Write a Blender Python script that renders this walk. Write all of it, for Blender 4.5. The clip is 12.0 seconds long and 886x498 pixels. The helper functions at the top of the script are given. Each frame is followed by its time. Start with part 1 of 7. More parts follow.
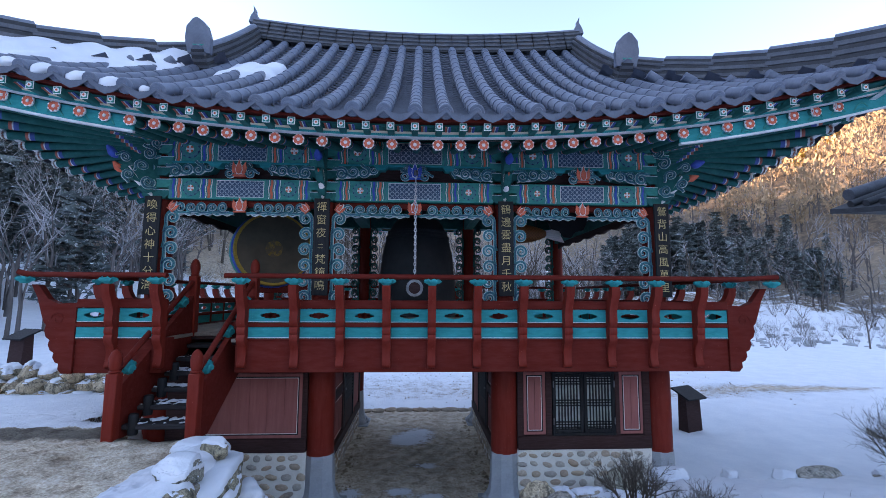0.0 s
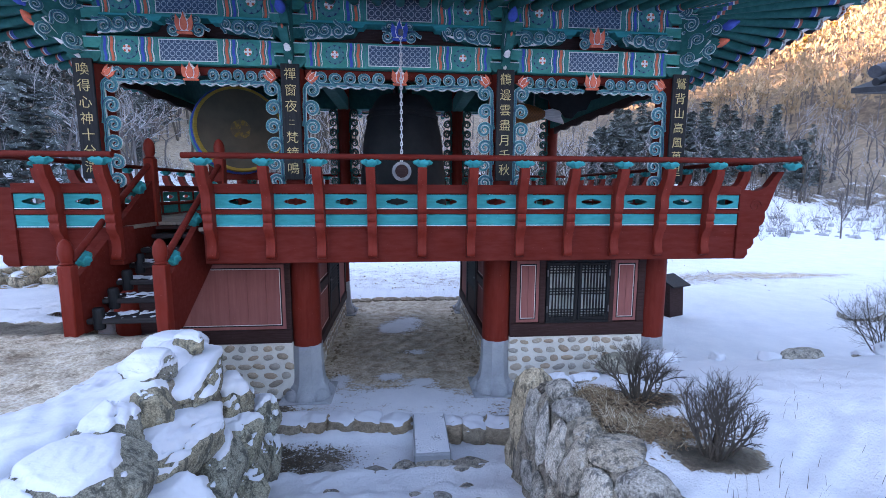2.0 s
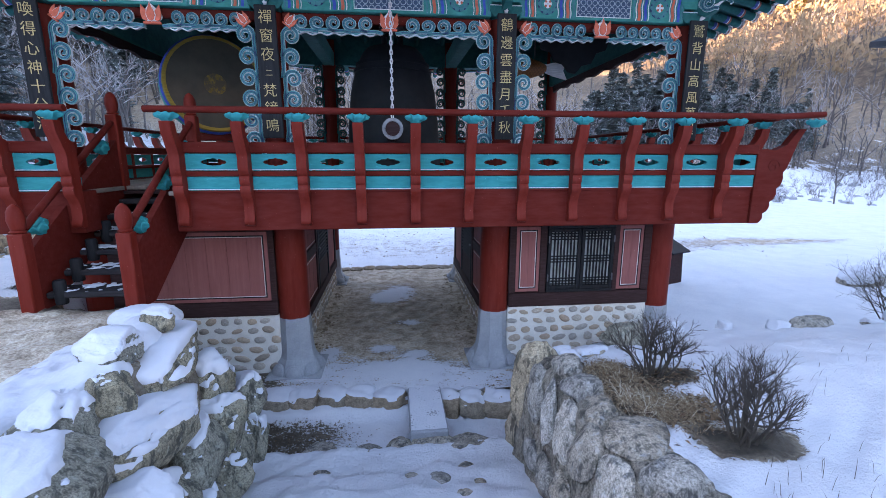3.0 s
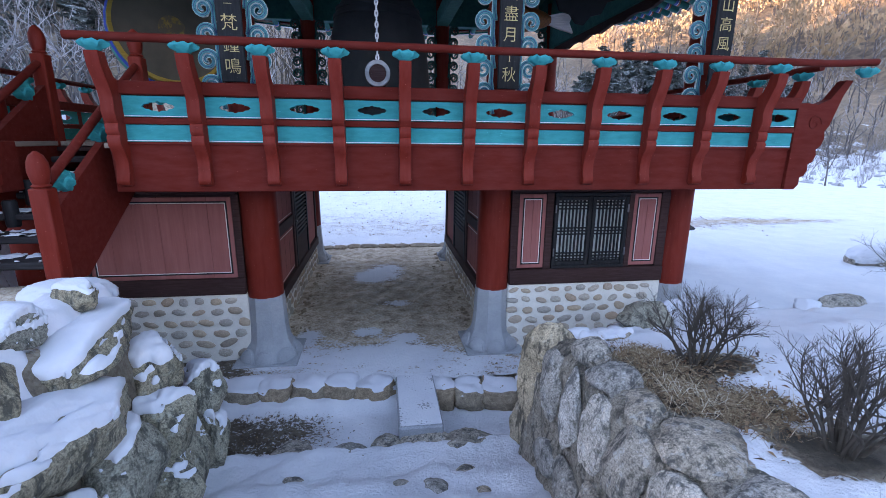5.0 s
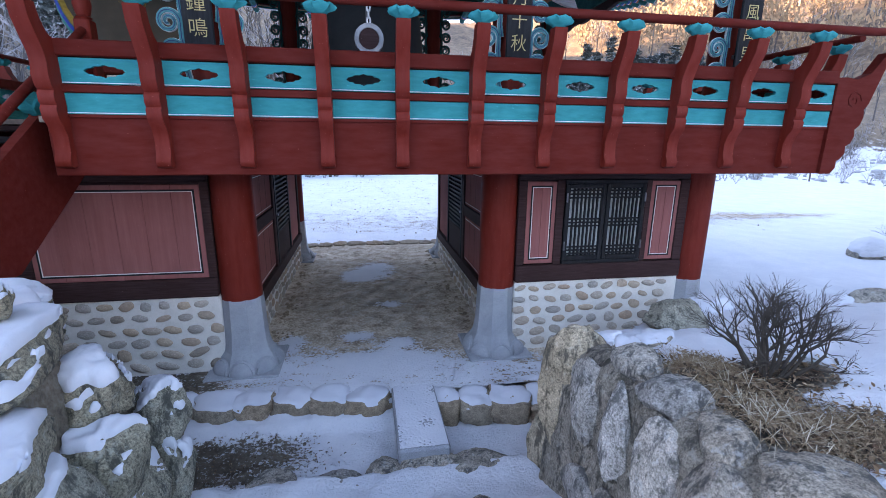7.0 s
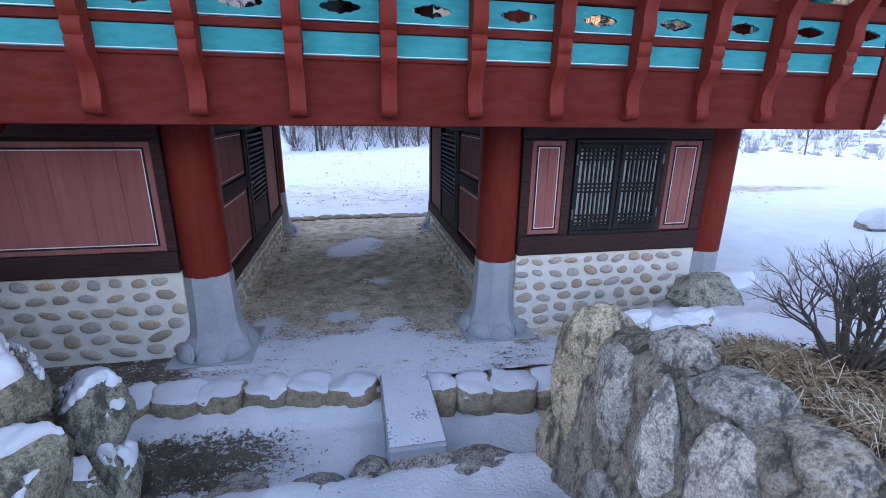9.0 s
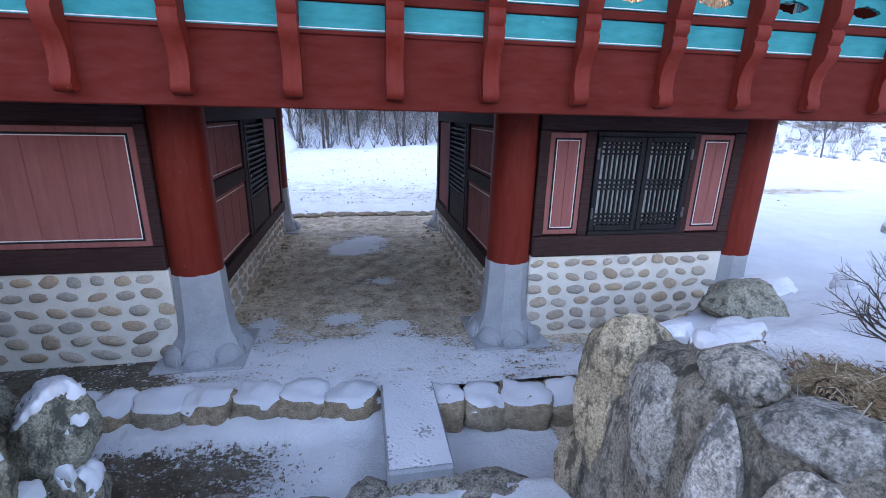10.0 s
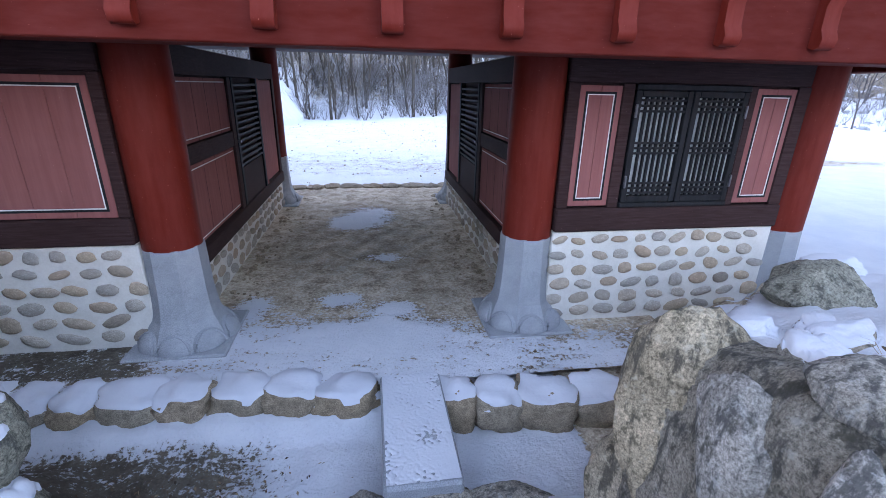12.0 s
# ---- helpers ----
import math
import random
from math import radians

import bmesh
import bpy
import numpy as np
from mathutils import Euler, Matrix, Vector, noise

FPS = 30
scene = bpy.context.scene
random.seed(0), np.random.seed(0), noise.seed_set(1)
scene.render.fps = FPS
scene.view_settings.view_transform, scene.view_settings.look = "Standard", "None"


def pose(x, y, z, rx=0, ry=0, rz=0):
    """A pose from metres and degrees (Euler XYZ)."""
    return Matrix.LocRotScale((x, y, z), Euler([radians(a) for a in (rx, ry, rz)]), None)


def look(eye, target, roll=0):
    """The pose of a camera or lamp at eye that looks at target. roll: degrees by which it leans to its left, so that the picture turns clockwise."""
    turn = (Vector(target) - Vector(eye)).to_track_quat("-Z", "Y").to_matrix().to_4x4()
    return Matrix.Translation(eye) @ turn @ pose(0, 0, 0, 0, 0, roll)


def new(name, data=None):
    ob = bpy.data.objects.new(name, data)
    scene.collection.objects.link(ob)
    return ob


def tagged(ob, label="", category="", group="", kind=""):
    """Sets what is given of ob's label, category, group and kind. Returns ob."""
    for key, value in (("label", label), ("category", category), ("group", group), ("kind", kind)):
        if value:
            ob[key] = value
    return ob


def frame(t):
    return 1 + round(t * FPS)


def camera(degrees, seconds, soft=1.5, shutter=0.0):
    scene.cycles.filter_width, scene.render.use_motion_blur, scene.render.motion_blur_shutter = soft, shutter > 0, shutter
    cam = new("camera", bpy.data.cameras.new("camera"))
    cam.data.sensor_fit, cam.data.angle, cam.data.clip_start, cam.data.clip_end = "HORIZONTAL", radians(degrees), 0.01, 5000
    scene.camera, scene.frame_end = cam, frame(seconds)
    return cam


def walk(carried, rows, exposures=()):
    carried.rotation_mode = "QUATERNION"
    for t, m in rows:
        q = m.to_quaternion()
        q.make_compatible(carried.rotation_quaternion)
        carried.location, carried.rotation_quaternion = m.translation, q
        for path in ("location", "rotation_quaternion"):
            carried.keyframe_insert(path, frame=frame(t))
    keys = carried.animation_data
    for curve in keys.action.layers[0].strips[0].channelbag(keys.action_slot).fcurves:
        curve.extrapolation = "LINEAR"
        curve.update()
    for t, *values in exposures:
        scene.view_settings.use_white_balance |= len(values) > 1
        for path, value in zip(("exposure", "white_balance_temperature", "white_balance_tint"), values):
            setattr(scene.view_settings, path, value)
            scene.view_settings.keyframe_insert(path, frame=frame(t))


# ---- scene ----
cam = camera(89.7, 12.0, soft=0.6)
PATH = [
    (0, (-0.137, 0.037, 3.34), (-0.037, 2.023, 3.549), 0.3),
    (0.5, (-0.083, 0.191, 3.291), (0.017, 2.183, 3.438), 0.5),
    (1, (-0.075, 0.303, 3.269), (0.043, 2.3, 3.265), 0.3),
    (1.5, (-0.14, 0.465, 3.231), (0.009, 2.453, 3.077), 0.2),
    (2, (-0.207, 0.649, 3.212), (-0.03, 2.624, 2.949), 0.2),
    (2.5, (-0.237, 0.817, 3.167), (-0.041, 2.766, 2.761), 0.2),
    (3, (-0.218, 1.061, 3.128), (-0.005, 3.008, 2.722), 0.1),
    (5, (-0.209, 1.757, 2.812), (0.059, 3.681, 2.336), 0.6),
    (5.5, (-0.201, 1.965, 2.727), (0.084, 3.888, 2.256), 0.8),
    (6, (-0.226, 2.114, 2.709), (0.073, 4.037, 2.248), 0.8),
    (6.5, (-0.28, 2.226, 2.687), (0.04, 4.145, 2.223), 0.7),
    (7, (-0.292, 2.325, 2.62), (0.043, 4.237, 2.141), 0.6),
    (9, (-0.232, 2.849, 2.41), (0.141, 4.727, 1.832), 0.7),
    (9.5, (-0.187, 3.035, 2.325), (0.185, 4.913, 1.744), 0.8),
    (10, (-0.193, 3.161, 2.311), (0.154, 5.044, 1.732), 1.3),
    (10.5, (-0.231, 3.295, 2.284), (0.08, 5.18, 1.695), 1.7),
    (11, (-0.228, 3.393, 2.255), (0.07, 5.264, 1.616), 1.6),
    (11.5, (-0.153, 3.532, 2.171), (0.144, 5.39, 1.492), 1.2),
    (12, (-0.099, 3.645, 2.151), (0.201, 5.499, 1.464), 1.2),
]
walk(cam, [(t, look(eye, target, roll)) for t, eye, target, roll in PATH],
     [(0, 2.28, 6750, 24), (0.5, 2.6, 6850, 25), (1, 3.03, 6950, 26), (1.5, 3.0, 7050, 27), (2, 2.95, 7050, 27), (3, 2.86, 7000, 27), (6, 2.92, 7050, 27), (9, 3.1, 7150, 27), (12, 3.3, 7350, 28)])

# ---- world and sun: early sun low beside the walker, the valley floor shaded by an added, unseen ridge ----
SUN_TO = Vector((0.95, -0.15, -0.235)).normalized()
world = bpy.data.worlds.new("sky")
scene.world = world
world.use_nodes = True
wn = world.node_tree.nodes
sky = wn.new("ShaderNodeTexSky")
sky.sky_type = "NISHITA"
sky.sun_disc = False
sky.sun_elevation = math.asin(-SUN_TO.z)
sky.sun_rotation = math.atan2(-SUN_TO.x, -SUN_TO.y)
sky.air_density, sky.dust_density, sky.ozone_density = 1.0, 0.4, 1.0
wn["Background"].inputs["Strength"].default_value = 0.15
world.node_tree.links.new(sky.outputs[0], wn["Background"].inputs["Color"])
sun = new("sun", bpy.data.lights.new("sun", "SUN"))
sun.data.energy, sun.data.angle, sun.data.color = 5.0, radians(0.6), (1.0, 0.74, 0.46)
sun.matrix_world = look((0, 0, 60), Vector((0, 0, 60)) + SUN_TO)

# ---- materials ----
def node_mat(name, rough=0.8, metal=0.0):
    m = bpy.data.materials.new(name)
    m.use_nodes = True
    nt = m.node_tree
    b = nt.nodes["Principled BSDF"]
    b.inputs["Roughness"].default_value, b.inputs["Metallic"].default_value = rough, metal
    return m, nt, b


def ramp(nt, fac, stops):
    r = nt.nodes.new("ShaderNodeValToRGB")
    el = r.color_ramp.elements
    while len(el) < len(stops):
        el.new(0.5)
    for e, (p, c) in zip(el, stops):
        e.position, e.color = p, (*c, 1) if len(c) == 3 else c
    nt.links.new(fac, r.inputs[0])
    return r.outputs[0]


def tex_noise(nt, scale, detail=5, stretch=None, rough=0.6, world_space=False):
    co = nt.nodes.new("ShaderNodeNewGeometry" if world_space else "ShaderNodeTexCoord")
    out = co.outputs["Position" if world_space else "Object"]
    if stretch:
        mp = nt.nodes.new("ShaderNodeMapping")
        mp.inputs["Scale"].default_value = stretch
        nt.links.new(out, mp.inputs[0])
        out = mp.outputs[0]
    n = nt.nodes.new("ShaderNodeTexNoise")
    n.inputs["Scale"].default_value, n.inputs["Detail"].default_value, n.inputs["Roughness"].default_value = scale, detail, rough
    nt.links.new(out, n.inputs["Vector"])
    return n.outputs[0]


def mixed(nt, fac, a, b, mode="MIX"):
    m = nt.nodes.new("ShaderNodeMix")
    m.data_type, m.blend_type = "RGBA", mode
    for sock, v in ((m.inputs[0], fac), (m.inputs[6], a), (m.inputs[7], b)):
        if isinstance(v, (int, float)):
            sock.default_value = v
        elif isinstance(v, tuple):
            sock.default_value = (*v, 1)
        else:
            nt.links.new(v, sock)
    return m.outputs[2]


def bump(nt, bsdf, height, strength=0.3, distance=0.01):
    b = nt.nodes.new("ShaderNodeBump")
    b.inputs["Strength"].default_value, b.inputs["Distance"].default_value = strength, distance
    nt.links.new(height, b.inputs["Height"])
    nt.links.new(b.outputs[0], bsdf.inputs["Normal"])


def paint(name, c, wear=None, rough=0.6, stretch=(3, 3, 40), scale=2.0, spread=0.22, depth=0.004, chips=0.68):
    """Old paint on timber: streaky grain, faint stains, chips that show what lies below."""
    m, nt, b = node_mat(name, rough + 0.15)
    b.inputs["Specular IOR Level"].default_value = 0.14
    dark = tuple(v * (1 - spread) for v in c)
    light = tuple(min(1, v * (1 + spread) + 0.012) for v in c)
    grain = tex_noise(nt, scale, 6, stretch, world_space=True)
    stain = tex_noise(nt, 1.7, 4, world_space=True)
    col = ramp(nt, grain, [(0.3, dark), (0.7, light)])
    col = mixed(nt, ramp(nt, stain, [(0.35, (0, 0, 0)), (0.75, (0.45, 0.45, 0.45))]), col, tuple(v * 0.62 for v in c))
    if wear:
        chip = tex_noise(nt, 14, 8, tuple(max(0.4, s * 0.12) for s in stretch), 0.75, True)
        col = mixed(nt, ramp(nt, chip, [(chips, (0, 0, 0)), (chips + 0.04, (1, 1, 1))]), col, wear)
        fleck = tex_noise(nt, 95, 2, world_space=True)
        col = mixed(nt, ramp(nt, fleck, [(0.74, (0, 0, 0)), (0.77, (0.8, 0.8, 0.8))]), col, tuple(min(0.7, v * 1.8 + 0.06) for v in wear))
    nt.links.new(col, b.inputs["Base Color"])
    bump(nt, b, grain, 0.5, depth)
    return m


def stony(name, stops, scale=9, speck=90, rough=0.9, depth=0.012, vary=0.0, lichen=None, grain=0.35):
    m, nt, b = node_mat(name, rough)
    big, fine = tex_noise(nt, scale, 8, rough=0.65), tex_noise(nt, speck, 3)
    col = ramp(nt, big, stops)
    col = mixed(nt, grain, col, ramp(nt, fine, [(0.35, (0.12, 0.12, 0.12)), (0.65, (0.95, 0.95, 0.95))]), "OVERLAY")
    if lichen:
        spots = tex_noise(nt, 5.5, 9, rough=0.75)
        col = mixed(nt, ramp(nt, spots, [(0.56, (0, 0, 0)), (0.64, (0.8, 0.8, 0.8))]), col, lichen)
    if vary:
        info = nt.nodes.new("ShaderNodeObjectInfo")
        tint = ramp(nt, info.outputs["Random"], [(0.0, (0.55, 0.5, 0.45)), (0.3, (1.0, 0.82, 0.62)), (0.55, (0.72, 0.74, 0.76)), (0.8, (1.0, 0.96, 0.9)), (1.0, (0.86, 0.66, 0.5))])
        col = mixed(nt, vary, col, tint, "MULTIPLY")
    nt.links.new(col, b.inputs["Base Color"])
    bump(nt, b, big, 0.7, depth)
    return m


RED = paint("red_paint", (0.118, 0.0095, 0.0042), (0.24, 0.07, 0.045), 0.62, (2.0, 9, 9), spread=0.10, depth=0.0015, chips=0.71)
RED_UP = paint("red_paint_upright", (0.168, 0.0145, 0.0065), (0.34, 0.115, 0.08), 0.42, (9, 9, 1.6), spread=0.09, depth=0.0012, chips=0.74)
TEAL = paint("teal_paint", (0.007, 0.25, 0.26), (0.03, 0.34, 0.35), 0.5, (4, 8, 14), spread=0.14, depth=0.002, chips=0.62)
# deep teal, darkened further to carry the shade under the eaves
TEAL_DEEP_SHADED = paint("teal_deep_shaded", (0.013, 0.128, 0.118), (0.05, 0.19, 0.185), 0.6, (6, 6, 6), chips=0.66)
GREEN = paint("green_paint", (0.03, 0.25, 0.215), (0.10, 0.28, 0.26), 0.6, (4, 4, 8))
DARK = paint("dark_timber", (0.042, 0.019, 0.018), (0.11, 0.06, 0.055), 0.6, (3, 8, 40), chips=0.7)
BLACK = paint("black_lacquer", (0.012, 0.013, 0.015), (0.05, 0.045, 0.04), 0.45, (20, 20, 2), chips=0.8)
PINK = paint("faded_red_panel", (0.31, 0.112, 0.102), (0.40, 0.20, 0.18), 0.7, (14, 14, 0.9), spread=0.10, depth=0.0015, chips=0.72)
PALE = paint("white_line", (0.82, 0.78, 0.76), None, 0.7)
CREAM = paint("cream_line", (0.62, 0.55, 0.42), None, 0.7)
CORAL = paint("coral_paint", (0.66, 0.15, 0.085), (0.6, 0.3, 0.22), 0.6, (8, 8, 8))
CORAL_DULL = paint("coral_faded", (0.48, 0.14, 0.10), (0.4, 0.2, 0.16), 0.65, (8, 8, 8))
BLUE_DULL = paint("blue_faded", (0.07, 0.12, 0.36), (0.15, 0.18, 0.33), 0.65, (8, 8, 8))
STEEL = paint("grey_line", (0.60, 0.65, 0.66), None, 0.7)
BLUE = paint("blue_paint", (0.05, 0.10, 0.42), (0.2, 0.25, 0.5), 0.6, (8, 8, 8))
NAVY = paint("navy_paint", (0.03, 0.05, 0.13), None, 0.6, (8, 8, 8))
GOLD = paint("gold_letter", (0.55, 0.43, 0.20), (0.3, 0.22, 0.1), 0.45, (20, 20, 20))
PLANK = paint("deck_plank", (0.26, 0.21, 0.17), (0.16, 0.12, 0.1), 0.75, (20, 2, 20))
GREYWOOD = paint("stair_timber", (0.028, 0.026, 0.028), (0.08, 0.075, 0.07), 0.7, (3, 10, 20))
PAPER = paint("window_paper", (0.50, 0.53, 0.50), None, 0.9, (6, 6, 6))
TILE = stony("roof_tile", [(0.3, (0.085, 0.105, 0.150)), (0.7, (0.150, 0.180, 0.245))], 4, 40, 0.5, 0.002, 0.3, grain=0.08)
# same clay, darker: shade of the grooves between the rolls is in the colour
TILE_FLAT_SHADED = stony("roof_tile_flat_shaded", [(0.3, (0.045, 0.055, 0.08)), (0.7, (0.085, 0.102, 0.14))], 4, 40, 0.55, 0.003, grain=0.08)
RIDGE_DARK = stony("ridge_joint", [(0.3, (0.018, 0.02, 0.024)), (0.7, (0.04, 0.043, 0.05))], 5, 40, 0.8, 0.002, grain=0.08)
RIDGE_TILE = stony("ridge_tile", [(0.3, (0.05, 0.056, 0.07)), (0.7, (0.085, 0.095, 0.115))], 5, 40, 0.7, 0.003, grain=0.1)
GRANITE = stony("granite", [(0.3, (0.25, 0.27, 0.29)), (0.7, (0.36, 0.38, 0.40))], 4, 160, 0.8, 0.004)
MORTAR = stony("white_mortar", [(0.3, (0.60, 0.575, 0.52)), (0.7, (0.74, 0.715, 0.66))], 5, 70, 0.95, 0.004, grain=0.08)
COBBLE = stony("cobble", [(0.3, (0.33, 0.30, 0.26)), (0.7, (0.52, 0.475, 0.42))], 3, 14, 0.85, 0.006, 0.85)


def rock_mat(name="boulder", light=1.0, hue=(1, 1, 1)):
    """Weathered granite: grains, pale and black patches, streaks, pits."""
    m, nt, b = node_mat(name, 0.93)
    info = nt.nodes.new("ShaderNodeObjectInfo")
    big, mid = tex_noise(nt, 3.2, 10, rough=0.72, world_space=True), tex_noise(nt, 16, 8, rough=0.7, world_space=True)
    fine = tex_noise(nt, 75, 6, rough=0.85, world_space=True)
    streak = tex_noise(nt, 5, 8, (3.0, 3.0, 0.7), 0.7, True)
    col = ramp(nt, big, [(0.28, (0.21, 0.195, 0.17)), (0.5, (0.36, 0.34, 0.305)), (0.7, (0.50, 0.47, 0.425))])
    tint = ramp(nt, info.outputs["Random"], [(0.0, (0.75, 0.76, 0.78)), (0.35, (1.0, 0.93, 0.82)), (0.65, (0.88, 0.88, 0.88)), (1.0, (1.0, 0.86, 0.68))])
    col = mixed(nt, 0.85, col, tint, "MULTIPLY")
    col = mixed(nt, 0.8, col, ramp(nt, fine, [(0.38, (0.1, 0.1, 0.1)), (0.5, (0.5, 0.5, 0.5)), (0.62, (0.9, 0.9, 0.9))]), "OVERLAY")
    col = mixed(nt, ramp(nt, streak, [(0.50, (0, 0, 0)), (0.60, (0.88, 0.88, 0.88))]), col, (0.065, 0.066, 0.062))
    col = mixed(nt, ramp(nt, mid, [(0.56, (0, 0, 0)), (0.64, (0.55, 0.55, 0.55))]), col, (0.56, 0.555, 0.52))
    col = mixed(nt, ramp(nt, mid, [(0.36, (0.8, 0.8, 0.8)), (0.44, (0, 0, 0))]), col, (0.07, 0.068, 0.05))
    col = mixed(nt, 1.0, col, tuple(light * c for c in hue), "MULTIPLY")
    nt.links.new(col, b.inputs["Base Color"])
    h = mixed(nt, 0.5, mid, big)
    h = mixed(nt, 0.18, h, fine)
    bump(nt, b, h, 1.0, 0.035)
    return m


ROCK = rock_mat()
ROCK_TAN = rock_mat("tan_boulder", 1.12, (1.0, 0.89, 0.72))
ROCK_MOSSY = rock_mat("mossy_boulder", 0.82, (0.98, 1.0, 0.88))
KERB = stony("kerb_stone", [(0.3, (0.17, 0.14, 0.105)), (0.7, (0.40, 0.335, 0.25))], 7, 60, 0.9, 0.02, 0.5, grain=0.5)
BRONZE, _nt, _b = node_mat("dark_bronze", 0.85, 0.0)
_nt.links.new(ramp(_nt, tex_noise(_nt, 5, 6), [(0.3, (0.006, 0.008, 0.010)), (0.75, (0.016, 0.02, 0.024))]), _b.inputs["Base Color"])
CHAIN, _nt, _b = node_mat("galvanised_chain", 0.5, 0.3)
_nt.links.new(ramp(_nt, tex_noise(_nt, 12, 4), [(0.3, (0.42, 0.42, 0.43)), (0.75, (0.62, 0.62, 0.63))]), _b.inputs["Base Color"])
IRON, _nt, _b = node_mat("grey_iron", 0.45, 0.9)
_nt.links.new(ramp(_nt, tex_noise(_nt, 12, 4), [(0.3, (0.12, 0.125, 0.13)), (0.75, (0.26, 0.265, 0.28))]), _b.inputs["Base Color"])
TWIG = paint("twig_bark", (0.085, 0.072, 0.060), None, 0.9, (9, 9, 3))
BARK = paint("tree_bark", (0.12, 0.108, 0.105), None, 0.95, (5, 5, 1))
FROST = paint("frosted_twig", (0.33, 0.325, 0.34), None, 0.95, (0.5, 0.5, 0.5), spread=0.6)
DRY = paint("dry_grass", (0.23, 0.155, 0.09), (0.48, 0.38, 0.25), 0.95, (30, 30, 30), spread=0.7, chips=0.52)
PINE = paint("pine_needles", (0.10, 0.125, 0.125), (0.50, 0.53, 0.56), 0.85, (2, 2, 2), spread=0.5, chips=0.56)
BROWNWOOD = paint("brown_wood", (0.33, 0.235, 0.15), None, 0.95, (0.1, 0.1, 0.1), spread=0.5)
LARCH = paint("yellow_larch", (0.46, 0.31, 0.09), None, 0.95, (0.3, 0.3, 0.3), spread=0.4)


def snow_mat():
    m, nt, b = node_mat("snow", 0.75)
    n = tex_noise(nt, 2.2, 8, world_space=True)
    f = tex_noise(nt, 60, 4, world_space=True)
    nt.links.new(ramp(nt, n, [(0.3, (0.56, 0.59, 0.645)), (0.7, (0.68, 0.70, 0.735))]), b.inputs["Base Color"])
    b.inputs["Subsurface Weight"].default_value = 0.0
    h = mixed(nt, 0.08, n, f)
    bump(nt, b, h, 0.55, 0.05)
    return m


SNOW = snow_mat()


def ground_mat():
    """Earth, litter and snow; the painted mask 'snow' says where snow lies, noise breaks its edge."""
    m, nt, b = node_mat("ground", 0.9)
    at = nt.nodes.new("ShaderNodeAttribute")
    at.attribute_name = "cover"
    sep = nt.nodes.new("ShaderNodeSeparateColor")
    nt.links.new(at.outputs["Color"], sep.inputs[0])
    n1, n2, n3 = tex_noise(nt, 1.6, 9, rough=0.7, world_space=True), tex_noise(nt, 40, 5, world_space=True), tex_noise(nt, 5, 8, rough=0.7, world_space=True)
    earth = ramp(nt, n3, [(0.36, (0.30, 0.225, 0.155)), (0.5, (0.58, 0.48, 0.36)), (0.66, (0.74, 0.655, 0.53))])
    earth = mixed(nt, 0.5, earth, ramp(nt, n2, [(0.3, (0.15, 0.15, 0.15)), (0.7, (0.9, 0.9, 0.9))]), "OVERLAY")
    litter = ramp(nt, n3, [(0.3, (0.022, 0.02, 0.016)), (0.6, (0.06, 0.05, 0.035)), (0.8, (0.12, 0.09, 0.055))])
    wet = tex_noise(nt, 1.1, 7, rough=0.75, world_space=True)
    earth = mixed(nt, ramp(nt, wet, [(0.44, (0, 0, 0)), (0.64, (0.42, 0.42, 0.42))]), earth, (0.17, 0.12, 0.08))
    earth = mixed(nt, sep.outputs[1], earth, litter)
    far1, far2 = tex_noise(nt, 0.16, 9, rough=0.75, world_space=True), tex_noise(nt, 0.9, 6, rough=0.75, world_space=True)
    hill = ramp(nt, mixed(nt, 0.5, far1, far2), [(0.40, (0.055, 0.042, 0.032)), (0.5, (0.135, 0.098, 0.066)), (0.60, (0.26, 0.185, 0.115))])
    earth = mixed(nt, sep.outputs[2], earth, hill)
    snow = ramp(nt, n1, [(0.3, (0.62, 0.65, 0.70)), (0.7, (0.74, 0.76, 0.79))])
    add = nt.nodes.new("ShaderNodeMath")
    add.operation = "ADD"
    nt.links.new(sep.outputs[0], add.inputs[0])
    wob = nt.nodes.new("ShaderNodeMath")
    wob.operation = "MULTIPLY_ADD"
    n4 = tex_noise(nt, 9, 8, (0.6, 1.8, 1.0), 0.8, True)
    nt.links.new(mixed(nt, sep.outputs[2], mixed(nt, 0.28, mixed(nt, 0.5, mixed(nt, 0.4, n3, n1), n4), n2), mixed(nt, 0.6, far1, far2)), wob.inputs[0])
    wob.inputs[1].default_value, wob.inputs[2].default_value = 2.2, -1.1
    nt.links.new(wob.outputs[0], add.inputs[1])
    mask = ramp(nt, add.outputs[0], [(0.46, (0, 0, 0)), (0.54, (1, 1, 1))])
    nt.links.new(mixed(nt, mask, earth, snow), b.inputs["Base Color"])
    h = mixed(nt, 0.3, n3, n2)
    h = mixed(nt, 0.3, h, mask)
    bump(nt, b, h, 0.8, 0.07)
    return m


GROUND = ground_mat()


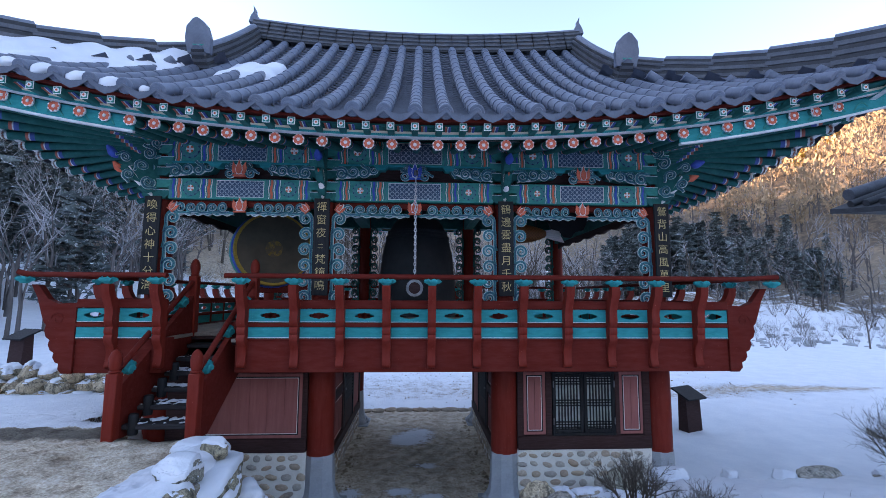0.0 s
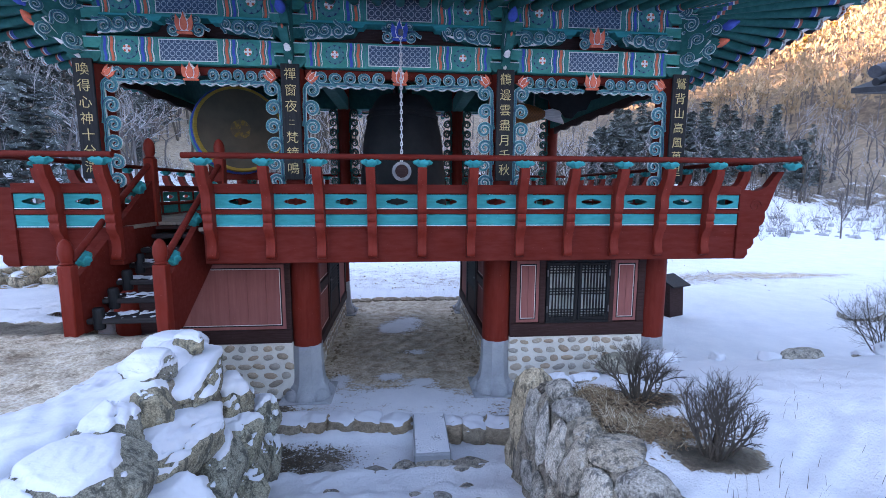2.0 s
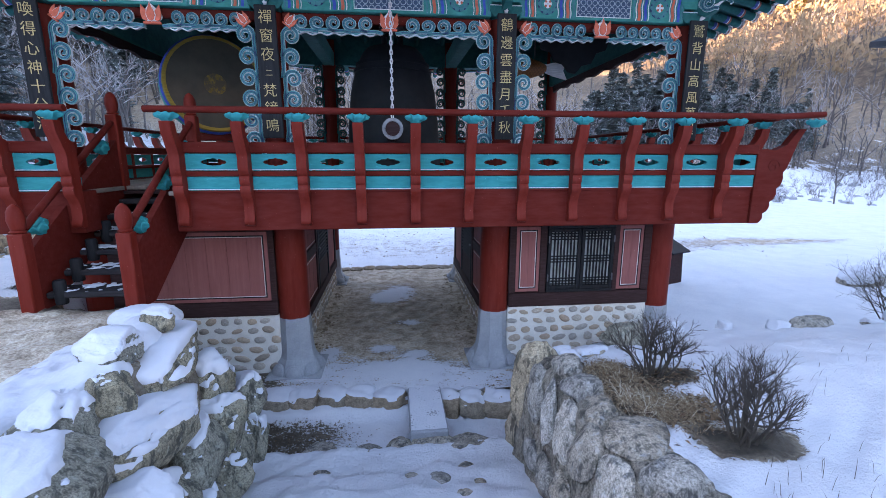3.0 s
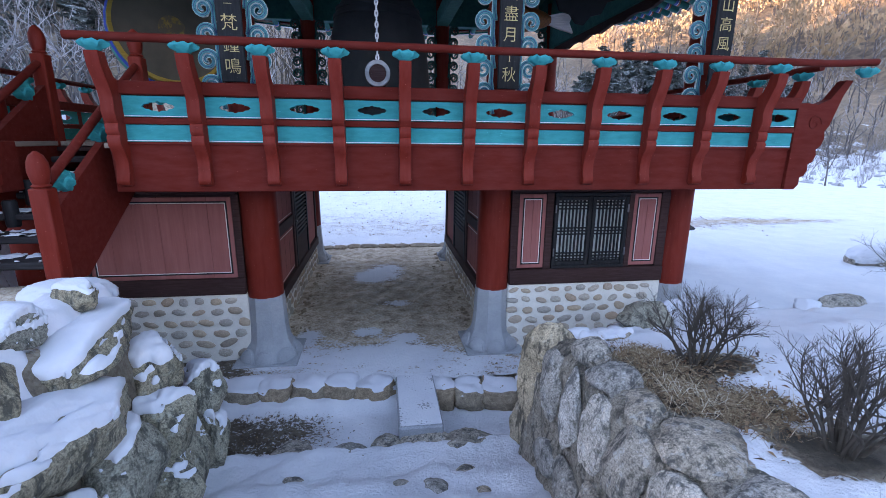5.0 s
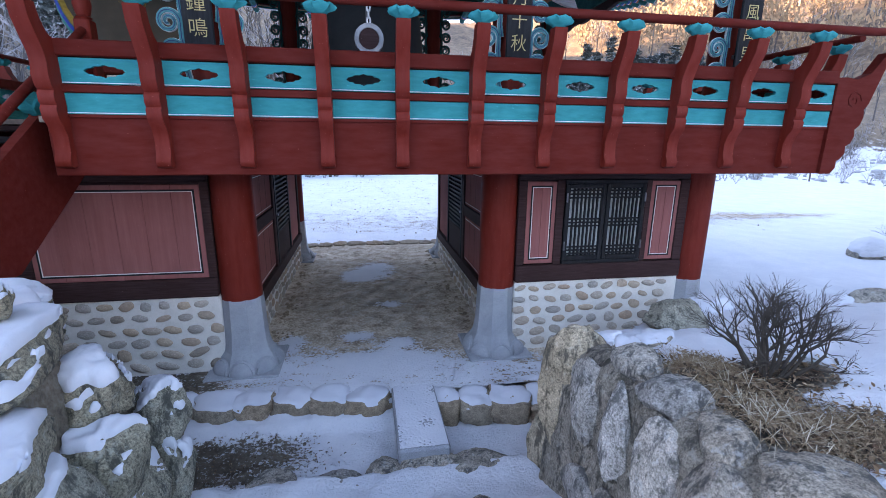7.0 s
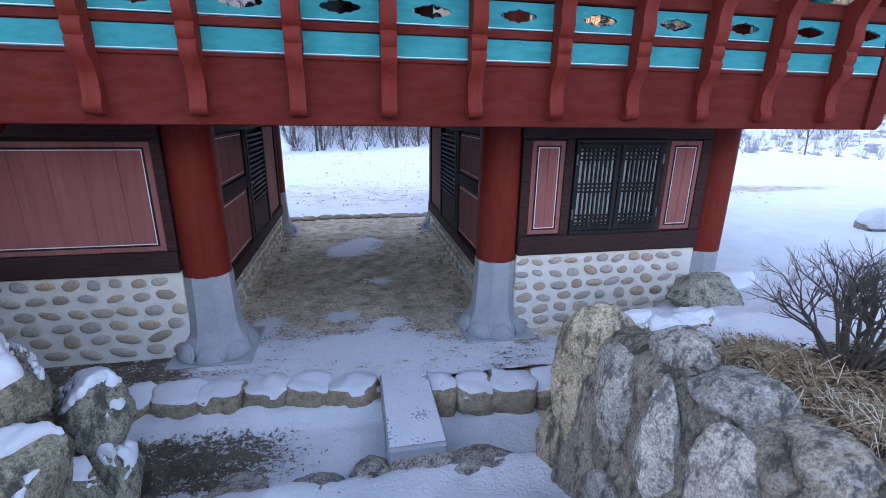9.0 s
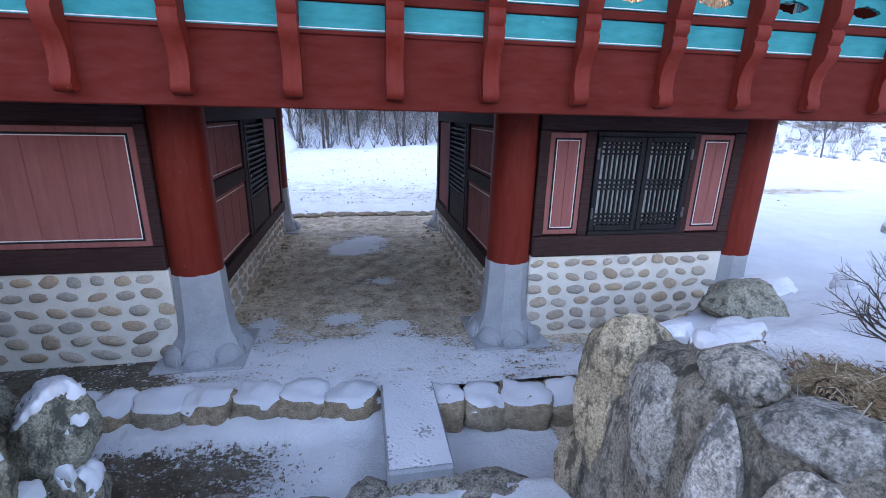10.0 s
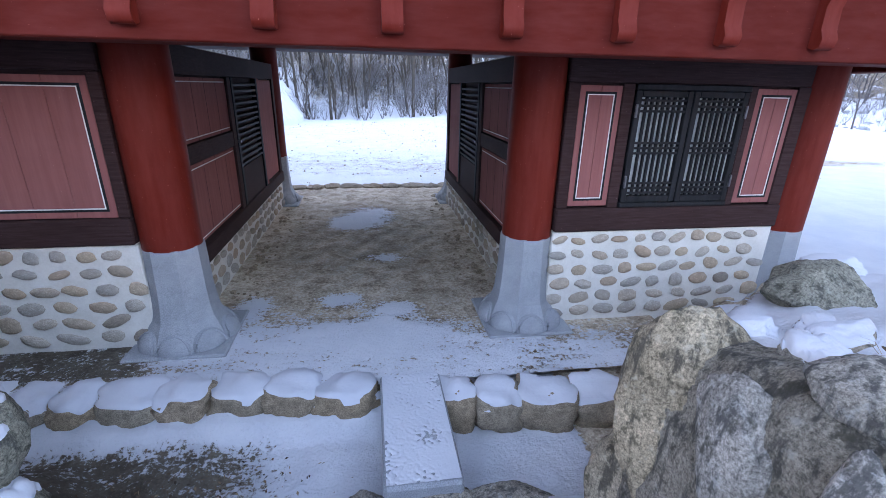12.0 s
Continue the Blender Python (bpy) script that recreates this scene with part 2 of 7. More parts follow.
def lattice_mat(name, base, line, scale):
    """Painted diaper: rings and stars in thin lines on a plain field."""
    m, nt, b = node_mat(name, 0.6)
    co = nt.nodes.new("ShaderNodeNewGeometry")
    mp = nt.nodes.new("ShaderNodeMapping")
    mp.inputs["Scale"].default_value = (scale, 0.0, scale)
    mp.inputs["Location"].default_value = (0, 0.5, 0)
    nt.links.new(co.outputs["Position"], mp.inputs[0])
    v = nt.nodes.new("ShaderNodeTexVoronoi")
    v.inputs["Randomness"].default_value = 0.0
    v.inputs["Scale"].default_value = 1.0
    nt.links.new(mp.outputs[0], v.inputs["Vector"])
    w = nt.nodes.new("ShaderNodeMath")
    w.operation = "SINE"
    mul = nt.nodes.new("ShaderNodeMath")
    mul.operation = "MULTIPLY"
    mul.inputs[1].default_value = 22.0
    nt.links.new(v.outputs["Distance"], mul.inputs[0])
    nt.links.new(mul.outputs[0], w.inputs[0])
    col = ramp(nt, w.outputs[0], [(0.62, base), (0.82, line)])
    nt.links.new(mixed(nt, tex_noise(nt, 30, 4), col, tuple(x * 0.6 for x in base)), b.inputs["Base Color"])
    return m


DIAPER = lattice_mat("diaper_navy", (0.03, 0.085, 0.165), (0.58, 0.70, 0.75), 14.0)
DIAPER_RED = lattice_mat("diaper_maroon", (0.045, 0.075, 0.13), (0.62, 0.65, 0.68), 12.0)

# ---- mesh helpers ----
class Mesh:
    """Collects faces of one part."""

    def __init__(self):
        self.v, self.f, self.mi = [], [], []

    def add(self, verts, faces, mi=0, m=None):
        o = len(self.v)
        self.v += [tuple(m @ Vector(p)) for p in verts] if m is not None else [tuple(p) for p in verts]
        self.f += [tuple(i + o for i in q) for q in faces]
        self.mi += [mi] * len(faces)
        return self

    def box(self, lo, hi, c=0.008, mi=0, m=None):
        """A box with chamfered edges."""
        (x0, y0, z0), (x1, y1, z1) = lo, hi
        c = min(c, abs(x1 - x0) / 2.2, abs(y1 - y0) / 2.2, abs(z1 - z0) / 2.2)
        vs, ix = [], {}
        for i, (x, sx) in enumerate(((x0, 1), (x1, -1))):
            for j, (y, sy) in enumerate(((y0, 1), (y1, -1))):
                for k, (z, sz) in enumerate(((z0, 1), (z1, -1))):
                    for a in range(3):
                        ix[i, j, k, a] = len(vs)
                        vs.append((x + (0 if a == 0 else sx * c), y + (0 if a == 1 else sy * c), z + (0 if a == 2 else sz * c)))
        fs = []
        for a in range(3):
            b, d = (a + 1) % 3, (a + 2) % 3
            for s in (0, 1):
                q = []
                for p, r in ((0, 0), (1, 0), (1, 1), (0, 1)):
                    key = [0, 0, 0]
                    key[a], key[b], key[d] = s, p, r
                    q.append(ix[(*key, a)])
                fs.append(tuple(q) if s else tuple(q[::-1]))
            for p in (0, 1):
                for r in (0, 1):
                    k0, k1 = [0, 0, 0], [0, 0, 0]
                    k0[b] = k1[b] = p
                    k0[d] = k1[d] = r
                    k1[a] = 1
                    q = (ix[(*k0, b)], ix[(*k1, b)], ix[(*k1, d)], ix[(*k0, d)])
                    fs.append(q if p != r else q[::-1])
        for i in (0, 1):
            for j in (0, 1):
                for k in (0, 1):
                    q = tuple(ix[i, j, k, a] for a in range(3))
                    fs.append(q if (i + j + k) % 2 else q[::-1])
        return self.add(vs, fs, mi, m)

    def prism(self, poly, a, b, axis="y", mi=0, m=None):
        """A flat outline pushed from a to b along an axis. Outline (p, q): for y (x, z), for x (y, z), for z (x, y)."""
        put = {"y": lambda p, q, d: (p, d, q), "x": lambda p, q, d: (d, p, q), "z": lambda p, q, d: (p, q, d)}[axis]
        n = len(poly)
        vs = [put(p, q, a) for p, q in poly] + [put(p, q, b) for p, q in poly]
        fs = [tuple(range(n)), tuple(range(2 * n - 1, n - 1, -1))] + [(i, i + n, (i + 1) % n + n, (i + 1) % n) for i in range(n)]
        return self.add(vs, fs, mi, m)

    def strip(self, line, w, a, b, mi=0, m=None):
        """A ribbon of changing width along a line (x, z), pushed from y=a to y=b."""
        n = len(line)
        L, Rr = [], []
        for i in range(n):
            p, q = line[max(0, i - 1)], line[min(n - 1, i + 1)]
            dx, dz = q[0] - p[0], q[1] - p[1]
            s = math.hypot(dx, dz) or 1
            h = (w[i] if isinstance(w, list) else w) / 2
            L.append((line[i][0] - dz / s * h, line[i][1] + dx / s * h))
            Rr.append((line[i][0] + dz / s * h, line[i][1] - dx / s * h))
        vs = [(p, a, q) for p, q in L] + [(p, a, q) for p, q in Rr] + [(p, b, q) for p, q in L] + [(p, b, q) for p, q in Rr]
        fs = []
        for i in range(n - 1):
            fs += [(i, n + i, n + i + 1, i + 1), (2 * n + i, 2 * n + i + 1, 3 * n + i + 1, 3 * n + i),
                   (i, i + 1, 2 * n + i + 1, 2 * n + i), (n + i, 3 * n + i, 3 * n + i + 1, n + i + 1)]
        fs += [(0, 2 * n, 3 * n, n), (n - 1, 2 * n - 1, 4 * n - 1, 3 * n - 1)]
        return self.add(vs, fs, mi, m)

    def lathe(self, prof, n=16, mi=0, m=None, cap=True):
        """Rings of (radius, z) round the z axis."""
        vs = [(r * math.cos(2 * math.pi * k / n), r * math.sin(2 * math.pi * k / n), z) for r, z in prof for k in range(n)]
        fs = [(i * n + k, i * n + (k + 1) % n, (i + 1) * n + (k + 1) % n, (i + 1) * n + k) for i in range(len(prof) - 1) for k in range(n)]
        if cap:
            fs += [tuple(range(n))[::-1], tuple((len(prof) - 1) * n + k for k in range(n))]
        return self.add(vs, fs, mi, m)

    def tube(self, pts, rad, n=8, mi=0):
        pts = [Vector(p) for p in pts]
        vs, fs = [], []
        for i, p in enumerate(pts):
            d = (pts[min(i + 1, len(pts) - 1)] - pts[max(i - 1, 0)]).normalized()
            u = d.cross(Vector((0, 0, 1)) if abs(d.z) < 0.9 else Vector((1, 0, 0))).normalized()
            w = d.cross(u)
            r = rad[i] if isinstance(rad, (list, tuple)) else rad
            vs += [p + (u * math.cos(2 * math.pi * k / n) + w * math.sin(2 * math.pi * k / n)) * r for k in range(n)]
        for i in range(len(pts) - 1):
            fs += [(i * n + k, (i + 1) * n + k, (i + 1) * n + (k + 1) % n, i * n + (k + 1) % n) for k in range(n)]
        fs += [tuple(range(n)), tuple((len(pts) - 1) * n + k for k in range(n))[::-1]]
        return self.add(vs, fs, mi)

    def data(self, name, mats, smooth=None):
        me = bpy.data.meshes.new(name)
        me.from_pydata(self.v, [], self.f)
        for m in mats if isinstance(mats, (list, tuple)) else [mats]:
            me.materials.append(m)
        if len(me.materials) > 1:
            me.polygons.foreach_set("material_index", self.mi)
        if smooth:
            me.polygons.foreach_set("use_smooth", [True] * len(self.f))
            me.set_sharp_from_angle(angle=radians(smooth))
        me.update()
        return me


def thing(name, label, category, group="", kind="", at=(0, 0, 0)):
    ob = new(name)
    ob.location = at
    ob.empty_display_size = 0.1
    return tagged(ob, label, category, group, kind)


def part(name, mesh, mats, parent=None, label="", smooth=None):
    ob = new(name, mesh.data(name, mats, smooth) if isinstance(mesh, Mesh) else mesh)
    if parent is not None:
        ob.parent = parent
        base = parent
        off = Vector((0, 0, 0))
        while base is not None:
            off += Vector(base.location)
            base = base.parent
        ob.location = -off
    if label:
        ob["label"] = label
    return ob


def piece(name, data, parent, m):
    """One of many alike pieces that share a mesh, at the world pose m; its parents stand unturned."""
    ob = new(name, data)
    ob.parent = parent
    off = Vector((0, 0, 0))
    base = parent
    while base is not None:
        off += Vector(base.location)
        base = base.parent
    ob.matrix_local = Matrix.Translation(-off) @ m
    return ob


def solo(name, mesh, mats, label, category="", kind="", group="", smooth=None):
    return tagged(part(name, mesh, mats, None, "", smooth), label, category, group, kind)


def at(x, y, z, sx=1, sy=1, sz=1, rx=0, ry=0, rz=0):
    return pose(x, y, z, rx, ry, rz) @ Matrix.Diagonal((sx, sy, sz, 1))


rng = random.Random(7)

# ---- plan of the pavilion ----
XC = -0.22                       # its middle line
COLX = (-4.02, -1.62, 1.18, 3.62)
YF, YB = 7.12, 11.62             # front and back rows of columns
UX, YUF, YUB = (-4.02, -1.60, 1.13, 3.53), 6.86, 11.88   # upper columns
FL, DECK = 0.19, 2.76            # passage floor, deck
DX0, DX1, DY0, DY1 = -4.62, 4.18, 6.12, 12.62  # deck's outer faces


def smooth_noise(x, y, s, seed=0.0):
    """Cheap rolling noise from sines, for grids."""
    return (np.sin(x * 1.7 * s + 1.3 + seed) * np.cos(y * 2.1 * s + 0.7 * seed) + 0.6 * np.sin(x * 3.9 * s - y * 2.7 * s + 2.1 * seed)
            + 0.35 * np.sin(x * 7.3 * s + y * 6.1 * s + seed * 3.3) + 0.2 * np.cos(x * 13.1 * s - y * 11.7 * s)) / 2.0


def ss(a, b, v):
    t = np.clip((v - a) / (b - a), 0, 1)
    return t * t * (3 - 2 * t)


def land(x, y):
    """Height of the ground, with the lane of steps, both terraces, the field and the hills."""
    x, y = np.asarray(x, float), np.asarray(y, float)
    lane = np.interp(y, [-40, -3, 0, 1, 1.75, 2.3, 2.85, 3.65, 5.0], [4, 2.4, 1.84, 1.63, 1.31, 1.12, 0.91, 0.62, 0.17])
    wob = 0.06 * smooth_noise(x, y, 1.3, 2.0) + 0.03 * smooth_noise(x, y, 3.1, 4.0)
    st = (lane + wob) / 0.135
    stepped = 0.135 * (np.floor(st) + ss(0.55, 1.0, st - np.floor(st)))
    lane = np.where(y < 5.2, 0.5 * lane + 0.5 * stepped, lane)
    lane = lane - 0.22 * ss(5.22, 5.42, y) + 0.12 * ss(6.02, 6.12, y)
    left = np.interp(y + 0.75 * ss(-2.85, -2.3, x) * ss(3.8, 5.0, y), [-40, -3, 0, 2, 4.8, 5.55, 6.05], [4, 2.5, 1.95, 1.78, 1.68, 1.66, 0.2])
    left = np.where(x < -3.2, left + (np.interp(y, [-40, 0, 2, 5.5, 9, 13, 30, 60], [4, 1.95, 1.78, 1.70, 1.5, 1.4, 1.5, 4]) - left) * ss(-3.45, -3.9, x), left)
    right = np.interp(y, [-40, -3, 0, 2, 3, 4.2, 4.9, 5.3, 5.7, 6.2, 6.45, 6.8, 7.4], [4, 2.4, 1.9, 1.62, 1.46, 1.42, 1.28, 1.12, 1.0, 0.88, 0.74, 0.36, 0.15])
    right = right + (0.2 - right) * ss(5.6, 6.3, y) * ss(1.9, 1.35, x)
    right = right - (right - 0.15) * 0.5 * ss(7, 14, x)
    wl = ss(-1.62, -2.05, x) * ss(6.1, 5.6, y)
    wl = np.maximum(wl, ss(-3.3, -3.8, x))
    shift = 1.35 * np.clip(y - 5.2, 0, 1.3)
    wr = ss(1.0, 1.36, x - shift)
    z = lane * (1 - wl) * (1 - wr) + left * wl + right * wr * (1 - wl)
    z = np.where((y > 6.4) & (x > -4.6) & (x < 1.4), np.minimum(z, 0.15), z)
    z = np.where((y > 6.97) & (x > 1.3) & (x < 4.2), np.minimum(z, 0.15), z)
    far = ss(13, 16, y)
    z = z + (0.1 - z) * far * ss(-6, -4, x)
    # bank behind the field, then the hills all round
    r = np.hypot(x, y)
    z = z + ss(36, 46, y) * 2.5 * ss(-60, -20, x)
    z = z + ss(14, 110, -x + y * 0.5 - 8) * 25 * ss(-40, 10, y)
    z = z + ss(50, 200, y + 0.1 * np.abs(x)) * 27
    z = z + ss(45, 200, x * 0.85 + y * 0.4) * 47 * ss(-0.15, 0.55, x / (r + 1))
    # unseen ridges behind and to the left, added to keep the valley in shade
    z = z + ss(30, 260, -y) * 55 * ss(-120, 0, x) + ss(45, 215, -x) * 70 * ss(185, 95, y)
    big = ss(20, 90, r)
    z = z + big * (3.0 * smooth_noise(x, y, 0.035, 1.0) + 1.2 * smooth_noise(x, y, 0.12, 5.0))
    near = ss(14, 7, r)
    z = z + near * (0.024 * smooth_noise(x + 0.3 * np.sin(y * 3), y, 4.3, 9.0) + 0.014 * smooth_noise(x, y + 0.2 * np.sin(x * 5), 9.5, 2.5))
    z = z + 0.015 * smooth_noise(x, y, 2.2, 7.0) * (1 - big) + 0.06 * smooth_noise(x, y, 0.5, 3.0) * ss(8, 16, r)
    return z


def axis_values(lo, hi, step, far, n):
    mid = np.arange(lo, hi + step / 2, step)
    g = np.geomspace(step, far, n)
    return np.concatenate([lo - np.cumsum(g)[::-1] * (far / np.sum(g)), mid, hi + np.cumsum(g) * (far / np.sum(g))])


def build_ground():
    xs, ys = axis_values(-4.6, 4.6, 0.055, 420, 70), axis_values(-0.5, 6.9, 0.055, 420, 80)
    X, Y = np.meshgrid(xs, ys)
    Z = land(X, Y)
    nx, ny = len(xs), len(ys)
    me = bpy.data.meshes.new("ground")
    i = np.arange(nx * ny).reshape(ny, nx)
    quads = np.stack([i[:-1, :-1], i[:-1, 1:], i[1:, 1:], i[1:, :-1]], -1).reshape(-1, 4)
    me.from_pydata(np.stack([X, Y, Z], -1).reshape(-1, 3).tolist(), [], quads.tolist())
    me.polygons.foreach_set("use_smooth", [True] * len(quads))
    # red: snow; green: dark litter; blue: brown hillside
    snow = np.full(X.shape, 0.85)
    bare_path = ss(-2.35, -2.75, X + 0.25 * (Y - 4.6)) * ss(-9, -6, X) * ss(3.4, 4.2, Y + 0.25 * X + 0.9) * ss(6.3, 5.6, Y)
    snow -= 0.75 * bare_path
    gutter = ss(-0.15, -1.25, X) * ss(5.40, 5.55, Y) * ss(6.15, 6.0, Y)
    snow -= 0.44 * gutter
    front = ss(-1.3, -1.9, X + 0.6 * (Y - 6.5)) * ss(6.3, 6.45, Y) * ss(7.5, 7.2, Y) * ss(-4.9, -4.4, X)
    snow -= 0.55 * front
    straw = np.maximum(ss(1.0, 0.6, np.hypot((X - 1.48) / 0.34, (Y - 3.95) / 0.52)), ss(1.0, 0.6, np.hypot((X - 1.66) / 0.2, (Y - 3.55) / 0.3)))
    soil = np.maximum(ss(1.0, 0.5, np.hypot((X - 1.86) / 0.42, (Y - 4.12) / 0.24)), ss(1.0, 0.5, np.hypot((X - 1.88) / 0.42, (Y - 3.22) / 0.24)))
    snow -= 0.62 * straw + 0.7 * soil * (1 - straw)
    snow -= 0.6 * ss(1.0, 0.6, np.hypot((X - 2.9) / 0.6, (Y - 2.2) / 0.4))
    edge = 1.35 * np.clip(Y - 5.2, 0, 1.3)
    snow -= 0.7 * ss(1.15, 1.3, X) * ss(1.50, 1.25, X - edge) * ss(5.3, 5.6, Y) * ss(7.3, 6.9, Y)
    bank = ss(0.95, 1.1, X) * ss(1.42, 1.3, X) * ss(4.75, 4.5, Y) * ss(0.9, 1.3, Y)
    snow -= 0.8 * bank
    snow -= 0.10 * ss(14, 15, X * 0.15 + Y) * ss(19, 17, X * 0.15 + Y)
    snow -= 0.17 * ss(13, 15, Y) * ss(38, 34, Y) * ss(16, 10, np.abs(X))
    track = np.exp(-((Y - 15.43 - 0.105 * (X - 10.59)) / 0.35) ** 2) * ss(7.6, 9.6, X) * ss(60, 40, X)
    rut = np.exp(-((Y - 11.57 - -4.389 * (X - 10.88)) / 0.3) ** 2) * ss(10.4, 11.4, X) * ss(17.2, 14.2, X)
    snow -= 0.42 * track + 0.4 * rut
    rr = np.hypot(X, Y)
    snow -= 0.38 * ss(36, 42, Y) * ss(30, 45, rr)
    snow -= 0.8 * ss(-2.15, -1.98, X) * ss(-1.66, -1.75, X) * ss(5.8, 5.4, Y) * ss(1.3, 1.9, Y)
    snow -= 0.22 * ss(12, 30, -X + Y * 0.5 - 8) * ss(20, 40, rr)
    lit = 0.75 * ss(-2.15, -1.98, X) * ss(-1.66, -1.75, X) * ss(5.8, 5.4, Y) * ss(1.3, 1.9, Y) + 0.3 * front + 0.4 * bank + 0.95 * soil + 0.8 * straw + 0.85 * np.maximum(gutter, front)
    hill = np.maximum(ss(45, 90, X * 0.9 + Y * 0.35) * ss(0, 25, X), 0.85 * ss(30, 55, rr))
    snow = snow - ss(45, 100, X * 0.9 + Y * 0.35) * ss(0, 25, X) * 0.55
    col = me.color_attributes.new("cover", "FLOAT_COLOR", "POINT")
    col.data.foreach_set("color", np.stack([np.clip(snow, 0, 1), lit, hill, np.ones(X.shape)], -1).reshape(-1).astype(np.float32))
    me.materials.append(GROUND)
    me.update()
    return tagged(new("ground", me), "snow-covered ground with bare earth patches and hillsides", "ground", kind="structure")


build_ground()

# passage floor of beaten earth and the bare porch in front of it
def build_floor():
    m = Mesh()
    n, nx = 70, 90
    xs, ys = np.linspace(-4.3, 2.4, nx), np.linspace(6.3, 12.9, n)
    X, Y = np.meshgrid(xs, ys)
    Z = FL + 0.008 * smooth_noise(X, Y, 2.5) - 0.03 * ss(6.6, 6.2, Y)
    i = np.arange(nx * n).reshape(n, nx)
    m.v = np.stack([X, Y, Z], -1).reshape(-1, 3).tolist()
    m.f = np.stack([i[:-1, :-1], i[:-1, 1:], i[1:, 1:], i[1:, :-1]], -1).reshape(-1, 4).tolist()
    m.mi = [0] * len(m.f)
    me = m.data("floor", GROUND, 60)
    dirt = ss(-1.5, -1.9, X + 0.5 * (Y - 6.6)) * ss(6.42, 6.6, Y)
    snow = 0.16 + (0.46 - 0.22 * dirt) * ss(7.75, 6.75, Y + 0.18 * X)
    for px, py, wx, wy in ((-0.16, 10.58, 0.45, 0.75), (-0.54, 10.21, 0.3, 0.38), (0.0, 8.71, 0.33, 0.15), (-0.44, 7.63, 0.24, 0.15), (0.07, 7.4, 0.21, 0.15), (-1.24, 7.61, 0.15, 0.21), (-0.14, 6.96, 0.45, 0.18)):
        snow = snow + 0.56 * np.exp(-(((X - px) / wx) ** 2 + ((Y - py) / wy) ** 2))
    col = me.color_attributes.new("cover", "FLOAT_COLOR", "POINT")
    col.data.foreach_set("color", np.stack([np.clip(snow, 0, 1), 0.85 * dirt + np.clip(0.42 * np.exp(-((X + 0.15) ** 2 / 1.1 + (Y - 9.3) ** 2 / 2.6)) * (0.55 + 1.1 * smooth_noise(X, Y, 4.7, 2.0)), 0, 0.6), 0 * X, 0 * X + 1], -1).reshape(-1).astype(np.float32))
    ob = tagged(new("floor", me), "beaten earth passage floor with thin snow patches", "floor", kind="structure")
    return ob


floor = build_floor()


# ---- columns ----
def column_base_mesh():
    m = Mesh()
    prof = [(0.335, 0.0), (0.335, 0.03), (0.315, 0.08), (0.285, 0.15), (0.258, 0.20), (0.242, 0.27), (0.228, 0.42), (0.216, 0.76), (0.212, 0.775)]
    m.lathe(prof, 8, m=pose(0, 0, 0, 0, 0, 22.5))
    return m.data("stone_base", GRANITE)


def petal_mesh():
    """A broad low lobe with a raised rim line, one of eight round the foot."""
    m = Mesh()
    n, rings = 12, 6
    vs, fs = [], []
    for j in range(rings + 1):
        q = j / rings
        for i in range(n + 1):
            a = math.pi * i / n
            x = 0.132 * q * math.cos(a)
            z = 0.165 * q * math.sin(a)
            vs.append((x, -0.326 + 0.42 * z * z / 0.165 + 0.9 * x * x - 0.052 * math.sqrt(max(0, 1 - q * q)), z))
    for j in range(rings):
        fs += [(j * (n + 1) + i, j * (n + 1) + i + 1, (j + 1) * (n + 1) + i + 1, (j + 1) * (n + 1) + i) for i in range(n)]
    m.add(vs, [f[::-1] for f in fs])
    m.tube([(0.118 * math.cos(a), -0.352 + 0.42 * 0.13 * math.sin(a) ** 2 + 0.013, 0.145 * math.sin(a)) for a in [math.pi * k / 12 for k in range(13)]], 0.012, 5)
    return m.data("petal", GRANITE, 70)


def shaft_mesh(z0, z1, r0, r1, mat):
    m = Mesh()
    m.lathe([(r0, z0), (r0 * 1.005, z0 + (z1 - z0) * 0.4), (r1, z1)], 24)
    return m.data("shaft", mat, 40)


BASE, PETAL = column_base_mesh(), petal_mesh()
LOW_SHAFT = shaft_mesh(0.77, 2.46, 0.205, 0.2, RED_UP)
UP_SHAFT = shaft_mesh(2.57, 5.45, 0.16, 0.155, RED_UP)
PADM = Mesh().box((-0.37, -0.37, -0.05), (0.37, 0.37, 0.02), 0.012).data("plinth", GRANITE)
for y, cols in ((YF, COLX), (YB, (-4.02, -1.74, 1.42, 3.66))):
    for k, x in enumerate(cols):
        c = thing("column", "round red column on an octagonal granite base with lotus petals", "column", "pavilion columns", at=(x, y, FL))
        piece("plinth", PADM, c, at(x, y, FL + 0.0))
        b = piece("stone_base", BASE, c, at(x, y, FL + 0.02))
        for j in range(8):
            piece("petal", PETAL, c, at(x, y, FL + 0.022, 1, 1, 0.84, rz=45 * j))
        piece("lower_shaft", LOW_SHAFT, c, at(x, y, FL + 0.02))
        piece("upper_shaft", UP_SHAFT, c, at(UX[k], YUF if y == YF else YUB, FL))


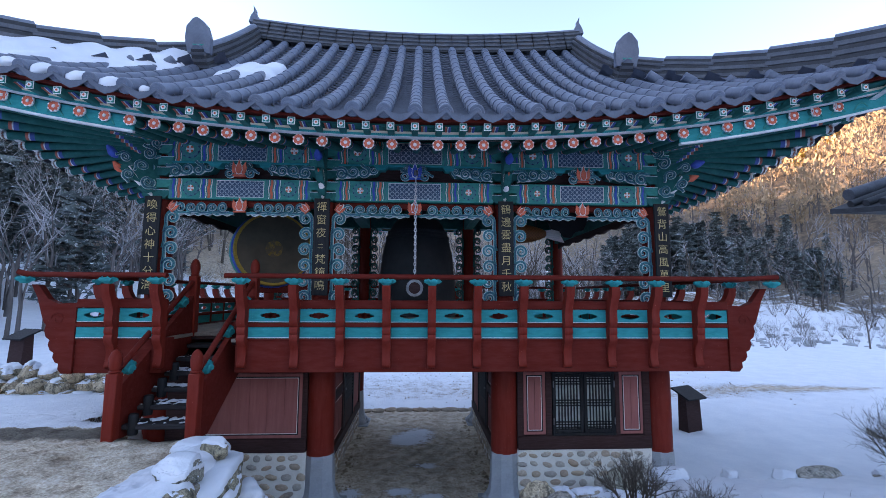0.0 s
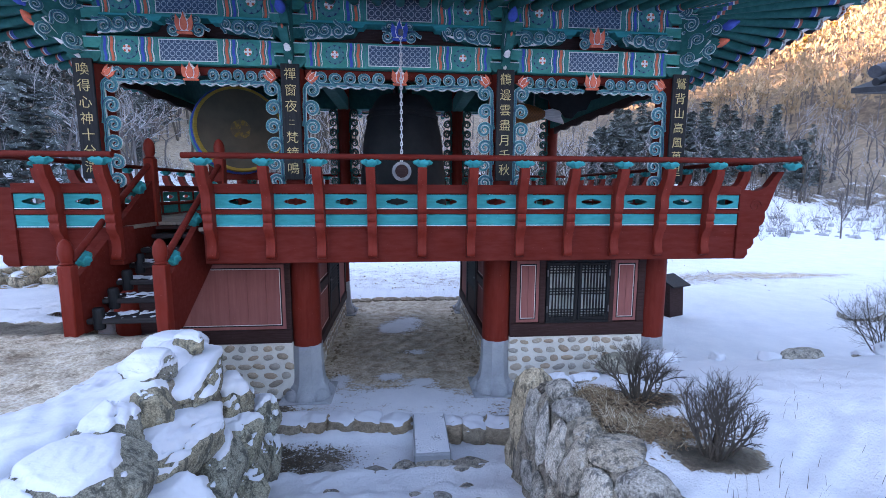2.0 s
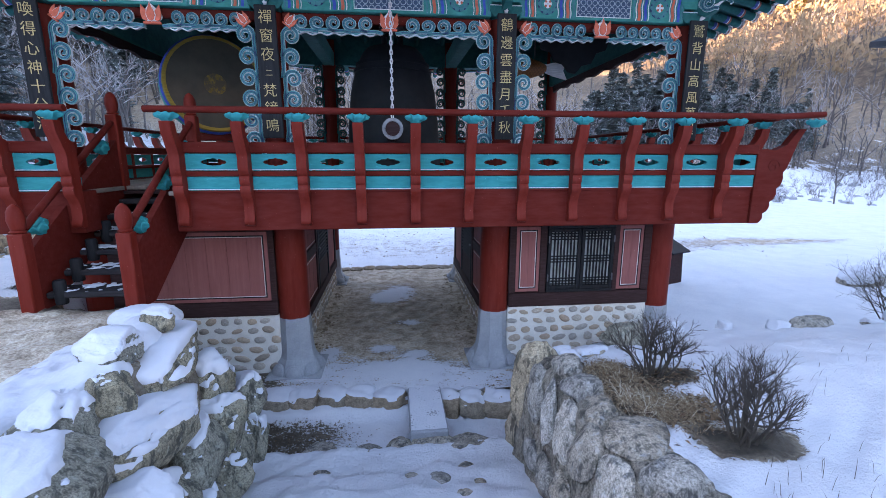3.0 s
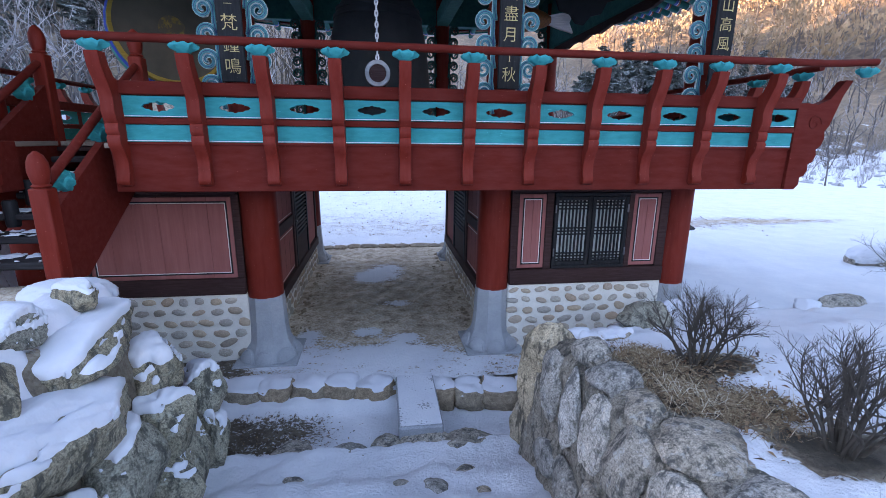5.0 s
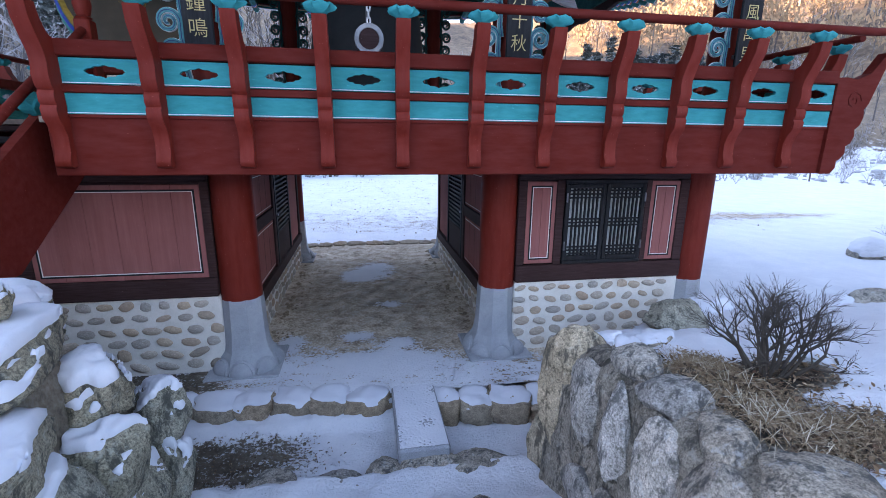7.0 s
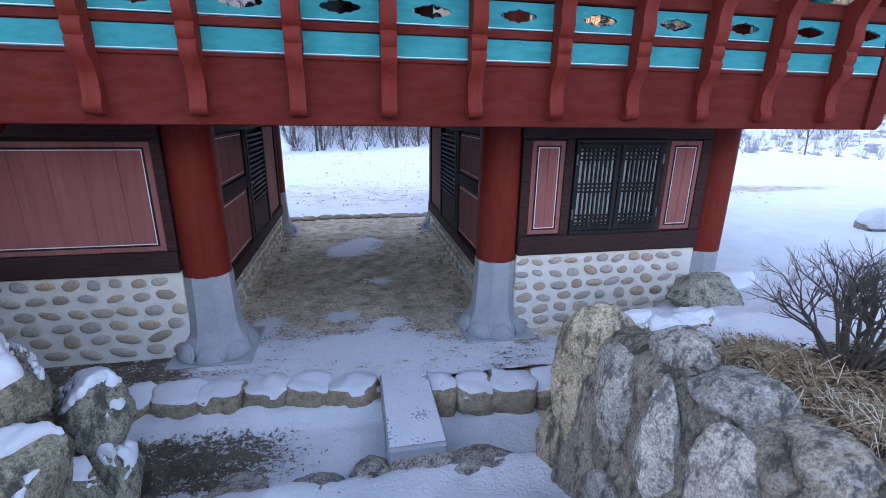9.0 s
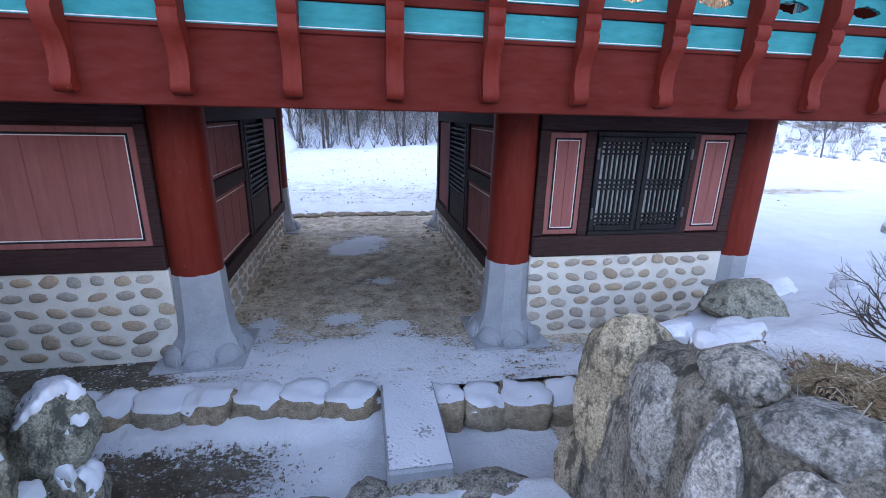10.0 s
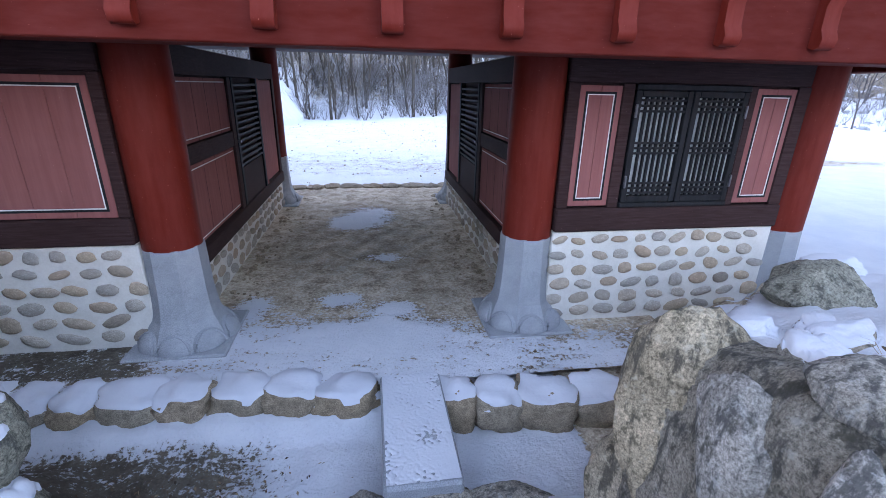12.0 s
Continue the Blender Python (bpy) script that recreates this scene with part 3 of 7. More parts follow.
# ---- lower walls ----
def cobble_data(seed):
    r = random.Random(seed)
    n, vs = 11, []
    rim = [1 + 0.1 * math.cos(2 * (6.2832 * k / n) + seed) + r.uniform(-0.09, 0.09) for k in range(n)]
    for ring, (s, h) in enumerate(((1.0, 0.0), (0.93, 0.55), (0.6, 0.92))):
        vs += [(rim[k] * s * math.cos(6.2832 * k / n), -h, rim[k] * s * math.sin(6.2832 * k / n)) for k in range(n)]
    vs.append((0, -1.0, 0))
    fs = [(a * n + k, a * n + (k + 1) % n, (a + 1) * n + (k + 1) % n, (a + 1) * n + k) for a in range(2) for k in range(n)]
    fs += [(2 * n + k, 2 * n + (k + 1) % n, 3 * n) for k in range(n)]
    return Mesh().add(vs, fs).data("cobble", COBBLE, 80)


COBBLES = [cobble_data(s) for s in range(9)]


def cobbles(parent, a, b, z0, z1, put, rows, pitch, r):
    """Rows of river stones from a to b along a wall; put(s, z) gives the place and the turn about z."""
    dz = (z1 - z0) / rows
    for j in range(rows):
        big = 1.18 - 0.36 * j / max(1, rows - 1)
        z = z0 + dz * (j + 0.5)
        s = a + r.uniform(0.05, 0.12)
        while s < b - 0.06:
            w = pitch * r.uniform(0.33, 0.47) * big
            h = dz * r.uniform(0.30, 0.46) * min(1.1, big)
            (x, y), rz = put(s)
            piece("cobble", r.choice(COBBLES), parent, at(x, y, z + r.uniform(-0.012, 0.012), w, 0.026 * r.uniform(0.7, 1.3), h, 0, r.uniform(-18, 18), rz))
            s += pitch * big * r.uniform(0.92, 1.12)


def framed_panel(parent, x0, x1, z0, z1, y, boards):
    """A faded red board panel with a black and a white painted line."""
    n = max(1, boards)
    m = Mesh()
    for k in range(n):
        m.box((x0 + (x1 - x0) * k / n + 0.001, y - 0.02, z0), (x0 + (x1 - x0) * (k + 1) / n - 0.001, y + 0.02, z1), 0.003)
    p = part("panel", m, PINK, parent, "faded red plank panel with painted border")
    for name, mat, e, w, d in (("black_line", BLACK, 0.045, 0.017, 0.023), ("white_line", PALE, 0.062, 0.008, 0.0245)):
        m = Mesh()
        a, b, c, e2 = x0 + e, x1 - e, z0 + e, z1 - e
        m.box((a, y - d, e2 - w), (b, y - 0.019, e2), 0.001)
        m.box((a, y - d, c), (b, y - 0.019, c + w), 0.001)
        m.box((a, y - d + 0.0004, c + w), (a + w, y - 0.019, e2 - w), 0.001)
        m.box((b - w, y - d + 0.0004, c + w), (b, y - 0.019, e2 - w), 0.001)
        part(name, m, mat, p)
    return p


def lattice_leaf(parent, x0, x1, z0, z1, y):
    """A leaf of upright bars with three clusters of cross bars and paper behind."""
    leaf = part("window_leaf", Mesh().box((x0, y - 0.03, z0), (x0 + 0.05, y + 0.03, z1), 0.006).box((x1 - 0.05, y - 0.03, z0), (x1, y + 0.03, z1), 0.006)
                .box((x0 + 0.05, y - 0.028, z0), (x1 - 0.05, y + 0.028, z0 + 0.055), 0.006).box((x0 + 0.05, y - 0.028, z1 - 0.05), (x1 - 0.05, y + 0.028, z1), 0.006), BLACK, parent, "black lattice window leaf")
    a, b, c, d = x0 + 0.05, x1 - 0.05, z0 + 0.055, z1 - 0.05
    nb = max(4, round((b - a) / 0.047))
    bar = Mesh().box((-0.009, -0.012, c), (0.009, 0.012, d), 0.002).data("bar", BLACK)
    for k in range(1, nb):
        piece("bar", bar, leaf, at(a + (b - a) * k / nb, y - 0.012, 0))
    hz = [c + 0.04 * (k + 0.6) for k in range(3)] + [(c + d) / 2 + 0.04 * (k - 1.0) for k in range(3)] + [d - 0.04 * (k + 0.6) for k in range(3)]
    cross = Mesh().box((a, -0.009, -0.009), (b, 0.009, 0.009), 0.002).data("cross_bar", BLACK)
    for z in hz:
        piece("cross_bar", cross, leaf, at(0, y - 0.017, z))
    part("paper", Mesh().box((a, y + 0.006, c), (b, y + 0.012, d), 0.001), PAPER, leaf, "grey window paper")
    return leaf


def front_wall(x0, x1, name, window):
    y = 6.98
    w = thing(name, "lower wall of river stones in white mortar under dark timber framing", "wall", kind="structure", at=((x0 + x1) / 2, y, FL))
    part("mortar", Mesh().box((x0, y, FL - 0.1), (x1, y + 0.22, 1.03), 0.01), MORTAR, w, "white mortar bed")
    part("sill_beam", Mesh().box((x0, y - 0.03, 1.034), (x1, y + 0.2, 1.23), 0.012), DARK, w)
    part("top_beam", Mesh().box((x0, y - 0.005, 2.2), (x1, y + 0.2, 2.42), 0.01), DARK, w)
    part("wall_boards", Mesh().box((x0, y + 0.045, 1.23), (x1, y + 0.15, 2.2), 0.004), DARK, w)
    r = random.Random(len(name))
    cobbles(w, x0, x1, FL + 0.03, 1.02, lambda s: ((s, y + 0.004), 0), 6, 0.215, r)
    return w


wr_ = front_wall(1.36, 3.44, "wall_front_right", True)
for a, b in ((1.36, 1.455), (1.80, 1.895), (2.885, 2.955), (3.32, 3.44)):
    part("post", Mesh().box((a, 6.97, 1.232), (b, 7.03, 2.198), 0.006), DARK, wr_)
framed_panel(wr_, 1.457, 1.798, 1.25, 2.18, 7.0, 2)
framed_panel(wr_, 2.957, 3.318, 1.25, 2.18, 7.0, 2)
win = thing("window_1", "pair of black lattice window leaves with grey paper", "window", kind="structure", at=(2.39, 7.0, 1.25))
part("window_frame", Mesh().box((1.9, 6.95, 1.236), (2.88, 7.03, 1.275), 0.006).box((1.9, 6.95, 2.155), (2.88, 7.03, 2.198), 0.006), BLACK, win)
lattice_leaf(win, 1.905, 2.385, 1.277, 2.153, 6.985)
lattice_leaf(win, 2.393, 2.875, 1.277, 2.153, 6.985)
for x, z in ((1.915, 1.45), (1.915, 2.0), (2.865, 1.45), (2.865, 2.0)):
    part("hinge", Mesh().lathe([(0.009, z - 0.05), (0.011, z - 0.04), (0.011, z + 0.04), (0.009, z + 0.05)], 8, m=pose(x, 6.948, 0)), IRON, win, "grey iron hinge", 40)
wl_ = front_wall(-3.84, -1.80, "wall_front_left", False)
for a, b in ((-3.84, -3.42), (-1.878, -1.80)):
    part("post", Mesh().box((a, 6.975, 1.232), (b, 7.03, 2.198), 0.006), DARK, wl_)
framed_panel(wl_, -3.418, -1.88, 1.235, 2.17, 7.0, 6)


def passage_wall(x, side, name):
    """Side wall of the passage: low stones, framed panels, a slatted door. side: +1 looks towards +x."""
    w = thing(name, "passage side wall of dark framing, faded red panels and low stones", "wall", kind="structure", at=(x, 9.4, FL))
    t = -side
    f = lambda d: x + t * d
    def bx(name, y0, y1, z0, z1, d0, d1, mat, c=0.006, label="", par=None):
        a, b = sorted((f(d0), f(d1)))
        return part(name, Mesh().box((a, y0, z0), (b, y1, z1), c), mat, par or w, label)
    bx("mortar", 7.36, 11.40, FL - 0.1, 0.60, 0, 0.2, MORTAR, 0.01, "white mortar bed")
    bx("sill_beam", 7.30, 11.44, 0.604, 0.76, -0.03, 0.2, DARK)
    bx("top_beam", 7.30, 11.44, 2.2, 2.42, -0.01, 0.2, DARK)
    bx("wall_boards", 7.30, 11.44, 0.76, 2.2, 0.05, 0.15, DARK)
    for a, b in ((7.30, 7.36), (8.98, 9.10), (10.3, 10.42), (11.3, 11.44)):
        bx("post", a, b, 0.762, 2.198, -0.012, 0.049, PINK if a == 10.3 else DARK)
    bx("mid_rail", 7.362, 8.978, 1.48, 1.64, -0.006, 0.049, DARK)
    for z0, z1 in ((0.79, 1.47), (1.65, 2.18)):
        bx("panel", 7.365, 8.975, z0, z1, 0.012, 0.048, PINK, 0.004, "faded red plank panel")
        bx("white_line", 7.40, 8.94, z0 + 0.03, z0 + 0.04, 0.009, 0.0118, PALE, 0.0005)
        bx("white_line", 7.40, 8.94, z1 - 0.04, z1 - 0.03, 0.009, 0.0118, PALE, 0.0005)
        for k in range(1, 5):
            yy = 7.365 + 1.61 * k / 5
            bx("joint", yy - 0.002, yy + 0.002, z0, z1, 0.0105, 0.0118, DARK, 0.0002)
    bx("panel", 10.425, 11.295, 0.79, 2.18, 0.012, 0.048, PINK, 0.004, "faded red plank panel")
    r = random.Random(11 + side)
    cobbles(w, 7.4, 11.35, FL + 0.02, 0.6, lambda s: ((x - t * 0.004, s), 90 * side), 3, 0.24, r)
    d = thing("door_" + ("1" if side > 0 else "2"), "dark timber door with slatted upper part", "door", kind="structure", at=(x, 9.7, 0.77))
    bx("stile", 9.105, 9.18, 0.765, 2.195, -0.02, 0.045, BLACK, par=d)
    bx("stile", 10.22, 10.295, 0.765, 2.195, -0.02, 0.045, BLACK, par=d)
    bx("lower_board", 9.182, 10.218, 0.765, 1.2, 0.0, 0.04, DARK, par=d)
    for k in range(14):
        z = 1.22 + k * 0.068
        bx("slat", 9.182, 10.218, z, z + 0.03, -0.012, 0.03, BLACK, 0.004, par=d)
    bx("latch", 9.08, 9.13, 1.50, 1.53, -0.05, -0.021, IRON, 0.004, "iron latch", par=d)
    return w


passage_wall(-1.61, 1, "wall_passage_left")
passage_wall(1.20, -1, "wall_passage_right")
for x0, x1, n in ((-3.84, -1.80, "wall_back_left"), (1.36, 3.44, "wall_back_right")):
    solo(n, Mesh().box((x0, 11.5, FL - 0.1), (x1, 11.7, 2.42), 0.01), DARK, "dark timber back wall of the lower rooms", "wall", "structure")
for x, n in ((-4.1, "wall_side_left"), (3.56, "wall_side_right")):
    solo(n, Mesh().box((x, 7.3, FL - 0.1), (x + 0.14, 11.44, 2.42), 0.01), DARK, "dark timber side wall of the lower rooms", "wall", "structure")

# ---- deck ----
def build_deck():
    d = thing("deck_floor", "raised deck of weathered planks on red edge beams", "floor", kind="structure", at=(XC, 9.4, 2.4))
    sy0, sx0, sx1, notch = DY0, -3.62, -2.78, 7.16
    m = Mesh()
    k = 0
    x = DX0 + 0.06
    while x < DX1 - 0.08:
        w = 0.24
        y0 = notch if sx0 - 0.16 < x < sx1 else DY0 + 0.06
        part("plank", Mesh().box((x, y0, DECK - 0.05), (min(x + w - 0.006, DX1 - 0.06), DY1 - 0.06, DECK - 0.002 * (k % 3)), 0.005), PLANK, d)
        x += w
        k += 1
    for name, lo, hi in (("joist_board", (sx1, DY0 + 0.27, 2.655), (DX1 - 0.27, DY1 - 0.27, 2.70)), ("joist_board", (DX0 + 0.27, notch, 2.655), (sx1 - 0.004, DY1 - 0.27, 2.70)), ("joist_board", (DX0 + 0.27, DY0 + 0.27, 2.655), (sx0 - 0.1, notch - 0.004, 2.70))):
        part(name, Mesh().box(lo, hi, 0.005), DARK, d)
    return d


build_deck()

# ---- railing with bracket posts ----
def post_mesh(low=2.385):
    m = Mesh()
    out = [(0.02, 3.26), (0.0, 3.2), (0.0, 2.40), (0.045, 2.385), (0.075, 2.40), (0.085, 2.44), (0.062, 2.49), (0.058, 2.60), (0.085, 2.68), (0.125, 2.73), (0.135, 2.80), (0.118, 2.825),
           (0.135, 2.85), (0.135, 2.90), (0.118, 2.925), (0.14, 2.95), (0.155, 3.02), (0.145, 3.10), (0.155, 3.16), (0.20, 3.26), (0.245, 3.36), (0.26, 3.47),
           (0.16, 3.47), (0.135, 3.38), (0.09, 3.30)]
    m.prism([(-p, max(q, low)) for p, q in out if q >= low - 0.12], -0.052, 0.052, "x")
    return m.data("bracket_post", RED_UP, 50)


def cap_mesh():
    """Lotus-leaf cap under the handrail: wavy rim."""
    m = Mesh()
    n = 20
    vs = []
    for r, z, w in ((0.04, 0.0, 0), (0.055, 0.02, 0.0), (0.085, 0.045, 0.012), (0.095, 0.07, 0.016), (0.085, 0.082, 0.014), (0.05, 0.078, 0)):
        for k in range(n):
            a = 2 * math.pi * k / n
            q = r + w * math.cos(a * 7)
            vs.append((q * math.cos(a) * 1.15, q * math.sin(a) * 0.8, z - w * 0.8 * math.cos(a * 7)))
    fs = [(i * n + k, i * n + (k + 1) % n, (i + 1) * n + (k + 1) % n, (i + 1) * n + k) for i in range(5) for k in range(n)] + [tuple(range(n))[::-1], tuple(5 * n + k for k in range(n))]
    m.add(vs, fs)
    return m.data("lotus_cap", TEAL, 50)


POST, POST_SHORT, CAP = post_mesh(), post_mesh(2.69), cap_mesh()


def pierced_panel(w, mat, hole=True):
    """Teal board with a slot cut as a drawn-out cloud; local x 0..w, z 0..0.185."""
    m = Mesh()
    h, t = 0.175, 0.025
    if not hole:
        return m.box((0, -t, 0), (w, 0, 0.15), 0.003).data("panel", mat)
    c, a, b = w / 2, 0.135, 0.034
    half = [(-1, 0), (-0.86, 0.5), (-0.62, 0.62), (-0.52, 0.95), (-0.2, 1.0), (0, 1.35), (0.2, 1.0), (0.52, 0.95), (0.62, 0.62), (0.86, 0.5), (1, 0)]
    up = [(c + p * a, h * 0.5 + q * b) for p, q in half]
    dn = [(c + p * a, h * 0.5 - q * b) for p, q in half]
    m.prism([(0, h * 0.5)] + up + [(w, h * 0.5), (w, h), (0, h)], -t, 0)
    m.prism([(0, h * 0.5), (0, 0), (w, 0), (w, h * 0.5)] + dn[::-1], -t, 0)
    return m.data("pierced_panel", mat)


def railing(name, origin, rz, xs, x0, x1, label, wing0=False, wing1=False, beam=2.325):
    """A run of railing along local x, outside towards local -y; origin on the deck's edge face."""
    M = pose(*origin, 0, 0, rz)
    r = thing(name, label, "railing", "deck railings", at=tuple(origin[:2]) + (2.36,))
    red, teal = (RED, TEAL)
    def pc(nm, mesh, mat, lab=""):
        ob = piece(nm, mesh.data(nm, mat), r, M)
        if lab:
            ob["label"] = lab
        return ob
    pc("edge_beam", Mesh().box((x0, -0.005, beam), (x1, 0.26, 2.765), 0.008), red, "red edge beam")
    pc("bottom_lip", Mesh().box((x0, -0.018, 2.745), (x1, -0.006, 2.772), 0.003), red)
    pc("mid_rail", Mesh().box((x0, -0.035, 2.918), (x1, 0.06, 2.972), 0.006), red)
    pc("top_rail", Mesh().box((x0, -0.045, 3.162), (x1, 0.07, 3.275), 0.01), red)
    hr = Mesh()
    a, b = x0 - (0.62 if wing0 else 0.1), x1 + (0.62 if wing1 else 0.1)
    n = 14
    hr.tube([(a + (b - a) * k / n, -0.2, 3.585 + (0.03 if wing0 and k == 0 else 0) + (0.03 if wing1 and k == n else 0)) for k in range(n + 1)], 0.035, 10)
    ob = piece("handrail", hr.data("handrail", RED, 40), r, M)
    edges = sorted(set([x0] + list(xs) + [x1]))
    for p, q in zip(edges, edges[1:]):
        if q - p < 0.12:
            continue
        w = q - p - (0.104 if p in xs and q in xs else 0.055)
        s = p + (0.052 if p in xs else 0.002)
        ob = piece("pierced_panel", pierced_panel(w, teal), r, M @ pose(s, 0.01, 2.98))
        ob["label"] = "teal board with a cut-out slot"
        piece("lower_panel", pierced_panel(w, teal, False), r, M @ pose(s, 0.008, 2.766))
        ln = Mesh().box((0.0, -0.024, 0.0), (w, -0.0185, 0.006), 0.001).data("white_line", PALE)
        piece("white_line", ln, r, M @ pose(s, 0.004, 2.776))
        piece("white_line", ln, r, M @ pose(s, 0.006, 2.984))
    for x in xs:
        piece("bracket_post", POST if beam < 2.6 else POST_SHORT, r, M @ pose(x, 0, 0))
        piece("lotus_cap", CAP, r, M @ pose(x, -0.2, 3.47))
    for on, s, x in ((wing0, -1, x0), (wing1, 1, x1)):
        if on:
            o = [(0, 2.325), (0.12, 2.325), (0.17, 2.38), (0.165, 2.45), (0.21, 2.47), (0.245, 2.53), (0.235, 2.59), (0.285, 2.62), (0.315, 2.69), (0.30, 2.75), (0.35, 2.79), (0.375, 2.87), (0.36, 2.94), (0.40, 2.99),
                 (0.43, 3.08), (0.50, 3.30), (0.585, 3.46), (0.50, 3.46), (0.44, 3.38), (0.36, 3.27), (0.22, 3.21), (0.10, 3.225), (0.0, 3.22)]
            m = Mesh().prism([(x + s * p, q) for p, q in o], -0.035, 0.06)
            m.strip([(x + s * (0.22 + 0.09 * (1 - a / 14) * math.cos(a * 0.75)), 3.02 + 0.09 * (1 - a / 14) * math.sin(a * 0.75)) for a in range(13)], 0.014, -0.043, -0.034)
            pc("wing_end", m, RED, "carved red wing-shaped end board")
            piece("lotus_cap", CAP, r, M @ pose(x + s * 0.54, -0.19, 3.47))
    return r


front_posts = [-2.45, -1.78, -1.185, -0.578, 0.02, 0.625, 1.24, 1.857, 2.466, 3.053, 3.685]
rail_front = railing("railing", (0, DY0, 0), 0, front_posts, -2.555, 4.14, "red bracketed deck railing with pierced teal boards", wing1=True)
railing("railing", (0, DY0, 0), 0, [-4.10, -3.505], -4.58, -3.475, "short red railing beside the stair opening", wing0=True)
railing("railing", (DX1, 0, 0), 90, [6.35 + 0.62 * k for k in range(10)], DY0 + 0.12, DY1, "red side railing with pierced teal boards")
railing("railing", (DX0, 0, 0), -90, [-12.4 + 0.62 * k for k in range(10)], -DY1, -DY0 - 0.12, "red side railing with pierced teal boards")
railing("railing", (0, DY1, 0), 180, [-4.0 + 0.62 * k for k in range(14)], -DX1, -DX0, "red rear railing with pierced teal boards", beam=2.68)


# ---- stair up to the deck ----
def build_stair():
    s = thing("stair", "red timber stair with dark treads, rounded newels and handrails", "stair", at=(-3.2, 6.3, 1.66))
    def newel(x, y, z0, z1):
        m = Mesh()
        m.box((x - 0.065, y - 0.065, z0), (x + 0.065, y + 0.065, z1 - 0.27), 0.012)
        m.lathe([(0.05, z1 - 0.275), (0.068, z1 - 0.255), (0.05, z1 - 0.24), (0.058, z1 - 0.22), (0.072, z1 - 0.15), (0.066, z1 - 0.08), (0.045, z1 - 0.03), (0.012, z1)], 14, m=pose(x, y, 0))
        return part("newel", m, RED_UP, s, "", 40)
    for x in (-3.66, -2.74):
        newel(x, 5.50, 1.62, 2.70)
        newel(x, 7.20, 2.70, 3.90)
        inn = 1 if x < -3 else -1
        out = [(5.565, 1.66), (5.565, 2.26), (7.135, 3.32), (7.135, 2.55), (6.95, 2.42), (5.80, 1.66)]
        part("stringer", Mesh().prism(out, x - 0.035, x + 0.035, "x"), RED, s)
        hr = Mesh().tube([(x, 5.56, 2.46), (x, 6.35, 3.0), (x, 7.14, 3.53)], 0.036, 10)
        part("handrail", hr, RED, s, "", 40)
        for y in (5.78, 6.35, 6.92):
            z = 2.26 + (y - 5.565) * 1.06 / 1.57
            piece("lotus_cap", CAP, s, pose(x, y, z - 0.02, 34, 0, 0) @ Matrix.Diagonal((0.8, 1.2, 1.7, 1)))
    for k in range(6):
        z, y = 1.66 + 0.157 * (k + 1), 5.62 + 0.275 * k
        tread = part("tread", Mesh().box((-3.62, y, z - 0.06), (-2.78, y + 0.31, z), 0.012), GREYWOOD, s)
        if k < 4:
            part("side_post", Mesh().lathe([(0.05, z - 0.12), (0.055, z - 0.1), (0.055, z + 0.10), (0.045, z + 0.12)], 12, m=pose(-3.50, y + 0.03, 0)), BLACK, tread, "short black post beside the tread", 40)
    return s


build_stair()

# ---- roof ----
OVER, LCF, LCS, Z0 = 2.1, 6.15, 4.6, 5.42
HF, HS = 3.82, 2.25
YM = (YF + YB) / 2


def lift(u, L):
    return 0.74 * (abs(u) / L) ** 2.1


def flare(u, L):
    return 0.25 * (abs(u) / L) ** 3


def prof(d):
    return 0.56 * d + 0.046 * d * d


def slope_z(u, d, L):
    return Z0 + lift(u, L) * max(0.0, 1 - d / 4.6) + prof(max(d, 0))


SIDES = {"front": (pose(XC, YM, 0), HS, LCF), "back": (pose(XC, YM, 0, 0, 0, 180), HS, LCF),
         "right": (pose(XC, YM, 0, 0, 0, 90), HF, LCS), "left": (pose(XC, YM, 0, 0, 0, -90), HF, LCS)}


def on_roof(u, d, side):
    """Local place on a slope: u along the eave, d inwards from the edge."""
    M, h, L = SIDES[side]
    return Vector((u, -(h + OVER + flare(u, L) * max(0, 1 - d / 2.2)) + d, slope_z(u, d, L)))


def depth_at(u, side):
    if side in ("front", "back"):
        return 4.33 if abs(u) < 3.5 else max(0.0, LCF - abs(u))
    return min(2.62, max(0.0, LCS - abs(u)))


roof = thing("roof", "curved hip-and-gable roof of dark grey clay tiles", "roof", kind="structure", at=(XC, YM, 5.4))
ROLL = Mesh()
ROLL.lathe([(0.070, -0.150), (0.090, -0.147), (0.079, 0.15), (0.070, 0.155)], 12, m=pose(0, 0, 0, -90))
ROLL_D = ROLL.data("roll_tile", TILE, 40)
END_D = Mesh().lathe([(0.086, -0.02), (0.09, -0.012), (0.09, 0.012), (0.082, 0.02)], 14, m=pose(0, 0, 0, 90)).lathe([(0.055, 0.018), (0.05, 0.03), (0.02, 0.03)], 14, m=pose(0, 0, 0, 90)).data("end_tile", TILE, 40)
TP = 0.36


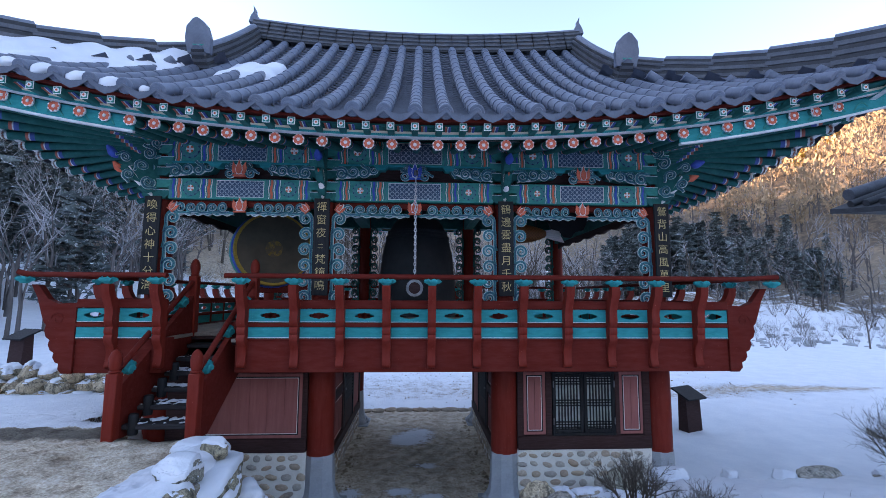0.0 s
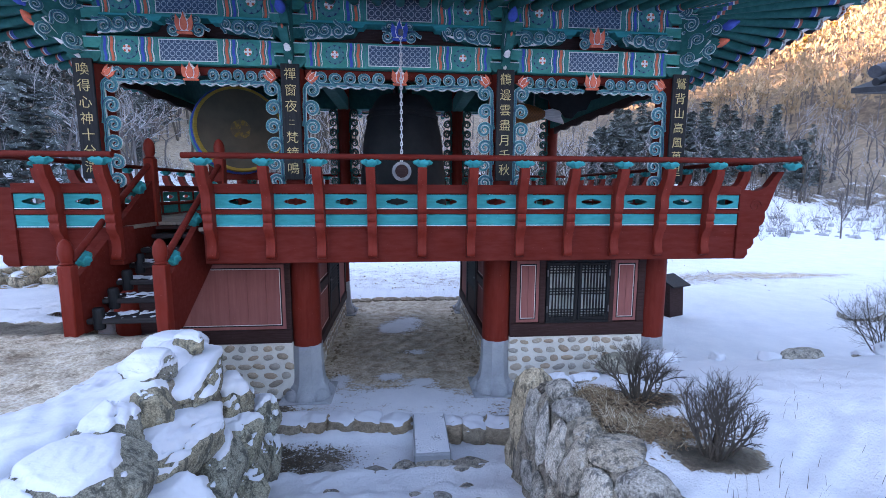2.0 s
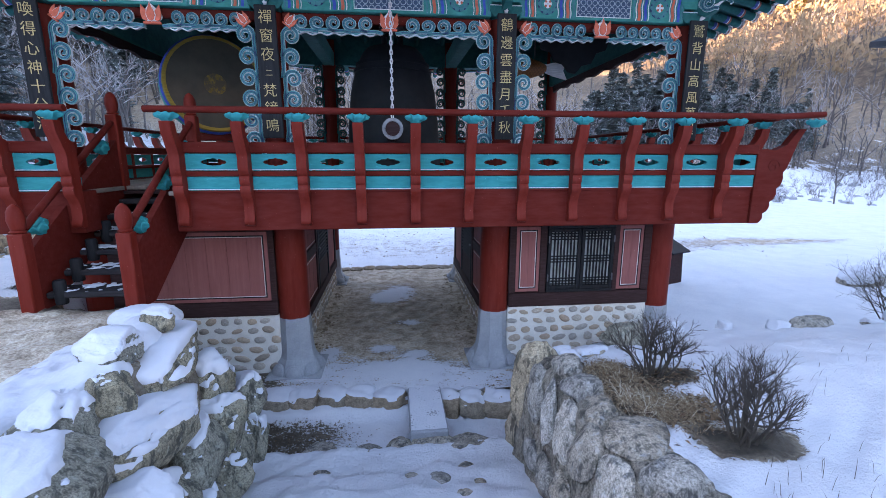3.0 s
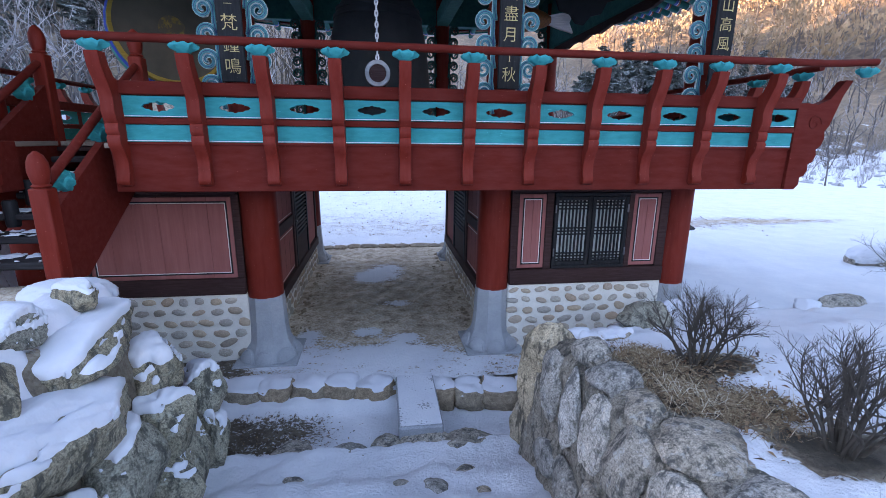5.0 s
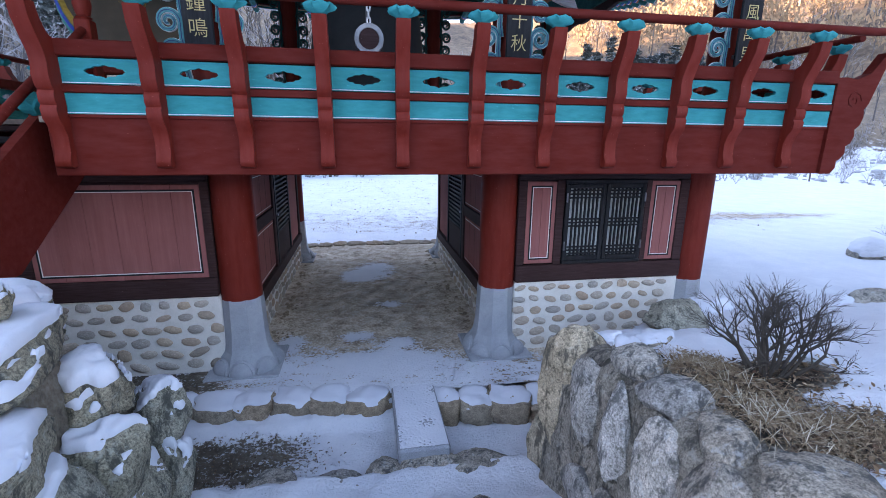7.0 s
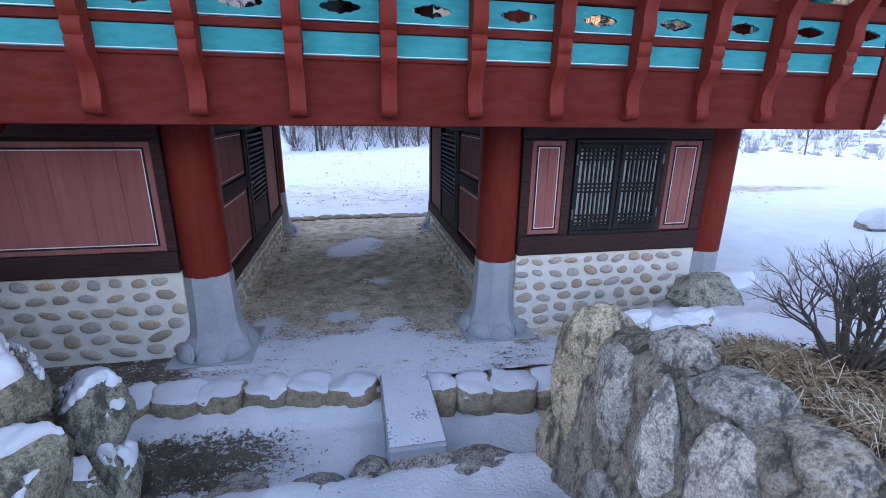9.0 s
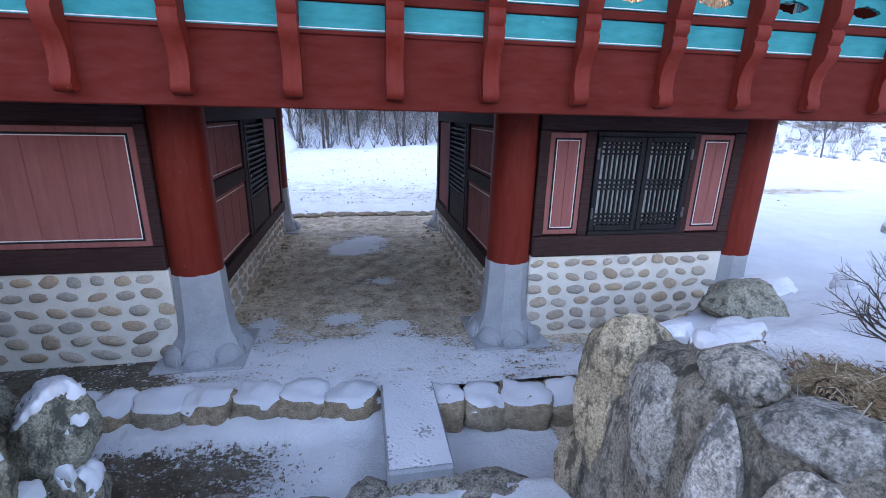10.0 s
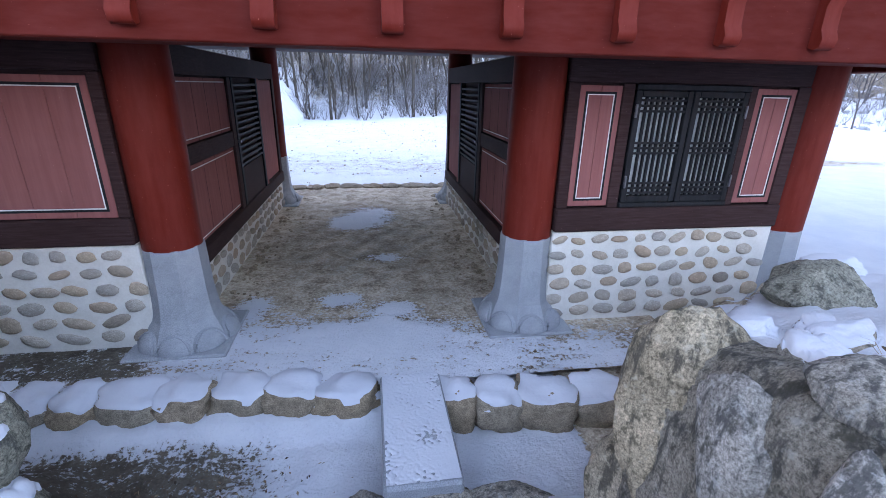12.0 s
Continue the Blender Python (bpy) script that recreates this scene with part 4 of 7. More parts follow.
def tile_rows():
    rest = Mesh()
    for side, (M, h, L) in SIDES.items():
        n = int(L / TP)
        for k in range(-n, n + 1):
            u = k * TP
            D = depth_at(u, side) + (0.02 if abs(u) > 3.5 else 0)
            if D < 0.2:
                continue
            d, first = 0.0, True
            while d < D - 0.02:
                a, b = on_roof(u, d, side), on_roof(u, min(d + 0.27, D + 0.05), side)
                v = b - a
                ang = math.degrees(math.atan2(v.z, v.y))
                mid = (a + b) / 2 + Vector((0, 0, 0.045))
                yaw = math.degrees(math.atan2(-v.x, v.y))
                m = M @ pose(*mid, ang, 0, yaw) @ Matrix.Diagonal((1, v.length / 0.295, 1, 1))
                if side == "front" and abs(u) < 3.1:
                    piece("roll_tile", ROLL_D, roof, m)
                else:
                    rest.add([p.co for p in ROLL_D.vertices], [tuple(p.vertices) for p in ROLL_D.polygons], 0, m)
                if first and side != "back":
                    e = M @ pose(*(a + Vector((0, -0.01, 0.045))), ang, 0, 0)
                    if side == "front":
                        piece("end_tile", END_D, roof, e)
                    else:
                        rest.add([p.co for p in END_D.vertices], [tuple(p.vertices) for p in END_D.polygons], 0, e)
                    first = False
                d += 0.27
    tagged(part("roll_tiles", rest, TILE, roof, "rows of half-round roof tiles", 40), kind="stuff")
    # flat tiles between the rolls: overlapping courses, dished across
    for side, (M, h, L) in SIDES.items():
        m = Mesh()
        n = int(L / TP) + 1
        course = 0.145
        for k in range(-n, n):
            u0 = k * TP
            um = u0 + TP / 2
            D = depth_at(um, side) + (0.05 if abs(um) > 3.5 or side in ("left", "right") else 0)
            j = 0
            while j * course < D:
                d0, d1 = j * course, min((j + 1) * course + 0.03, D + 0.05)
                vs = []
                for d, dz in ((d0 - (0.05 if j == 0 else 0), 0.052), (d1, 0.0)):
                    for i in range(5):
                        u = u0 + TP * i / 4
                        p = on_roof(u, d, side)
                        vs.append(p + Vector((0, 0, dz - 0.065 * math.sin(math.pi * i / 4))))
                lo = [v - Vector((0, 0, 0.028)) for v in vs[:5]]
                if j == 0:
                    lo = [v + Vector((0, 0, -0.03 - 0.06 * math.sin(math.pi * i / 4))) for i, v in enumerate(vs[:5])]
                m.add(vs + lo, [(i, i + 1, i + 6, i + 5) for i in range(4)] + [(10 + i, 11 + i, i + 1, i) for i in range(4)], 0, M)
                j += 1
        tagged(part("flat_tiles", m, TILE_FLAT_SHADED, roof, "overlapping dished tiles between the rolls"), kind="stuff")


tile_rows()


def ridge(name, pts, h, w, courses, label, rise=0.0):
    """A ridge of stacked flat tiles with a half-round crown along a curve; courses show as ledges."""
    m = Mesh()
    h0 = h
    for i in range(len(pts) - 1):
        a, b = Vector(pts[i]), Vector(pts[i + 1])
        h = h0 + rise * i / (len(pts) - 2)
        d = b - a
        L = math.hypot(d.x, d.y)
        yaw, pit = math.degrees(math.atan2(d.y, d.x)), math.degrees(math.atan2(d.z, L))
        M = pose(*a, 0, 0, yaw) @ pose(0, 0, 0, 0, -pit, 0)
        for k in range(courses):
            ww = w * (1 - 0.05 * k) + (0.03 if k % 2 else 0)
            m.box((-0.012, -ww / 2, h * k / courses), (d.length + 0.012, ww / 2, h * (k + 1) / courses - 0.004), 0.002, 1 if k % 2 == 0 else 2, M)
        m.lathe([(w * 0.3, -0.01), (w * 0.3, d.length + 0.01)], 12, 0, M @ pose(0, 0, h - 0.02, 0, 90, 0))
    return part(name, m, [TILE, RIDGE_DARK, RIDGE_TILE], roof, label)


RX, RZ = 3.62, slope_z(0, 4.35, LCF)
ridge("ridge", [(XC + RX * (k / 10 - 1) , YM, RZ - 0.12 + 0.22 * ((k - 10) / 10) ** 2) for k in range(21)], 0.44, 0.3, 9, "main ridge of stacked tiles, ends swept up")
GOB = []
for s in (-1, 1):
    pts = []
    for side, q in (("front", -1), ("back", 1)):
        line = [SIDES[side][0] @ on_roof((s if side == "front" else -s) * 3.5, d, side) for d in (4.33, 3.9, 3.4, 2.9, 2.4, 2.1)]
        ridge("gable_ridge", [p + Vector((0, 0, 0.02)) for p in line], 0.34, 0.26, 7, "gable ridge of stacked tiles")
        e = line[-1]
        GOB.append((e, s, q))
        corner = [SIDES[side][0] @ on_roof((s if side == "front" else -s) * (LCF - d * 0.98), d, side) for d in (2.55, 2.1, 1.6, 1.1, 0.6, 0.25, 0.02)]
        ridge("hip_ridge", [p + Vector((0, 0, -0.10)) for p in corner], 0.44, 0.30, 9, "hip ridge of stacked tiles rising to the corner", 0.2)
    # swept ridge end
    m = Mesh().prism([(0, 0), (0.09, 0.02), (0.10, 0.14), (0.05, 0.22), (0.045, 0.30), (0.0, 0.38), (0.01, 0.24), (-0.05, 0.14), (-0.09, 0.0)], -0.06, 0.06, m=at(XC + s * (RX - 0.02), YM, RZ + 0.50, -s))
    part("ridge_end", m, TILE, roof, "small upswept finial tile")
for e, s, q in GOB:
    m = Mesh().prism([(-0.17, -0.05), (0.17, -0.05), (0.2, 0.18), (0.16, 0.36), (0.06, 0.47), (0, 0.5), (-0.06, 0.47), (-0.16, 0.36), (-0.2, 0.18)], -0.05, 0.05, m=pose(e.x, e.y + q * 0.10, e.z + 0.32, q * -14))
    ob = part("ogre_tile", m, TILE, roof, "arched end tile with relief face, greenish")
    part("relief", Mesh().lathe([(0.05, 0), (0.035, 0.03), (0.0, 0.035)], 10, m=pose(e.x - 0.07, e.y - 0.0 + q * 0.15, e.z + 0.58, -90 * q)).lathe([(0.05, 0), (0.035, 0.03), (0.0, 0.035)], 10, m=pose(e.x + 0.07, e.y + q * 0.15, e.z + 0.58, -90 * q)).strip([(-0.1, 0.06), (-0.04, 0.02), (0.04, 0.02), (0.1, 0.06)], 0.04, -0.02, 0.02, m=pose(e.x, e.y + q * 0.15, e.z + 0.36)), GREEN, ob)
# gable walls
for s in (-1, 1):
    x = XC + s * 3.42
    m = Mesh().prism([(YM - 2.2, slope_z(3.4, 2.1, LCF) - 0.1), (YM + 2.2, slope_z(3.4, 2.1, LCF) - 0.1), (YM + 0.8, RZ - 0.75), (YM, RZ - 0.1), (YM - 0.8, RZ - 0.75)], x - 0.04, x + 0.04, "x")
    part("gable_wall", m, GREEN, roof, "painted gable board")

# soffit closing the roof from below
for side, (M, h, L) in SIDES.items():
    m = Mesh()
    n = 24
    vs, fs = [], []
    for i in range(n + 1):
        u = L * (i / n * 2 - 1)
        inner = max(-1, min(1, u / (HF if side in ("front", "back") else HS))) * (HF if side in ("front", "back") else HS)
        e = on_roof(u, 0.12, side)
        vs += [Vector((e.x, e.y, e.z - 0.11)), Vector((inner, -h + 0.1, 5.86))]
    fs = [(2 * i, 2 * i + 1, 2 * i + 3, 2 * i + 2) for i in range(n)]
    m.add(vs + [v + Vector((0, 0, 0.03)) for v in vs], fs + [tuple(k + 2 * n + 2 for k in f[::-1]) for f in fs], 0, M)
    # the soffit's shade is partly in this dark colour
    part("soffit", m, TEAL_DEEP_SHADED, roof, "teal boards between the rafters, eave shade put into their colour")
solo("ceiling", Mesh().box((-4.1, 7.0, 5.80), (3.7, 11.75, 5.87), 0.004), DARK, "dark plank ceiling of the pavilion", "ceiling", "structure")

# ---- rafters ----
RAFT = 0.286
RAFTER_D = Mesh()
for _a, _b, _k in ((0.0, 0.012, 1), (0.012, 0.10, 0), (0.10, 0.115, 2), (0.115, 0.122, 1), (0.122, 0.145, 3), (0.145, 0.62, 0), (0.62, 0.635, 2), (0.635, 0.642, 1), (0.642, 0.66, 3), (0.66, 1.0, 0)):
    RAFTER_D.lathe([(0.058, _a), (0.058, _b)], 10, _k, pose(0, 0, 0, -90), cap=_a == 0.0)
RAFTER_D = RAFTER_D.data("rafter", [TEAL_DEEP_SHADED, STEEL, CORAL_DULL, BLUE_DULL], 40)
FLY_D = Mesh().box((-0.04, 0, -0.045), (0.04, 1.0, 0.045), 0.006).data("flying_rafter", TEAL_DEEP_SHADED)


def flower_mesh():
    m = Mesh()
    m.lathe([(0.062, 0.0), (0.062, 0.012)], 16, 0, pose(0, 0, 0, 90))
    for k in range(8):
        a = 2 * math.pi * k / 8
        m.lathe([(0.0195, 0.0), (0.0195, 0.018)], 8, 1, pose(0.039 * math.cos(a), 0, 0.039 * math.sin(a), 90))
    m.lathe([(0.018, 0.0), (0.016, 0.022)], 8, 2, pose(0, 0, 0, 90))
    for k in range(8):
        a = 2 * math.pi * (k + 0.5) / 8
        m.lathe([(0.013, 0.0), (0.013, 0.015)], 6, 2, pose(0.056 * math.cos(a), 0, 0.056 * math.sin(a), 90))
    return m.data("flower_disc", [PALE, CORAL, PALE])


FLOWER_D = flower_mesh()
SQ_D = Mesh().box((-0.044, -0.005, -0.046), (0.044, 0, 0.046), 0.002, 1).box((-0.036, -0.008, -0.038), (0.036, 0, 0.038), 0.002, 0).lathe([(0.028, 0), (0.028, 0.013)], 8, 1, pose(0, 0, 0, 90)).lathe([(0.012, 0), (0.012, 0.017)], 8, 2, pose(0, 0, 0, 90)).data("square_flower", [GREEN, PALE, CORAL])
STROKE_D = Mesh().box((-0.07, 0.1, -0.008), (-0.045, 0.95, 0), 0.002, 0).box((-0.04, 0.1, -0.008), (-0.03, 0.95, 0), 0.002, 1).box((-0.026, 0.1, -0.008), (0.0, 0.95, 0), 0.002, 2).box((0.02, 0.2, -0.008), (0.07, 0.8, 0), 0.004, 3).data("painted_stroke", [CORAL_DULL, STEEL, BLUE_DULL, TEAL_DEEP_SHADED])
for side, (M, h, L) in SIDES.items():
    eaves = thing("eaves", "painted rafters with flower discs under the tile edge", "eaves", kind="structure", at=tuple(M @ Vector((0, -h - 1.5, 5.3))))
    hh = HF if side in ("front", "back") else HS
    n = int((L - 0.55) / RAFT)
    for k in range(-n, n + 1):
        u = k * RAFT
        e = on_roof(u, 0.34, side)
        tip = Vector((u * 0.985, e.y, Z0 - 0.24 + lift(u, L)))
        inner = Vector((max(-hh + 0.1, min(hh - 0.1, u)), -h + 0.15, 5.72))
        if side == "back" and k % 2:
            continue
        v = inner - tip
        q = Vector((0, 1, 0)).rotation_difference(v).to_matrix().to_4x4()
        piece("rafter", RAFTER_D, eaves, M @ Matrix.Translation(tip) @ q @ Matrix.Diagonal((1, v.length, 1, 1)))
        if side != "back":
            piece("flower_disc", FLOWER_D, eaves, M @ at(*(tip + Vector((0, -0.006, 0))), 1.06, 1, 1.06))
        e2 = on_roof(u, 0.08, side)
        t2 = Vector((u, e2.y, e2.z - 0.15))
        v = tip + Vector((0, 0.05, 0.11)) - t2
        q = Vector((0, 1, 0)).rotation_difference(v).to_matrix().to_4x4()
        piece("flying_rafter", FLY_D, eaves, M @ Matrix.Translation(t2) @ q @ Matrix.Diagonal((1, v.length, 1, 1)))
        if side != "back":
            piece("square_flower", SQ_D, eaves, M @ pose(*(t2 + Vector((0, -0.003, 0)))))
    # painted boards filling the space under the flying rafters, with short coloured strokes
    band = Mesh()
    N = 40
    vs = []
    for i in range(N + 1):
        u = (L - 0.12) * (i / N * 2 - 1)
        p, q = on_roof(u, 0.10, side), on_roof(u, 0.25, side)
        vs += [Vector((u, p.y, Z0 + lift(u, L) - 0.075)), Vector((u, q.y, Z0 + lift(u, L) - 0.106))]
    band.add(vs, [(2 * i, 2 * i + 1, 2 * i + 3, 2 * i + 2) for i in range(N)], 0, M)
    part("fill_board", band, TEAL_DEEP_SHADED, eaves, "green boards between the flying rafters")
    if side != "back":
        for k in range(-n, n):
            u = (k + 0.5) * RAFT
            p, q = on_roof(u, 0.11, side), on_roof(u, 0.235, side)
            a, b = Vector((u, p.y, Z0 + lift(u, L) - 0.082)), Vector((u, q.y, Z0 + lift(u, L) - 0.110))
            v = b - a
            turn = Vector((0, 1, 0)).rotation_difference(v).to_matrix().to_4x4()
            piece("painted_stroke", STROKE_D, eaves, M @ Matrix.Translation(a) @ turn @ Matrix.Diagonal((1, v.length, 1, 1)))
    for nm, d, dz, hgt, dep, mat in (("eave_board", 0.05, -0.085, 0.035, 0.10, RED), ("cream_line", 0.225, -0.138, 0.026, 0.08, CREAM), ("teal_fascia", 0.235, -0.166, 0.026, 0.08, TEAL), ("pale_line", 0.24, -0.176, 0.008, 0.08, STEEL)):
        m = Mesh()
        vs = []
        N = 40
        for i in range(N + 1):
            u = (L - 0.1) * (i / N * 2 - 1)
            p = on_roof(u, d, side)
            z = Z0 + lift(u, L) + dz + (prof(0.05) if d < 0.1 else 0)
            vs += [Vector((u, p.y, z)), Vector((u, p.y, z + hgt)), Vector((u, p.y + dep, z + hgt)), Vector((u, p.y + dep, z))]
        fs = [(4 * i + a, 4 * i + (a + 1) % 4, 4 * i + 4 + (a + 1) % 4, 4 * i + 4 + a) for i in range(N) for a in range(4)]
        m.add(vs, fs, 0, M)
        part(nm, m, mat, eaves)
    # painted cover board over the rafter ends beside each corner, with a pale lower edge and curls
    if side == "front":
        for sg in (-1, 1):
            board, edge, curl = Mesh(), Mesh(), Mesh()
            u_in, N = 3.35, 14
            for tgt, za, zb, dd, dep in ((board, -0.345, -0.178, 0.352, 0.03), (edge, -0.372, -0.345, 0.345, 0.05)):
                vs = []
                for i in range(N + 1):
                    u = sg * (u_in + (L - 0.14 - u_in) * i / N)
                    p = on_roof(u, dd, side)
                    z = Z0 + lift(u, L)
                    vs += [Vector((u, p.y, z + za)), Vector((u, p.y, z + zb)), Vector((u, p.y + dep, z + zb)), Vector((u, p.y + dep, z + za))]
                tgt.add(vs, [(4 * i + a, 4 * i + (a + 1) % 4, 4 * i + 4 + (a + 1) % 4, 4 * i + 4 + a) for i in range(N) for a in range(4)], 0, M)
            k = u_in + 0.3
            while k < L - 0.35:
                for da, db, za, zb in ((-0.09, 0.0, -0.315, -0.235), (0.0, 0.09, -0.235, -0.30), (-0.06, 0.06, -0.325, -0.325)):
                    a, b = on_roof(sg * (k + da), 0.345, side), on_roof(sg * (k + db), 0.345, side)
                    a.z, b.z = Z0 + lift(a.x, L) + za, Z0 + lift(b.x, L) + zb
                    curl.tube([M @ a, M @ ((a + b) / 2 + Vector((0, 0, 0.022))), M @ b], 0.007, 5)
                k += RAFT
            ob = part("corner_board", board, TEAL, eaves, "teal board over the rafter ends at the corner")
            part("lower_edge", edge, STEEL, ob, "pale painted lower edge")
            part("painted_curl", curl, GREEN, ob, "green painted curls")

# ---- painted timber over the openings ----
def scroll_line(turns=1.8, r0=0.012, r1=0.095, n=30, tail=0.0):
    pts = []
    for i in range(n):
        a = i / (n - 1)
        r = r0 + (r1 - r0) * a ** 0.9
        t = a * turns * 2 * math.pi
        pts.append((r * math.cos(t), r * math.sin(t)))
    if tail:
        p, q = pts[-2], pts[-1]
        d = (q[0] - p[0], q[1] - p[1])
        s = math.hypot(*d)
        pts += [(q[0] + d[0] / s * tail * 0.5, q[1] + d[1] / s * tail * 0.5 + 0.01), (q[0] + d[0] / s * tail, q[1] + d[1] / s * tail)]
    return pts


def scroll_mesh(mats, tail=0.11):
    """Carved ribbon curl: thin pale edges, a painted face, a dark hairline."""
    line = scroll_line(tail=tail)
    n = len(line)
    w = [0.017 + 0.022 * i / n for i in range(n)]
    m = Mesh()
    m.strip(line, [v + 0.009 for v in w], -0.012, 0.012, 0)
    m.strip(line, w, -0.022, -0.011, 1)
    m.strip(line, [v * 0.16 for v in w], -0.026, -0.021, 2)
    return m.data("scroll", mats)


SCROLL_TEAL = paint("grey_teal_paint", (0.055, 0.22, 0.235), (0.14, 0.32, 0.33), 0.6, (8, 8, 8))
SCROLL_D = scroll_mesh([STEEL, SCROLL_TEAL, NAVY])
TRIM_D = scroll_mesh([STEEL, SCROLL_TEAL, NAVY], 0.20)
# rear copy of the trim: interior shade put into the colours
TRIM_SHADED = scroll_mesh([DARK, TEAL_DEEP_SHADED, DARK], 0.20)


def bud_mesh(mat, mat2):
    """Lotus bud: three leaf-shaped plates, the middle one proud."""
    m = Mesh()
    leaf = [(0, -0.065), (0.04, -0.045), (0.056, 0.0), (0.046, 0.05), (0.02, 0.095), (0, 0.145), (-0.02, 0.095), (-0.046, 0.05), (-0.056, 0.0), (-0.04, -0.045)]
    m.prism([(p * 1.9, q * 0.95 - 0.005) for p, q in leaf], -0.015, 0.015, mi=1)
    for c in (-1, 1):
        m.prism([(p * 0.78 + c * (0.058 + 0.25 * max(0, q)), q * 0.8 - 0.005) for p, q in leaf][::c], -0.026, -0.014)
    m.prism([(p * 0.92, q * 1.0) for p, q in leaf], -0.031, -0.02, mi=1)
    m.prism([(p * 0.76, q * 0.9) for p, q in leaf], -0.038, -0.03)
    m.box((-0.09, -0.03, -0.085), (0.09, 0.015, -0.06), 0.006)
    return m.data("lotus_bud", [mat, mat2])


BUD = bud_mesh(CORAL, PALE)
BUD_B = bud_mesh(BLUE, PALE)


def flower_medal():
    m = Mesh()
    m.lathe([(0.115, 0), (0.115, 0.010)], 20, 0, pose(0, 0, 0, 90))
    for k in range(10):
        a = 2 * math.pi * k / 10
        m.lathe([(0.03, 0.0), (0.03, 0.012)], 8, 1, pose(0.088 * math.cos(a), 0, 0.088 * math.sin(a), 90))
    m.lathe([(0.07, 0), (0.07, 0.015)], 14, 2, pose(0, 0, 0, 90))
    for k in range(4):
        a = 2 * math.pi * k / 4
        m.lathe([(0.023, 0.0), (0.023, 0.02)], 8, 3, pose(0.027 * math.cos(a), 0, 0.027 * math.sin(a), 90))
    for k in range(4):
        a = 2 * math.pi * (k + 0.5) / 4
        m.lathe([(0.014, 0.0), (0.014, 0.022)], 8, 4, pose(0.034 * math.cos(a), 0, 0.034 * math.sin(a), 90))
    return m.data("medallion", [NAVY, SCROLL_TEAL, GREEN, PALE, CORAL])


MEDAL = flower_medal()


def zig(x, z0, z1, amp, n=9):
    return [(x + amp * math.sin(k / (n - 1) * math.pi * 3), z0 + (z1 - z0) * k / (n - 1)) for k in range(n)]


def painted_beam(parent, x0, x1, z0, z1, y, diaper, medal=True, back=0.2):
    """Beam with painted ends: stripes, a flower medallion, and a diaper field in its middle."""
    b = part("painted_beam", Mesh().box((x0, y, z0), (x1, y + back, z1), 0.01), GREEN, parent, "beam painted with flowers, stripes and a diaper field")
    w = x1 - x0
    mid = Mesh().box((x0 + w * 0.34, y - 0.006, z0 + 0.035), (x1 - w * 0.34, y, z1 - 0.035), 0.002)
    part("diaper_field", mid, diaper, b)
    m = Mesh()
    for q in (z0 + 0.03, z1 - 0.036):
        m.box((x0 + w * 0.335, y - 0.009, q), (x1 - w * 0.335, y - 0.0005, q + 0.007), 0.001)
    for q in (x0 + w * 0.335, x1 - w * 0.335 - 0.007):
        m.box((q, y - 0.0085, z0 + 0.038), (q + 0.007, y - 0.0005, z1 - 0.037), 0.001)
    part("white_line", m, PALE, b)
    for s, xe in ((1, x0), (-1, x1)):
        for f, mat, ww in ((0.318, SCROLL_TEAL, 0.022), (0.30, PALE, 0.010), (0.282, CORAL, 0.034), (0.262, PALE, 0.010), (0.243, BLUE, 0.034), (0.224, PALE, 0.008), (0.09, PALE, 0.008), (0.074, CORAL, 0.030), (0.056, PALE, 0.010), (0.036, BLUE, 0.030), (0.016, SCROLL_TEAL, 0.02)):
            part("stripe", Mesh().strip(zig(xe + s * w * f, z0 + 0.012, z1 - 0.012, 0.007), ww, y - 0.006, y + 0.001), mat, b)
        if medal:
            piece("medallion", MEDAL, b, at(xe + s * w * 0.16, y - 0.001, (z0 + z1) / 2, 1, 1, min(1.0, (z1 - z0) / 0.27)))
        if not medal:
            piece("medallion", MEDAL, b, at(xe + s * w * 0.15, y - 0.001, (z0 + z1) / 2, 1.2, 1, 1.2))
    return b


YP = 6.64                        # face of the painted frame
B0, B1, B2, B3 = 4.74, 5.05, 5.30, 5.68


